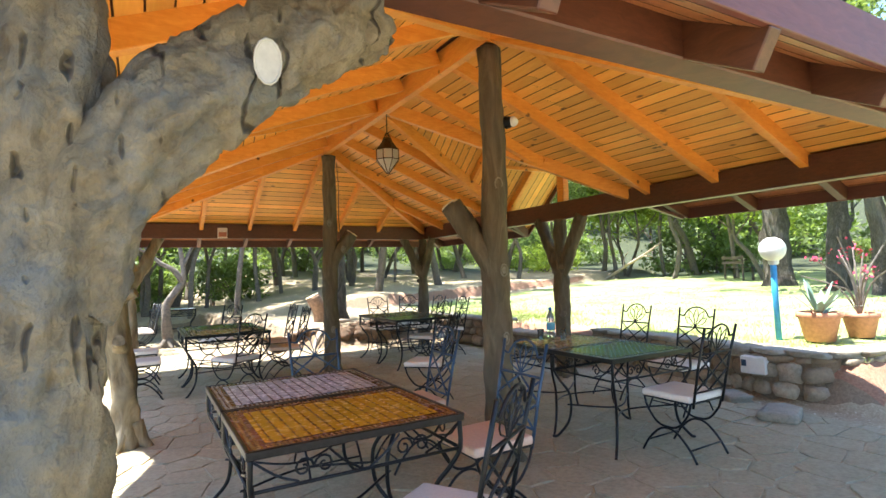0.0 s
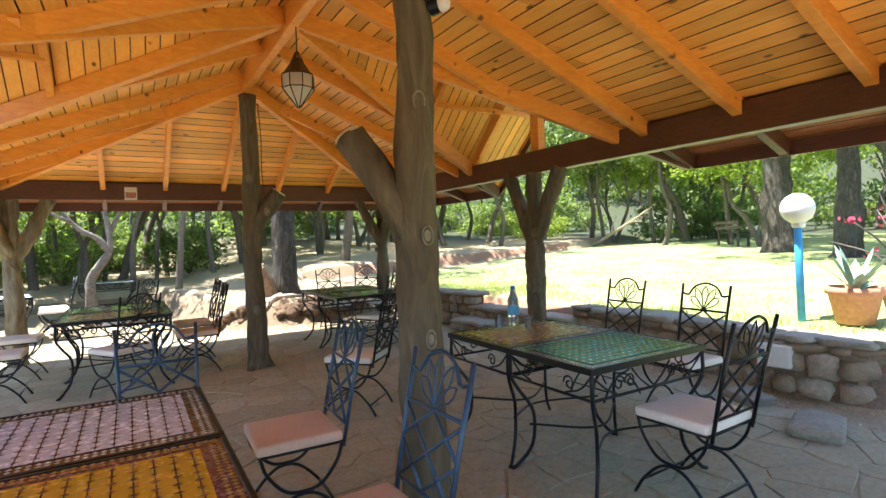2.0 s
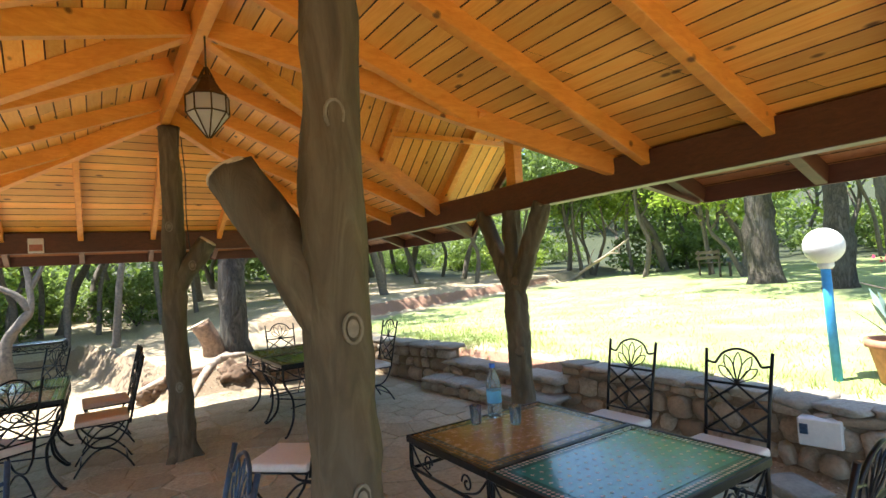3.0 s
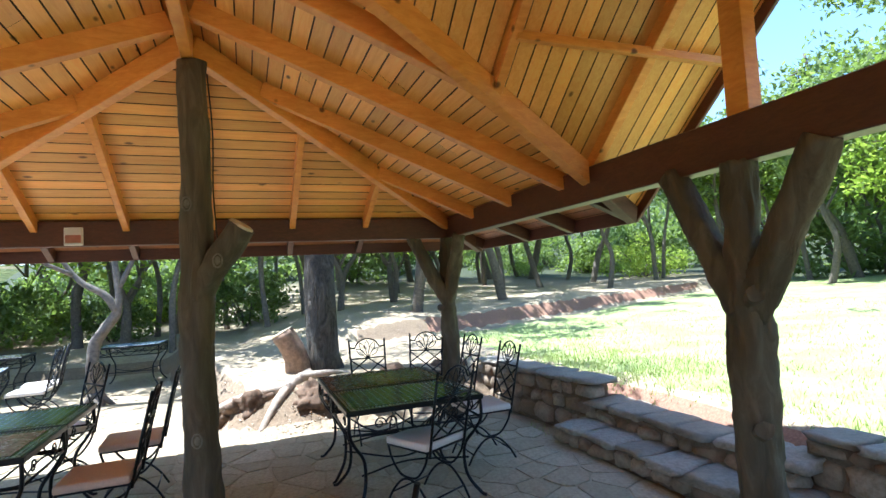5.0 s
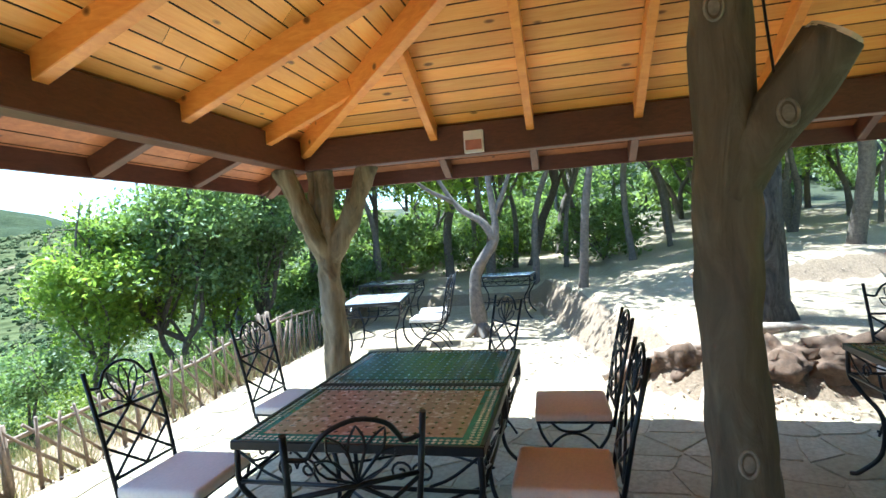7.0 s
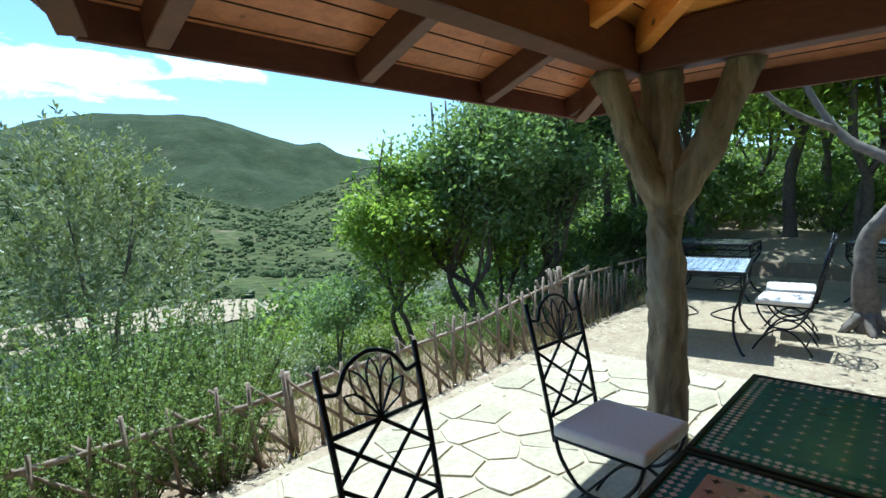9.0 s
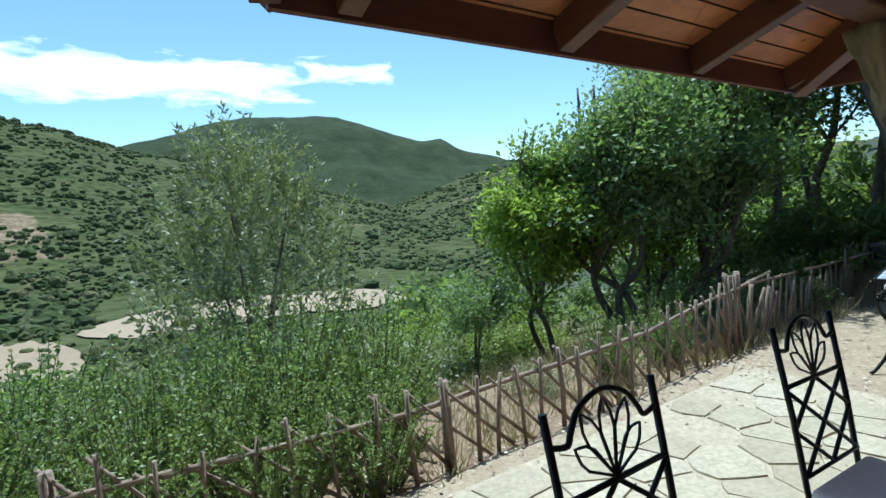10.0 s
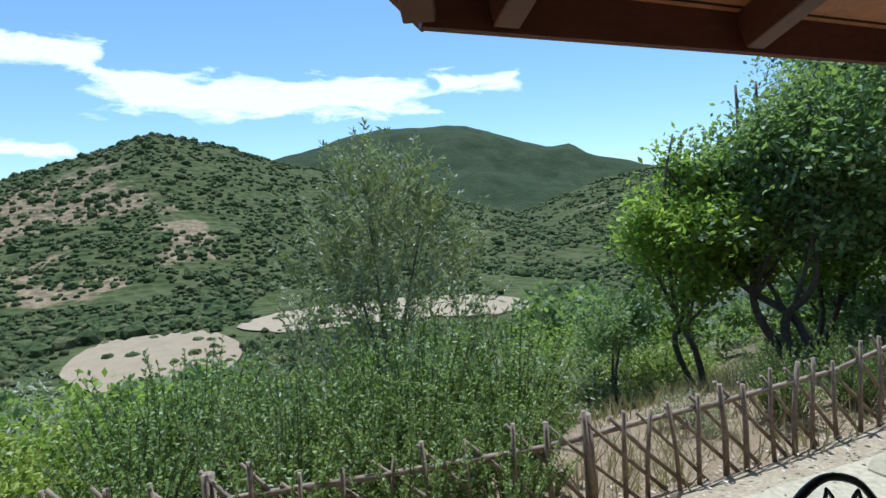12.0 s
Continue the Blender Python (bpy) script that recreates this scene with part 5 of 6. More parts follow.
y = 4.9
while y < 11.9:
    zt = fence_top(y) + rnd.uniform(-0.02, 0.08)
    zb = ground_z(fence_x(y), y) - 0.04
    stick((fence_x(y) + 0.02, y + rnd.uniform(-0.03, 0.03), zb), (fence_x(y) + 0.015, y + rnd.uniform(-0.07, 0.05), zt + 0.03), rnd.uniform(0.012, 0.017))
    reach = rnd.uniform(0.42, 0.55)
    stick((fence_x(y + reach) - 0.01, y + reach, ground_z(fence_x(y + reach), y + reach) - 0.02), (fence_x(y) - 0.012, y - 0.06, zt + rnd.uniform(-0.02, 0.04)), rnd.uniform(0.010, 0.015))
    y += rnd.uniform(0.17, 0.24)
for y0 in np.arange(4.8, 11.8, 1.1):
    stick((fence_x(y0), y0, fence_top(y0) - 0.07), (fence_x(y0 + 1.2), y0 + 1.2, fence_top(y0 + 1.2) - 0.06), 0.017, "rail")
for y0 in (6.6, 8.5, 11.9):
    stick((fence_x(y0) - 0.03, y0, -0.45), (fence_x(y0) - 0.03, y0 - 0.03, fence_top(y0) + 0.06), 0.034, "fence_post")
for k in range(9):
    y0 = 11.7 + 0.06 * k
    stick((-1.6 + rnd.uniform(-0.08, 0.05), y0, -0.2), (-1.63 + rnd.uniform(-0.1, 0.12), y0 + rnd.uniform(-0.12, 0.15), 0.62 + rnd.uniform(-0.16, 0.06)), rnd.uniform(0.016, 0.022))
for k in range(34):
    y0 = 12.3 + 0.12 * k
    x0 = -1.68 - 0.01 * k + rnd.uniform(-0.03, 0.03)
    stick((x0, y0, ground_z(x0, y0) - 0.05), (x0 + rnd.uniform(-0.05, 0.05), y0 + rnd.uniform(-0.08, 0.08), ground_z(x0, y0) + 0.62 + rnd.uniform(-0.14, 0.1)), rnd.uniform(0.011, 0.017))
for y0 in (12.2, 13.5, 14.8):
    stick((-1.70, y0, 0.5), (-1.80, y0 + 1.35, 0.46), 0.015, "rail")

# ---- stump, roots and rocks of the earth bank ----
M_STUMP = simple("stripped_stump_wood", (0.30, 0.19, 0.12), 0.85, 0, 20.0, 0.45, 0.7)
M_ROOT = simple("bleached_root", (0.38, 0.30, 0.225), 0.8, 0, 20.0, 0.4, 0.7)
stump = thing("stump", "leaning sawn tree stump on the earth bank", "stump", (3.72, 11.35, ground_z(3.72, 11.35)), 0)
part("log", log(bmesh.new(), [(0.08, 0, -0.15), (0.0, 0, 0.2), (-0.16, 0.02, 0.52)], 0.17, 0.15, 71, 14, 6), M_STUMP, stump)
bm = bmesh.new()
bmesh.ops.create_cone(bm, cap_ends=True, segments=14, radius1=0.15, radius2=0.14, depth=0.015, matrix=look((-0.165, 0.02, 0.53), (-0.36, 0.04, 0.93)))
part("cut_face", bm, M_CUT, stump, "pale sawn face")
roots = thing("tree_root", "bleached forked root bared in the earth bank", "root", (3.3, 10.35, 0))
for i, (pts, r) in enumerate((([(0.55, 0.55, 0.52), (0.25, 0.25, 0.42), (0.05, 0.0, 0.22), (-0.12, -0.22, -0.03)], 0.075), ([(0.25, 0.25, 0.42), (-0.15, 0.25, 0.38), (-0.55, 0.30, 0.25), (-0.8, 0.35, 0.12)], 0.07),
                              ([(0.05, 0.05, 0.25), (0.3, -0.05, 0.12), (0.5, -0.12, -0.02)], 0.04), ([(0.4, 0.4, 0.5), (0.8, 0.5, 0.5), (1.1, 0.6, 0.45)], 0.06))):
    part("root", log(bmesh.new(), pts, r, r * 0.55, 80 + i, 10, 6), M_ROOT, roots)


def rock(bm, size, rr, m=Matrix(), rough=0.22, sharp=0.55):
    """A rounded, uneven stone."""
    got = bmesh.ops.create_icosphere(bm, subdivisions=2, radius=1.0)
    off = Vector((rr.uniform(0, 50), rr.uniform(0, 50), 0))
    for v in got["verts"]:
        c = v.co.normalized()
        c = Vector([math.copysign(abs(q) ** sharp, q) for q in c])
        c *= 1 + rough * noise.noise(c * 1.4 + off)
        v.co = m @ Vector((c.x * size[0], c.y * size[1], c.z * size[2]))
    return bm


def stone_mat(name, a, b, c):
    m = Mat(name, 0.9)
    v = m.coords((1, 1, 1), False)
    g = m.noise(v, 30.0, 6.0, 0.7)
    big = m.noise(m.coords(), 4.0, 3.0)
    col = m.ramp(m.each(), (0.0, a), (0.5, b), (1.0, c))
    col = m.mix(m.ramp(g, (0.35, (0.6, 0.6, 0.6)), (0.6, (0, 0, 0))), col, tuple(x * 0.5 for x in b))
    col = m.mix(m.ramp(big, (0.5, (0, 0, 0)), (0.75, (0.5, 0.5, 0.5))), col, (0.46, 0.39, 0.28))
    m.color(col)
    m.bump(g, 0.7, 0.012)
    return m.m


M_STONE = stone_mat("wall_stones", (0.22, 0.15, 0.095), (0.34, 0.26, 0.18), (0.42, 0.36, 0.28))
M_CAP = stone_mat("flat_cap_stones", (0.25, 0.215, 0.165), (0.32, 0.28, 0.22), (0.41, 0.37, 0.30))
M_MORTAR = simple("earth_mortar", (0.20, 0.145, 0.095), 0.95, 0, 40.0, 0.35, 0.6)
M_FLAG = stone_mat("paving_flags", (0.39, 0.33, 0.215), (0.46, 0.395, 0.265), (0.53, 0.46, 0.32))
M_SCREED = simple("paving_joints", (0.42, 0.355, 0.24), 0.95, 0, 25.0, 0.3, 0.4)



def crag(bm, size, rr, at):
    """A crumbling lump of earth and stones."""
    got = bmesh.ops.create_icosphere(bm, subdivisions=4, radius=1.0)
    off = Vector((rr.uniform(0, 50), rr.uniform(0, 50), 0))
    for v in got["verts"]:
        c = v.co.normalized()
        k = 1 + 0.45 * noise.noise(c * 1.5 + off) + 0.30 * noise.noise(c * 4 + off) + 0.16 * noise.noise(c * 9 + off)
        v.co = Vector(at) + Vector((c.x * size[0], c.y * size[1], c.z * size[2])) * k
    return bm


bm = bmesh.new()
rr = random.Random(3)
for p, s in (((2.85, 10.75, 0.10), (0.24, 0.18, 0.2)), ((3.15, 10.6, 0.2), (0.3, 0.2, 0.24)), ((3.85, 10.5, 0.2), (0.3, 0.22, 0.26)), ((4.4, 10.5, 0.25), (0.4, 0.22, 0.25)), ((5.0, 10.6, 0.27), (0.4, 0.24, 0.24)), ((5.6, 10.7, 0.27), (0.35, 0.24, 0.24))):
    crag(bm, s, rr, p)
tagged(part("earth_bank", bm, simple("red_earth", (0.145, 0.092, 0.057), 0.95, 0, 14.0, 0.6, 1.0), None, "", True), "crumbling red earth bank under the cork oak", "earth bank", kind="structure")


def clip(poly, px, py, nx, ny):
    out = []
    for (ax, ay), (bx, by) in zip(poly, poly[1:] + poly[:1]):
        da, db = (ax - px) * nx + (ay - py) * ny, (bx - px) * nx + (by - py) * ny
        if da <= 0:
            out.append((ax, ay))
        if da * db < 0:
            t = da / (da - db)
            out.append((ax + (bx - ax) * t, ay + (by - ay) * t))
    return out


def paving():
    """Crazy paving: one flat uneven stone for each cell."""
    slab = bmesh.new()
    box(slab, (7.15, 9.9, 0.06), Matrix.Translation((2.375, 5.0, -0.032)))
    box(slab, (2.5, 1.3, 0.06), Matrix.Translation((0.05, 10.602, -0.034)))
    floor = tagged(part("floor", slab, M_SCREED), "crazy-paved stone floor of the pavilion and terrace", "floor", kind="structure")
    r3 = random.Random(17)
    step = 0.32
    sites = {}
    rest = bmesh.new()
    for i in range(-1, 26):
        for j in range(-1, 38):
            sites[i, j] = (-1.2 + (i + 0.5 + r3.uniform(-0.42, 0.42)) * step * 0.94, 0.05 + (j + 0.5 + r3.uniform(-0.42, 0.42)) * step)
    for (i, j), (x, y) in sites.items():
        far = 9.93 if x > 1.1 else 11.1
        if not (-1.2 < x < 5.95 and 0.05 < y < far):
            continue
        if (x < -0.75 or y > 10.2) and r3.random() < 0.3:
            continue
        poly = [(x - 0.8, y - 0.8), (x + 0.8, y - 0.8), (x + 0.8, y + 0.8), (x - 0.8, y + 0.8)]
        for (a, b), (u, v) in sites.items():
            if (a, b) == (i, j) or abs(a - i) > 2 or abs(b - j) > 2:
                continue
            dx, dy = u - x, v - y
            ln = math.hypot(dx, dy)
            gap = 0.004
            poly = clip(poly, (x + u) / 2 - dx / ln * gap, (y + v) / 2 - dy / ln * gap, dx / ln, dy / ln)
        poly = clip(poly, 5.95, 0, 1, 0)
        poly = clip(poly, 0, far, 0, 1)
        poly = clip(poly, -1.18, 0, -1, 0)
        if len(poly) < 3:
            continue
        # nibble the outline so that the edges are not straight
        ring = []
        for (ax, ay), (bx, by) in zip(poly, poly[1:] + poly[:1]):
            if math.hypot(bx - ax, by - ay) < 0.03:
                continue
            ring.append((ax + (x - ax) * 0.035, ay + (y - ay) * 0.035))
            k = r3.uniform(-0.012, 0.004)
            ln = math.hypot(bx - ax, by - ay)
            ring.append(((ax + bx) / 2 + (by - ay) / ln * k, (ay + by) / 2 - (bx - ax) / ln * k))
        if len(ring) < 3:
            continue
        single = y > 6.2
        bm = bmesh.new() if single else rest
        ox, oy = (x, y) if single else (0, 0)
        h = r3.uniform(0.006, 0.011)
        lo = [bm.verts.new((px - ox, py - oy, -0.004)) for px, py in ring]
        hi = [bm.verts.new((px - ox + (x - px) * 0.02, py - oy + (y - py) * 0.02, h + r3.uniform(-0.002, 0.002))) for px, py in ring]
        n = len(ring)
        bm.faces.new(hi)
        for q in range(n):
            bm.faces.new((lo[q], lo[(q + 1) % n], hi[(q + 1) % n], hi[q]))
        if not single:
            continue
        bmesh.ops.recalc_face_normals(bm, faces=bm.faces)
        ob = part("flagstone", bm, M_FLAG, floor)
        ob.location = (x, y, 0)
    bmesh.ops.recalc_face_normals(rest, faces=rest.faces)
    tagged(part("flagstone_rest", rest, M_FLAG, floor), kind="stuff")


def wall_run(name, label, line, tall, seed, cap=True, depth=0.3):
    """A dry-stone wall along a line: an earth core, courses of stones, and flat caps."""
    line = [Vector((*p, 0)) for p in line]
    rr = random.Random(seed)
    core = bmesh.new()
    left, right = [], []
    n = len(line)
    for i, p in enumerate(line):
        d = (line[min(i + 1, n - 1)] - line[max(i - 1, 0)]).normalized()
        o = Vector((-d.y, d.x, 0))
        left.append(p + o * 0.04)
        right.append(p + o * depth)
    for (a, b), (c, e) in zip(zip(left, right), list(zip(left, right))[1:]):
        hh = Vector((0, 0, tall - 0.03))
        lo = Vector((0, 0, -0.05))
        vs = [core.verts.new(q) for q in (a + lo, c + lo, e + lo, b + lo, a + hh, c + hh, e + hh, b + hh)]
        for f in ((0, 1, 5, 4), (1, 2, 6, 5), (2, 3, 7, 6), (3, 0, 4, 7), (4, 5, 6, 7)):
            core.faces.new([vs[q] for q in f])
    bmesh.ops.recalc_face_normals(core, faces=core.faces)
    wall = tagged(part(name, core, M_MORTAR), label, "stone wall", kind="structure")
    total = sum((b - a).length for a, b in zip(line, line[1:]))

    def at(s):
        for a, b in zip(line, line[1:]):
            ln = (b - a).length
            if s <= ln:
                d = (b - a) / ln
                return a + d * s, d
            s -= ln
        return line[-1], (line[-1] - line[-2]).normalized()

    z = 0.0
    while z < tall - 0.07:
        ch = min(rr.uniform(0.11, 0.21), tall - 0.02 - z)
        s = rr.uniform(-0.06, 0.02)
        while s < total:
            w = rr.uniform(0.12, 0.33)
            p, d = at(min(total, max(0, s + w / 2)))
            bm = rock(bmesh.new(), (w / 2 - 0.006, 0.11, ch / 2 * rr.uniform(0.8, 1.05)), rr, Matrix(), 0.34)
            st = part("stone", bm, M_STONE, wall, "", True)
            o = Vector((-d.y, d.x, 0))
            st.matrix_basis = Matrix.Translation(p + o * (0.085 + rr.uniform(-0.02, 0.02)) + Vector((0, 0, z + ch / 2))) @ Matrix.Rotation(math.atan2(d.y, d.x), 4, 'Z') @ Matrix.Rotation(rr.uniform(-0.18, 0.18), 4, 'Y')
            s += w
        z += ch
    if cap:
        s = 0.0
        while s < total:
            w = rr.uniform(0.28, 0.5)
            p, d = at(min(total, s + w / 2))
            o = Vector((-d.y, d.x, 0))
            bm = rock(bmesh.new(), (w / 2 - 0.004, depth * 0.60 * rr.uniform(0.85, 1.1), rr.uniform(0.026, 0.04)), rr, Matrix(), 0.34, 0.32)
            st = part("cap_stone", bm, M_CAP, wall, "", True)
            st.matrix_basis = Matrix.Translation(p + o * (depth * 0.48) + Vector((0, 0, tall + 0.004))) @ Matrix.Rotation(math.atan2(d.y, d.x) + rr.uniform(-0.05, 0.05), 4, 'Z')
            s += w
    return wall


# the retaining wall faces west; its line runs so that its face lies on the right of travel
wall_run("wall_garden", "rough dry-stone retaining wall below the lawn", [(6.50, 6.35), (6.48, 5.2), (6.46, 4.2), (6.36, 3.6), (6.45, 3.15), (6.85, 2.9), (7.6, 2.75), (9.2, 2.6)], 0.48, 5, depth=0.34)
wall_run("wall_north_garden", "dry-stone retaining wall beside the garden steps", [(6.05, 10.5), (6.12, 9.6), (6.28, 8.45)], 0.52, 6, depth=0.34)
wall_run("step_lower", "low stone garden step with a flat tread", [(5.92, 8.42), (5.96, 7.3), (6.02, 6.35)], 0.15, 7, depth=0.42)
wall_run("step_upper", "upper stone garden step with a flat tread", [(6.30, 8.42), (6.32, 7.3), (6.36, 6.35)], 0.32, 8, depth=0.42)
paving()
rr = random.Random(77)
for p, s, a in (((5.62, 3.08, 0.045), (0.24, 0.16, 0.05), 20), ((5.95, 3.75, 0.035), (0.2, 0.14, 0.04), 60)):
    bm = rock(bmesh.new(), s, rr, Matrix(), 0.3, 0.3)
    ob = tagged(part("loose_slab", bm, M_CAP, None, "loose flat stone slab lying on the paving edge", True), category="stone")
    ob.matrix_basis = pose(*p, 0, 0, a)

# ---- wrought-iron furniture ----
M_IRON = simple("black_wrought_iron", (0.016, 0.017, 0.02), 0.38, 0.6, 40.0, 0.4, 0.2)
M_BLUE_IRON = simple("blue_painted_iron", (0.035, 0.07, 0.13), 0.4, 0.3, 40.0, 0.3, 0.2)
M_CUSHION = simple("cream_seat_fabric", (0.72, 0.66, 0.60), 0.75, 0, 60.0, 0.08, 0.15)
M_CUSHION_TAN = simple("tan_seat_fabric", (0.66, 0.47, 0.37), 0.75, 0, 60.0, 0.10, 0.15)


def glaze(name, col, rough=0.18, amount=0.2):
    m = Mat(name, rough)
    isl = m.island()
    n = m.noise(m.coords((1, 1, 1), False), 30.0, 4.0)
    big = m.noise(m.coords(), 6.0, 3.0)
    c = m.ramp(n, (0.3, tuple(x * (1 - amount) for x in col)), (0.7, tuple(min(1, x * (1 + amount)) for x in col)))
    c = m.vary(c, isl, 0.15)
    c = m.mix(m.ramp(big, (0.45, (0, 0, 0)), (0.8, (0.3, 0.3, 0.3))), c, tuple(x * 0.6 + 0.05 for x in col))
    m.color(c)
    m.b.inputs["Coat Weight"].default_value = 0.25
    m.b.inputs["Coat Roughness"].default_value = 0.06
    m.rough(m.ramp(n, (0.2, (rough, rough, rough)), (0.8, (rough + 0.15, rough + 0.15, rough + 0.15))))
    m.bump(m.noise(m.coords((1, 1, 1), False), 9.0, 2.0), 0.2, 0.005)
    return m.m


G_YELLOW = glaze("yellow_tile", (0.62, 0.33, 0.02))
G_WHITE = glaze("white_tile", (0.60, 0.62, 0.70))
G_GREEN = glaze("green_tile", (0.05, 0.31, 0.29), 0.07)
G_DEEP = glaze("deep_green_tile", (0.025, 0.15, 0.145), 0.08)
G_RUST = glaze("rust_tile", (0.47, 0.28, 0.20))
G_GREY = glaze("grey_tile", (0.13, 0.14, 0.12))
G_OCHRE = glaze("ochre_tile", (0.42, 0.25, 0.08))
G_BLUE = glaze("blue_white_tile", (0.42, 0.50, 0.62))
G_BLACK = glaze("black_tile", (0.025, 0.015, 0.02))
G_PLUM = glaze("plum_tile", (0.12, 0.03, 0.05))
G_PALE = glaze("pale_tile", (0.55, 0.55, 0.50))
TW, TD, TH = 1.03, 0.775, 0.75


def flat(bm, poly, z, mat=0):
    f = bm.faces.new([bm.verts.new((x, y, z)) for x, y in poly])
    f.material_index = mat


def star(bm, x, y, r, z, mat=0):
    flat(bm, [(x + (r if k % 2 == 0 else r * 0.42) * math.cos(k * math.pi / 4), y + (r if k % 2 == 0 else r * 0.42) * math.sin(k * math.pi / 4)) for k in range(8)], z, mat)


def table_kind(label, field_mat, star_mat, band_mat, dia_mat, r=0.014, lines=False):
    """A tiled table on a scrolled wrought-iron base, long side along x."""
    t = thing("table", label, "table", (0, 0, -70), group="tiled tables")
    hw, hd = TW / 2, TD / 2
    bm = box(bmesh.new(), (TW - 0.02, TD - 0.02, 0.022), Matrix.Translation((0, 0, TH - 0.015)))
    top = part("tabletop", bm, band_mat, t)
    bm = bmesh.new()
    b = 0.095
    flat(bm, [(-hw + b, -hd + b), (hw - b, -hd + b), (hw - b, hd - b), (-hw + b, hd - b)], TH - 0.0015)
    part("tile_field", bm, field_mat, top)
    bm = bmesh.new()
    nx, ny = 15, 10
    for i in range(nx):
        for j in range(ny):
            x = -hw + b + (i + 0.5) * (TW - 2 * b) / nx
            y = -hd + b + (j + 0.5) * (TD - 2 * b) / ny
            star(bm, x, y, r, TH - 0.0003)
            for dy in (0.027, -0.027) if lines else ():
                flat(bm, [(x + 0.002, y + dy - 0.012), (x + 0.002, y + dy + 0.012), (x - 0.002, y + dy + 0.012), (x - 0.002, y + dy - 0.012)], TH - 0.0002)
    tagged(part("star_inlay", bm, star_mat, top), kind="stuff")
    bm = bmesh.new()
    for x0, x1, y0, y1 in ((-hw + 0.018, hw - 0.018, 0, 0), (0, 0, -hd + 0.018, hd - 0.018)):
        for s in (1, -1):
            n = 38 if x1 > x0 else 28
            for row, off in ((0.037, 0.0), (0.062, 0.5)):
                for k in range(n):
                    if x1 > x0:
                        cx, cy = -hw + 0.03 + (k + 0.5) * (TW - 0.06) / n, s * (hd - row)
                    else:
                        cx, cy = s * (hw - row), -hd + 0.03 + (k + 0.5) * (TD - 0.06) / n
                    r = 0.011
                    flat(bm, [(cx + r, cy), (cx, cy + r), (cx - r, cy), (cx, cy - r)], TH - 0.0004)
    tagged(part("border_inlay", bm, dia_mat, top), kind="stuff")
    bm = bmesh.new()
    for sx, sy, w, d in ((0, 1, TW, 0.02), (0, -1, TW, 0.02), (1, 0, 0.02, TD - 0.04), (-1, 0, 0.02, TD - 0.04)):
        box(bm, (w, d, 0.036), Matrix.Translation((sx * (hw - 0.01), sy * (hd - 0.01), TH - 0.017)), 0, 0.003)
    part("edge_frame", bm, M_IRON, t)
    zr = TH - 0.17
    for sx in (1, -1):
        for sy in (1, -1):
            cx, cy = sx * (hw - 0.02), sy * (hd - 0.02)
            o = Vector((sx, sy * 0.75, 0)).normalized()
            pts = bez((cx, cy, TH - 0.03), (cx, cy, zr), Vector((cx, cy, zr - 0.09)) + o * -0.05, Vector((cx, cy, 0.36)) - o * 0.14, Vector((cx, cy, 0.16)) - o * 0.13, Vector((cx, cy, 0.03)) - o * 0.03, Vector((cx, cy, 0.008)) + o * 0.015, n=5)
            part("leg", tube(bmesh.new(), pts, 0.0125, 7), M_IRON, t)
    bm = bmesh.new()
    for s in (1, -1):
        tube(bm, [(-hw + 0.02, s * (hd - 0.02), zr), (hw - 0.02, s * (hd - 0.02), zr)], 0.009, 6)
        tube(bm, [(s * (hw - 0.02), -hd + 0.02, zr), (s * (hw - 0.02), hd - 0.02, zr)], 0.009, 6)
    part("lower_rail", bm, M_IRON, t)

    def scroll(c, u, flip):
        pts = []
        for k in range(15):
            a = k / 14 * 2.6 * math.pi
            r = 0.045 * (1 - k / 18)
            pts.append(Vector(c) + Vector(u) * (flip * (0.045 - r * math.cos(a))) + Vector((0, 0, -0.006 + r * math.sin(a))))
        return pts

    for s in (1, -1):
        y = s * (hd - 0.02)
        zc = (TH - 0.035 + zr) / 2
        for f in (1, -1):
            bm = bmesh.new()
            tube(bm, scroll((0.235 * f, y, zc), (1, 0, 0), f), 0.0055, 5)
            tube(bm, scroll((0.235 * f, y, zc), (1, 0, 0), -f), 0.0055, 5)
            tube(bm, bez((f * (hw - 0.02), y, TH - 0.04), (f * (hw - 0.13), y, zc - 0.02), (f * 0.30, y, zr + 0.01), n=5), 0.006, 5)
            tube(bm, bez((f * 0.02, y, zr + 0.005), (f * 0.10, y, zc - 0.01), (f * 0.17, y, TH - 0.045), n=5), 0.006, 5)
            part("scrollwork", bm, M_IRON, t)
        x = s * (hw - 0.02)
        for f in (1, -1):
            bm = bmesh.new()
            tube(bm, scroll((x, 0.14 * f, zc), (0, 1, 0), f), 0.0055, 5)
            tube(bm, bez((x, f * (hd - 0.02), TH - 0.04), (x, f * (hd - 0.11), zc - 0.02), (x, f * 0.16, zr + 0.01), n=5), 0.006, 5)
            part("scrollwork", bm, M_IRON, t)
    q = 0.11
    for s in (1, -1):
        part("stretcher", tube(bmesh.new(), bez((-hw + q, s * (hd - q * 0.8), 0.28), (0, s * 0.06, 0.25), (hw - q, s * (hd - q * 0.8), 0.28), n=8), 0.008, 6), M_IRON, t)
    return t


PLACED = set()


def place(src, x, y, turn=0.0, z=0.008, label=""):
    m = pose(x, y, z, 0, 0, turn)
    if src.name in PLACED:
        ob = copy_thing(src, m)
    else:
        PLACED.add(src.name)
        ob = src
        ob.matrix_basis = m
    if label:
        ob["label"] = label
    return ob


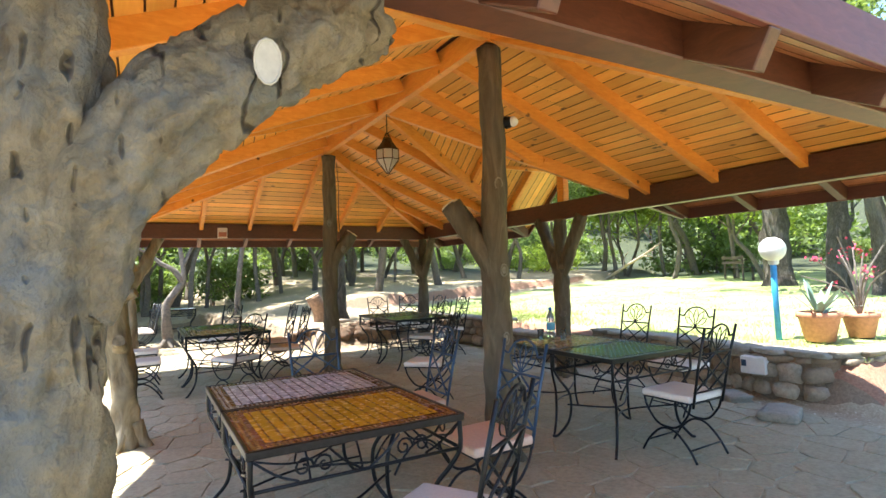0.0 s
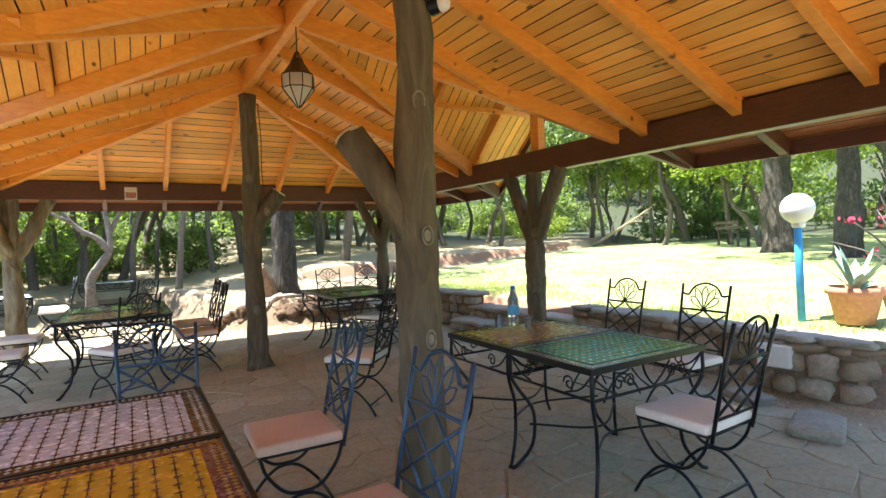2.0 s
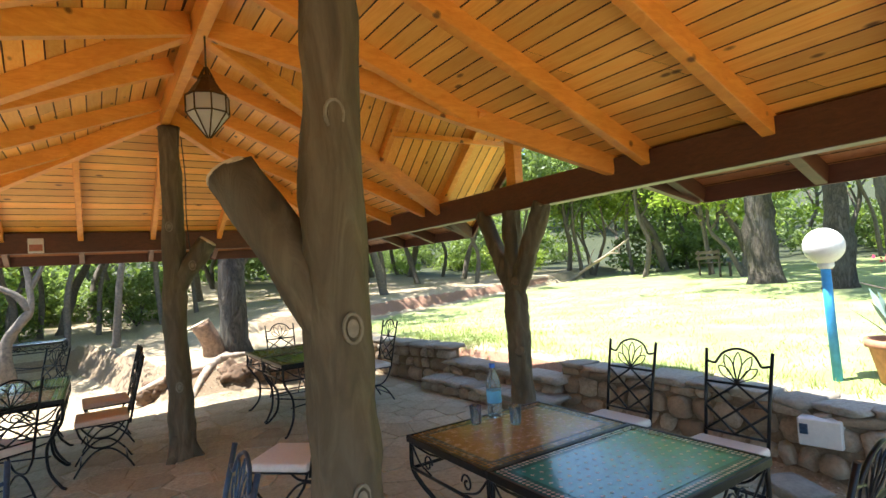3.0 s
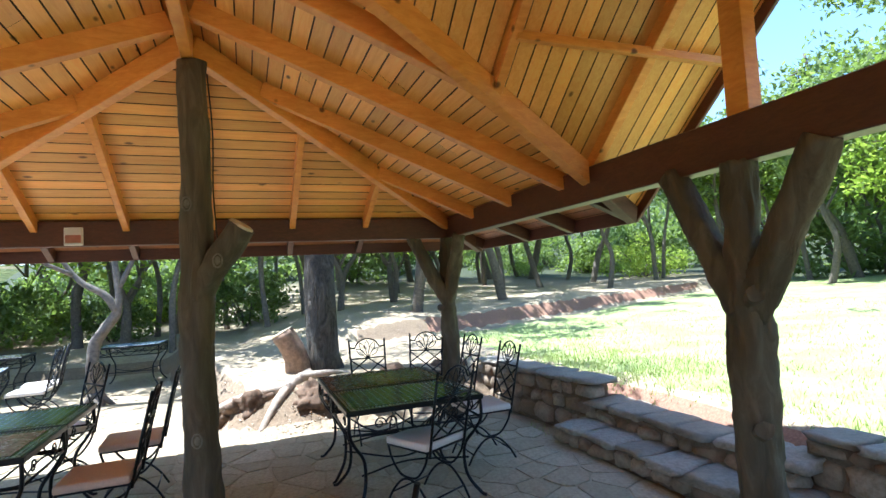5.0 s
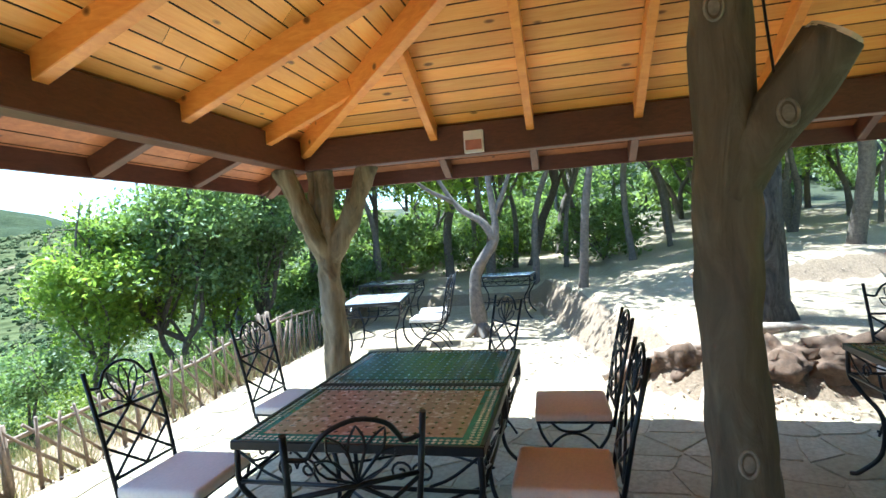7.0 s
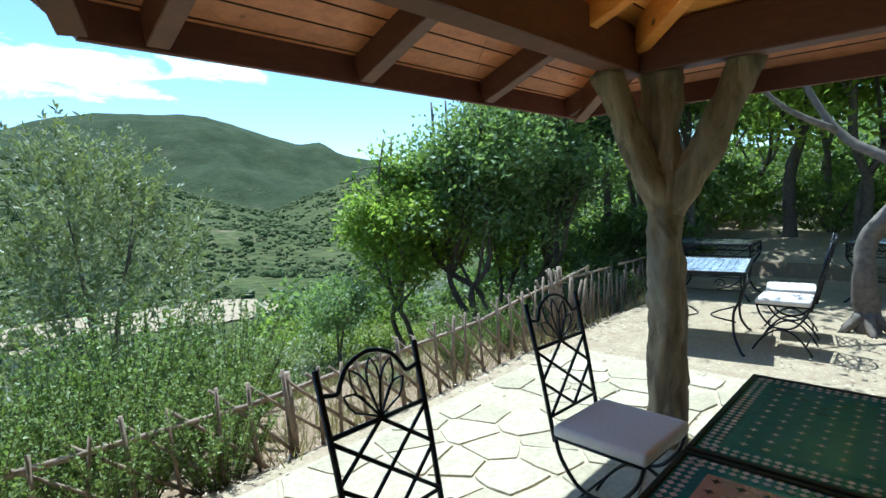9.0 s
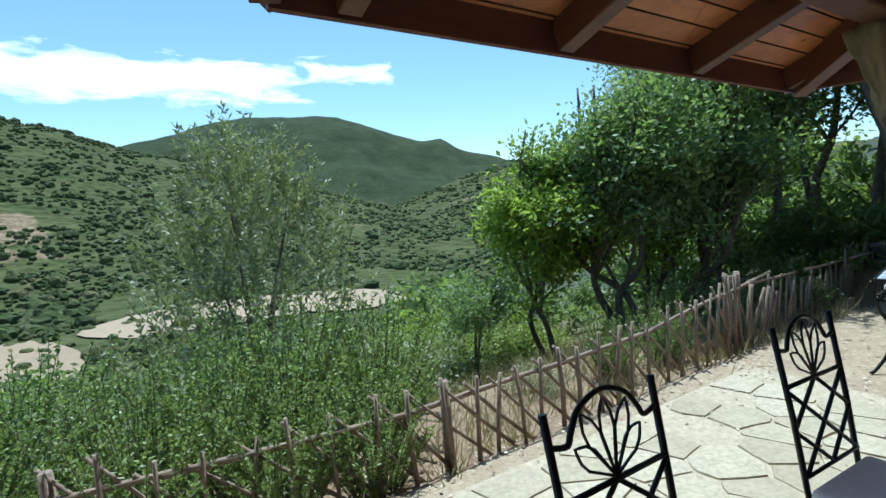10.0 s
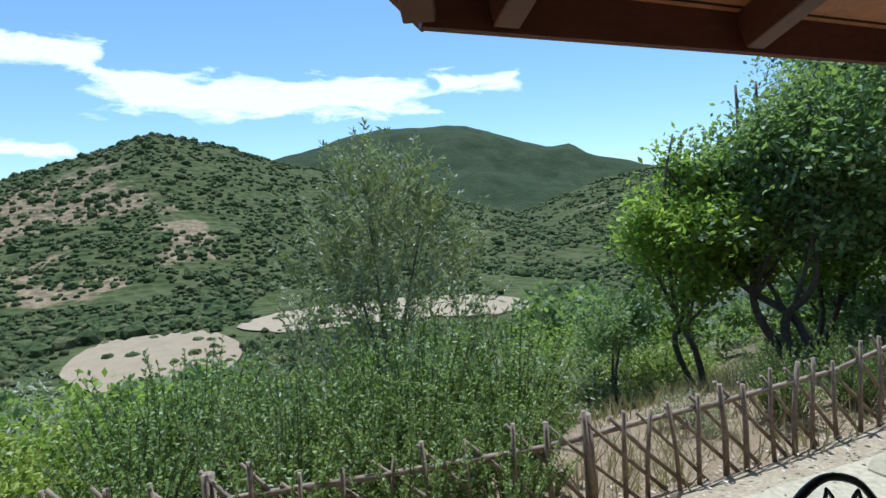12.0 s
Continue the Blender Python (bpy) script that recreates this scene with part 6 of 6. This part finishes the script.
def chair_kind(label, cushion, back_mat):
    """Wrought-iron chair facing +y: fan-topped lattice back, scissor legs and a padded seat."""
    t = thing("chair", label, "chair", (0, 0, -70), group="wrought-iron chairs")
    w, sd, sh = 0.20, 0.20, 0.45

    def bk(x, z):
        """A point on the reclined back."""
        k = max(0.0, (z - sh) / 0.55)
        return Vector((x * (0.92 + 0.08 * k), -sd - 0.01 - 0.13 * k, z))

    for s in (1, -1):
        part("back_post", tube(bmesh.new(), [bk(s * w, 0.40), bk(s * w, 0.70), bk(s * w, 1.0)], 0.0105, 7), back_mat, t)
    bm = bmesh.new()
    for s in (1, -1):
        for (x0, z0), (x1, z1) in (((0, 0.80), (w, 0.665)), ((-w, 0.79), (w, 0.51)), ((-w, 0.655), (0.0, 0.515))):
            tube(bm, [bk(s * x0, z0), bk(s * x1, z1)], 0.0075, 6)
    tube(bm, [bk(-w, 0.80), bk(w, 0.80)], 0.0085, 6)
    tube(bm, [bk(-w, 0.51), bk(w, 0.51)], 0.0075, 6)
    part("lattice", bm, back_mat, t)
    bm = bmesh.new()
    tube(bm, bez(bk(-w, 0.925), bk(-0.145, 0.915), bk(-0.125, 0.94), bk(-0.085, 0.985), bk(0, 1.01), bk(0.085, 0.985), bk(0.125, 0.94), bk(0.145, 0.915), bk(w, 0.925), n=4), 0.008, 6)
    for a in (-52, -27, 0, 27, 52):
        d = Vector((math.sin(radians(a)), math.cos(radians(a))))
        o = Vector((d.y, -d.x))
        ln = 0.185 if abs(a) < 40 else 0.155
        loop = [Vector((0, 0.805))] + [Vector((0, 0.805)) + d * ln * u + o * 0.026 * math.sin(math.pi * u ** 1.6) for u in (0.35, 0.6, 0.8, 0.93)] + [Vector((0, 0.805)) + d * ln] + \
               [Vector((0, 0.805)) + d * ln * u - o * 0.026 * math.sin(math.pi * u ** 1.6) for u in (0.93, 0.8, 0.6, 0.35)] + [Vector((0, 0.805))]
        tube(bm, [bk(q.x, q.y) for q in loop], 0.0042, 5)
    part("fan_crest", bm, back_mat, t)
    bm = bmesh.new()
    ring = [(-w, -sd, sh - 0.02), (w, -sd, sh - 0.02), (w, sd, sh - 0.02), (-w, sd, sh - 0.02)]
    for a, b in zip(ring, ring[1:] + ring[:1]):
        tube(bm, [a, b], 0.009, 6)
    part("seat_frame", bm, M_IRON, t)
    for s in (1, -1):
        x = s * w * 0.98
        part("leg", tube(bmesh.new(), bez((x, sd, sh - 0.02), (x, sd - 0.03, 0.34), (x, 0.09, 0.245), (x, 0, 0.225), (x, -0.09, 0.245), (x, -sd + 0.03, 0.34), (x, -sd, sh - 0.02), n=4), 0.009, 6), M_IRON, t, "bowed upper leg")
        part("leg", tube(bmesh.new(), bez((x, sd + 0.03, 0.004), (x, sd - 0.03, 0.10), (x, 0.08, 0.19), (x, 0, 0.215), (x, -0.08, 0.19), (x, -sd + 0.03, 0.10), (x, -sd - 0.03, 0.004), n=4), 0.009, 6), M_IRON, t, "arched foot leg")
    for y in (sd - 0.02, -sd + 0.02):
        part("stretcher", tube(bmesh.new(), [(-w * 0.98, y, 0.088), (w * 0.98, y, 0.088)], 0.007, 6), M_IRON, t)
    bm = box(bmesh.new(), (0.42, 0.42, 0.055), Matrix.Translation((0, 0.005, sh + 0.008)))
    bmesh.ops.bevel(bm, geom=list(bm.edges), offset=0.022, segments=3, affect='EDGES', profile=0.6)
    for v in bm.verts:
        if v.co.z > sh:
            v.co.z += 0.014 * (1 - (v.co.x / 0.21) ** 2) * (1 - (v.co.y / 0.21) ** 2)
    part("seat_cushion", bm, cushion, t, "", True)
    return t


C_CREAM = chair_kind("black wrought-iron chair with fan-topped lattice back and cream seat pad", M_CUSHION, M_IRON)
C_TAN = chair_kind("black wrought-iron chair with fan-topped lattice back and tan seat pad", M_CUSHION_TAN, M_IRON)
C_BLUE = chair_kind("wrought-iron chair with blue lattice back and tan seat pad", M_CUSHION_TAN, M_BLUE_IRON)

for kind, x, y in (
        (("yellow star-tiled mosaic table with a plum border on scrolled iron legs", G_YELLOW, G_PLUM, G_PLUM, G_OCHRE, 0.0165, True), 1.305, 2.935),
        (("white star-tiled mosaic table with a black border on scrolled iron legs", G_WHITE, G_BLACK, G_BLACK, G_PALE, 0.0165, True), 1.305, 3.72),
        (("green star-tiled mosaic table with a pale border on scrolled iron legs", G_GREEN, G_PALE, G_DEEP, G_PALE), 3.99, 3.50),
        (("ochre-brown mosaic table with a dark border holding bottle and glasses", G_OCHRE, G_RUST, G_GREY, G_OCHRE), 3.99, 4.19),
        (("rust-brown star-tiled mosaic table with a green border", G_RUST, G_BLACK, G_DEEP, G_PALE), 1.40, 7.905),
        (("deep green star-tiled mosaic table with a pale border", G_DEEP, G_PALE, G_DEEP, G_PALE), 1.40, 8.69),
        (("dark green star-tiled mosaic table near the earth bank", G_DEEP, G_PALE, G_DEEP, G_PALE), 4.24, 7.91),
        (("grey-brown mosaic table near the earth bank", G_GREY, G_OCHRE, G_GREY, G_RUST), 4.24, 8.70)):
    tb = place(table_kind(*kind), x, y)
    if x > 3.9 and y < 5:
        tb.scale = (0.93, 0.90, 1)
terrace = [(-0.26, 12.3, 100, "blue and white mosaic table on the sunny terrace"), (1.12, 15.2, -4, "blue-topped iron table under the trees"), (-0.85, 14.7, 3, "dark stone-topped table under the trees")]
blue_table = table_kind("blue and white mosaic table on the sunny terrace", G_BLUE, G_BLACK, G_BLUE, G_PALE)
grey_table = table_kind("dark stone-topped table under the trees", G_GREY, G_BLACK, G_BLACK, G_GREY)
for i, (x, y, a, lab) in enumerate(terrace):
    place(grey_table if i == 2 else blue_table, x, y, a, ground_z(x, y) - 0.01, lab)

# seat centre, then the bearing that the chair faces
for kind, x, y, face, lab in (
        (C_BLUE, 2.20, 2.95, 182, ""), (C_BLUE, 2.24, 4.02, 178, ""), (C_CREAM, 1.50, 2.22, 122, ""),
        (C_CREAM, 4.10, 3.00, 92, ""), (C_CREAM, 5.12, 3.78, 180, ""), (C_CREAM, 5.16, 4.58, 180, ""), (C_CREAM, 3.20, 5.54, 135, ""),
        (C_BLUE, 1.66, 4.30, 270, ""),
        (C_CREAM, 1.45, 7.36, 122, ""), (C_TAN, 2.18, 7.98, 180, ""), (C_TAN, 2.22, 8.86, 182, ""), (C_CREAM, 0.42, 7.82, 0, ""), (C_CREAM, 0.42, 8.90, -3, ""), (C_CREAM, 1.50, 9.60, 216, ""),
        (C_CREAM, 4.33, 7.66, 118, ""), (C_CREAM, 5.10, 8.36, 180, ""), (C_CREAM, 5.08, 9.16, 184, ""), (C_CREAM, 4.35, 9.42, 268, ""), (C_CREAM, 4.95, 9.62, 240, "")
        ):
    place(kind, x, y, face - 90, label=lab)
for x, y, face in ((0.42, 12.35, 182), (0.36, 12.95, 190)):
    place(C_CREAM, x, y, face - 90, ground_z(x, y) - 0.012, "black wrought-iron chair with white seat pad on the terrace")

# ---- lantern under the ridge ----
M_BRASS = simple("dark_brass", (0.10, 0.06, 0.025), 0.45, 0.7, 40.0, 0.3, 0.2)
gm = Mat("frosted_lantern_glass", 0.35)
gm.color((0.75, 0.72, 0.64))
gm.b.inputs["Transmission Weight"].default_value = 0.55
M_LGLASS = gm.m
lantern = thing("lantern", "brass and frosted glass star lantern hanging from the ridge beam", "lantern", (2.79, 5.58, 2.56))


def hexring(r, z, n=8):
    return [Vector((r * math.cos(2 * math.pi * k / n), r * math.sin(2 * math.pi * k / n), z)) for k in range(n)]


levels = ((0.012, 0.0), (0.13, 0.15), (0.13, 0.26), (0.06, 0.31), (0.05, 0.37), (0.012, 0.45))
bm, bg = bmesh.new(), bmesh.new()
for (r0, z0), (r1, z1) in zip(levels, levels[1:]):
    a, b = hexring(r0, z0), hexring(r1, z1)
    for k in range(8):
        tube(bm, [a[k], b[k]], 0.005, 5)
        tube(bm, [b[k], b[(k + 1) % 8]], 0.005, 5)
        if z1 < 0.30:
            vs = [bg.verts.new(p * 0.97 + Vector((0, 0, 0.002))) for p in (a[k], a[(k + 1) % 8], b[(k + 1) % 8], b[k])]
            bg.faces.new(vs)
tube(bm, [(0, 0, 0.44), (0, 0, TOP - 0.22 - 2.56)], 0.006, 6)
part("cage", bm, M_BRASS, lantern)
part("glass", bg, M_LGLASS, lantern)
bm = bmesh.new()
a, b = hexring(0.118, 0.27), hexring(0.03, 0.40)
for k in range(8):
    bm.faces.new([bm.verts.new(p) for p in (a[k], a[(k + 1) % 8], b[(k + 1) % 8], b[k])])
part("cap", bm, M_BRASS, lantern)

# ---- small fittings ----
M_WHITE = simple("white_plastic", (0.72, 0.70, 0.66), 0.5, 0, 30.0, 0.08, 0.05)
M_SIGN = simple("printed_box_band", (0.42, 0.17, 0.12), 0.6)
junction = thing("wall_box", "small white and red printed box fixed to the end beam", "box", (1.60, YF - 0.022, 2.22))
part("body", box(bmesh.new(), (0.15, 0.04, 0.17), Matrix(), 0, 0.005), M_WHITE, junction)
part("printed_band", box(bmesh.new(), (0.125, 0.006, 0.075), Matrix.Translation((0, -0.021, -0.025))), M_SIGN, junction, "faded red printed band")
spot = thing("post_lamp", "small round bulkhead lamp fixed to the ridge post", "lamp", (2.90, 3.52, 2.60))
bm = bmesh.new()
bmesh.ops.create_cone(bm, cap_ends=True, segments=16, radius1=0.04, radius2=0.05, depth=0.05, matrix=look((0, 0, 0), (0.6, -1, 0)))
part("housing", bm, M_IRON, spot)
bm = bmesh.new()
bmesh.ops.create_uvsphere(bm, u_segments=14, v_segments=8, radius=0.04, matrix=Matrix.Translation((0.018, -0.03, 0)))
part("globe", bm, M_WHITE, spot, "pale glass globe", True)
cable = thing("cable", "thin dark cable running down the ridge post", "cable", (2.80, 7.72, 0))
part("wire", tube(bmesh.new(), bez((0.10, -0.07, 3.1), (0.125, -0.06, 2.7), (0.12, -0.06, 2.3), (0.14, -0.08, 1.95), n=5), 0.005, 5), M_IRON, cable)

# bottle and glasses on the ochre table
cg = Mat("clear_plastic", 0.08)
cg.color((0.75, 0.88, 0.95))
cg.b.inputs["Transmission Weight"].default_value = 0.9
cg.b.inputs["IOR"].default_value = 1.2
M_CLEAR = cg.m


def lathe(bm, profile, seg=18):
    rings = [[bm.verts.new((r * math.cos(2 * math.pi * k / seg), r * math.sin(2 * math.pi * k / seg), z)) for k in range(seg)] for r, z in profile]
    for a, b in zip(rings, rings[1:]):
        for k in range(seg):
            f = bm.faces.new((a[k], a[(k + 1) % seg], b[(k + 1) % seg], b[k]))
            f.smooth = True
    bm.faces.new(rings[0][::-1])
    bm.faces.new(rings[-1])
    return bm


bottle = thing("bottle", "clear blue plastic water bottle with a blue cap", "bottle", (4.06, 4.46, TH + 0.008))
part("body", lathe(bmesh.new(), [(0.038, 0), (0.042, 0.01), (0.042, 0.05), (0.039, 0.06), (0.042, 0.07), (0.042, 0.19), (0.036, 0.22), (0.018, 0.265), (0.014, 0.285)]), M_CLEAR, bottle)
part("cap", lathe(bmesh.new(), [(0.016, 0.282), (0.017, 0.285), (0.017, 0.305), (0.014, 0.308)]), simple("blue_cap", (0.03, 0.12, 0.5), 0.4), bottle)
part("paper_label", lathe(bmesh.new(), [(0.0425, 0.085), (0.043, 0.09), (0.043, 0.15), (0.0425, 0.155)]), simple("blue_label", (0.12, 0.38, 0.62), 0.5), bottle, "blue printed label band")
glass = thing("glass", "clear drinking glass on the ochre table", "glass", (4.05, 4.27, TH + 0.008), group="glasses")
part("tumbler", lathe(bmesh.new(), [(0.026, 0), (0.028, 0.004), (0.034, 0.10), (0.032, 0.10), (0.026, 0.008), (0.002, 0.007)]), M_CLEAR, glass)
copy_thing(glass, pose(3.90, 4.43, TH + 0.008))

# garden lamp, pots, box on the wall
def pot_mat():
    return simple("terracotta", (0.50, 0.23, 0.13), 0.8, 0, 25.0, 0.25, 0.3)


M_POT = pot_mat()
zl = ground_z(7.22, 3.93)
glob = thing("garden_lamp", "white globe garden lamp on a blue painted pole", "lamp", (7.22, 3.93, zl))
part("pole", tube(bmesh.new(), [(0.03, 0, -0.05), (0.0, 0, 0.5), (-0.01, 0, 1.62 - zl - 0.14)], 0.036, 12), simple("bright_blue_paint", (0.05, 0.30, 0.55), 0.45), glob)
bm = bmesh.new()
bmesh.ops.create_uvsphere(bm, u_segments=24, v_segments=16, radius=0.15, matrix=Matrix.Translation((-0.01, 0, 1.62 - zl)))
part("globe", bm, M_WHITE, glob, "white opal globe", True)
part("collar", lathe(bmesh.new(), [(0.045, 1.62 - zl - 0.19), (0.06, 1.62 - zl - 0.17), (0.06, 1.62 - zl - 0.135), (0.04, 1.62 - zl - 0.13)]), M_WHITE, glob)


def potted(x, y, label, seed, red=False, s=1.0):
    z = ground_z(x, y)
    t = thing("potted_plant", label, "potted plant", (x, y, z))
    part("pot", lathe(bmesh.new(), [(0.15 * s, 0), (0.21 * s, 0.27 * s), (0.235 * s, 0.28 * s), (0.235 * s, 0.34 * s), (0.20 * s, 0.34 * s), (0.19 * s, 0.30 * s)]), M_POT, t)
    r3 = random.Random(seed)
    if not red:
        for k in range(15):
            a, e = k * 2.4, r3.uniform(0.45, 1.3)
            ln = r3.uniform(0.35, 0.6)
            d = Vector((math.cos(a) * math.cos(e), math.sin(a) * math.cos(e), math.sin(e)))
            side = Vector((-math.sin(a), math.cos(a), 0))
            bm = bmesh.new()
            rows = []
            for i in range(6):
                u = i / 5
                p = Vector((0, 0, 0.30 * s)) + d * ln * u + Vector((0, 0, -0.12 * u * u * (1.3 - e)))
                w = 0.045 * (1 - u) ** 0.6 * (0.6 + u) + 0.001
                rows.append([bm.verts.new(p - side * w), bm.verts.new(p - Vector((0, 0, 0.012 * (1 - u)))), bm.verts.new(p + side * w)])
            for a2, b2 in zip(rows, rows[1:]):
                bm.faces.new((a2[0], a2[1], b2[1], b2[0]))
                bm.faces.new((a2[1], a2[2], b2[2], b2[1]))
            part("leaf", bm, M_AGAVE, t, "", True)
    else:
        bm = bmesh.new()
        tips = []
        for k in range(16):
            a, e = r3.uniform(0, 6.28), r3.uniform(0.6, 1.4)
            ln = r3.uniform(0.5, 1.0)
            tip = Vector((math.cos(a) * math.cos(e) * ln, math.sin(a) * math.cos(e) * ln, 0.3 * s + math.sin(e) * ln))
            tube(bm, bez((0, 0, 0.3 * s), (tip.x * 0.35, tip.y * 0.35, 0.3 * s + tip.z * 0.45), tip, n=3), [0.014, 0.013, 0.012, 0.011, 0.01, 0.009, 0.007], 5)
            tips.append(tip)
        tagged(part("thorny_stem", bm, M_TRUNK_PALE, t), kind="stuff")
        v, f = leaves(r3, tips[:9], 10, 0.09, 0.05, 0.7)
        tagged(mesh_part("flower", v, f, simple("crimson_petals", (0.45, 0.03, 0.08), 0.6), t, "crimson flowers"), kind="stuff")
    return t


M_AGAVE = simple("agave_leaf", (0.22, 0.31, 0.24), 0.55, 0, 15.0, 0.25, 0.1)
potted(7.35, 3.52, "grey-green agave in a terracotta pot on the wall top", 1)
potted(7.95, 3.35, "thorny crown-of-thorns with red flowers in a terracotta pot", 2, True, 0.85)
meter = thing("junction_box", "white weatherproof junction box set in the stone wall", "box", (6.34, 3.72, 0.33), 8)
part("body", box(bmesh.new(), (0.12, 0.26, 0.19), Matrix(), 0, 0.008), M_WHITE, meter)
part("switch_plate", box(bmesh.new(), (0.01, 0.05, 0.07), Matrix.Translation((-0.062, 0.09, 0.02)), 0, 0.002), M_BLUE_IRON, meter, "small blue plate")

# ---- beyond the lawn ----
zb = ground_z(20.0, 18.4)
bough = thing("fallen_branch", "bleached dead bough leaning out of the undergrowth", "branch", (20.0, 18.4, zb))
part("bough", log(bmesh.new(), [(0, 0.3, -0.05), (0.05, -0.8, 0.55), (-0.05, -1.9, 1.0), (0.1, -2.9, 1.6)], 0.085, 0.035, 91, 9, 6), M_ROOT, bough)
for p, q, r in (((0.05, -0.8, 0.55), (0.3, -0.9, 1.3), 0.035), ((-0.05, -1.9, 1.0), (-0.2, -2.6, 1.0), 0.03)):
    part("side_branch", log(bmesh.new(), [p, (Vector(p) + Vector(q)) / 2 + Vector((0, 0.05, 0.04)), q], r, r * 0.5, 95, 7, 4), M_ROOT, bough)
M_BENCH = simple("weathered_bench_timber", (0.10, 0.075, 0.055), 0.8, 0, 20.0, 0.3, 0.4)
bench = thing("bench", "dark weathered timber bench under the far oaks", "bench", (20.1, 12.1, ground_z(20.1, 12.1)), 60)
for k in range(3):
    part("seat_slat", box(bmesh.new(), (1.5, 0.12, 0.03), Matrix.Translation((0, -0.14 + 0.14 * k, 0.44)), 0, 0.004), M_BENCH, bench)
for z in (0.62, 0.80):
    part("back_slat", box(bmesh.new(), (1.5, 0.03, 0.11), Matrix.Translation((0, 0.25, z)), 0, 0.004), M_BENCH, bench)
for x in (-0.62, 0.62):
    part("leg", box(bmesh.new(), (0.07, 0.07, 0.48), Matrix.Translation((x, -0.15, 0.185)), 0, 0.004), M_BENCH, bench, "front leg")
    part("leg", box(bmesh.new(), (0.07, 0.05, 0.95), Matrix.Translation((x, 0.21, 0.42)), 0, 0.004), M_BENCH, bench, "back leg carrying the slats")
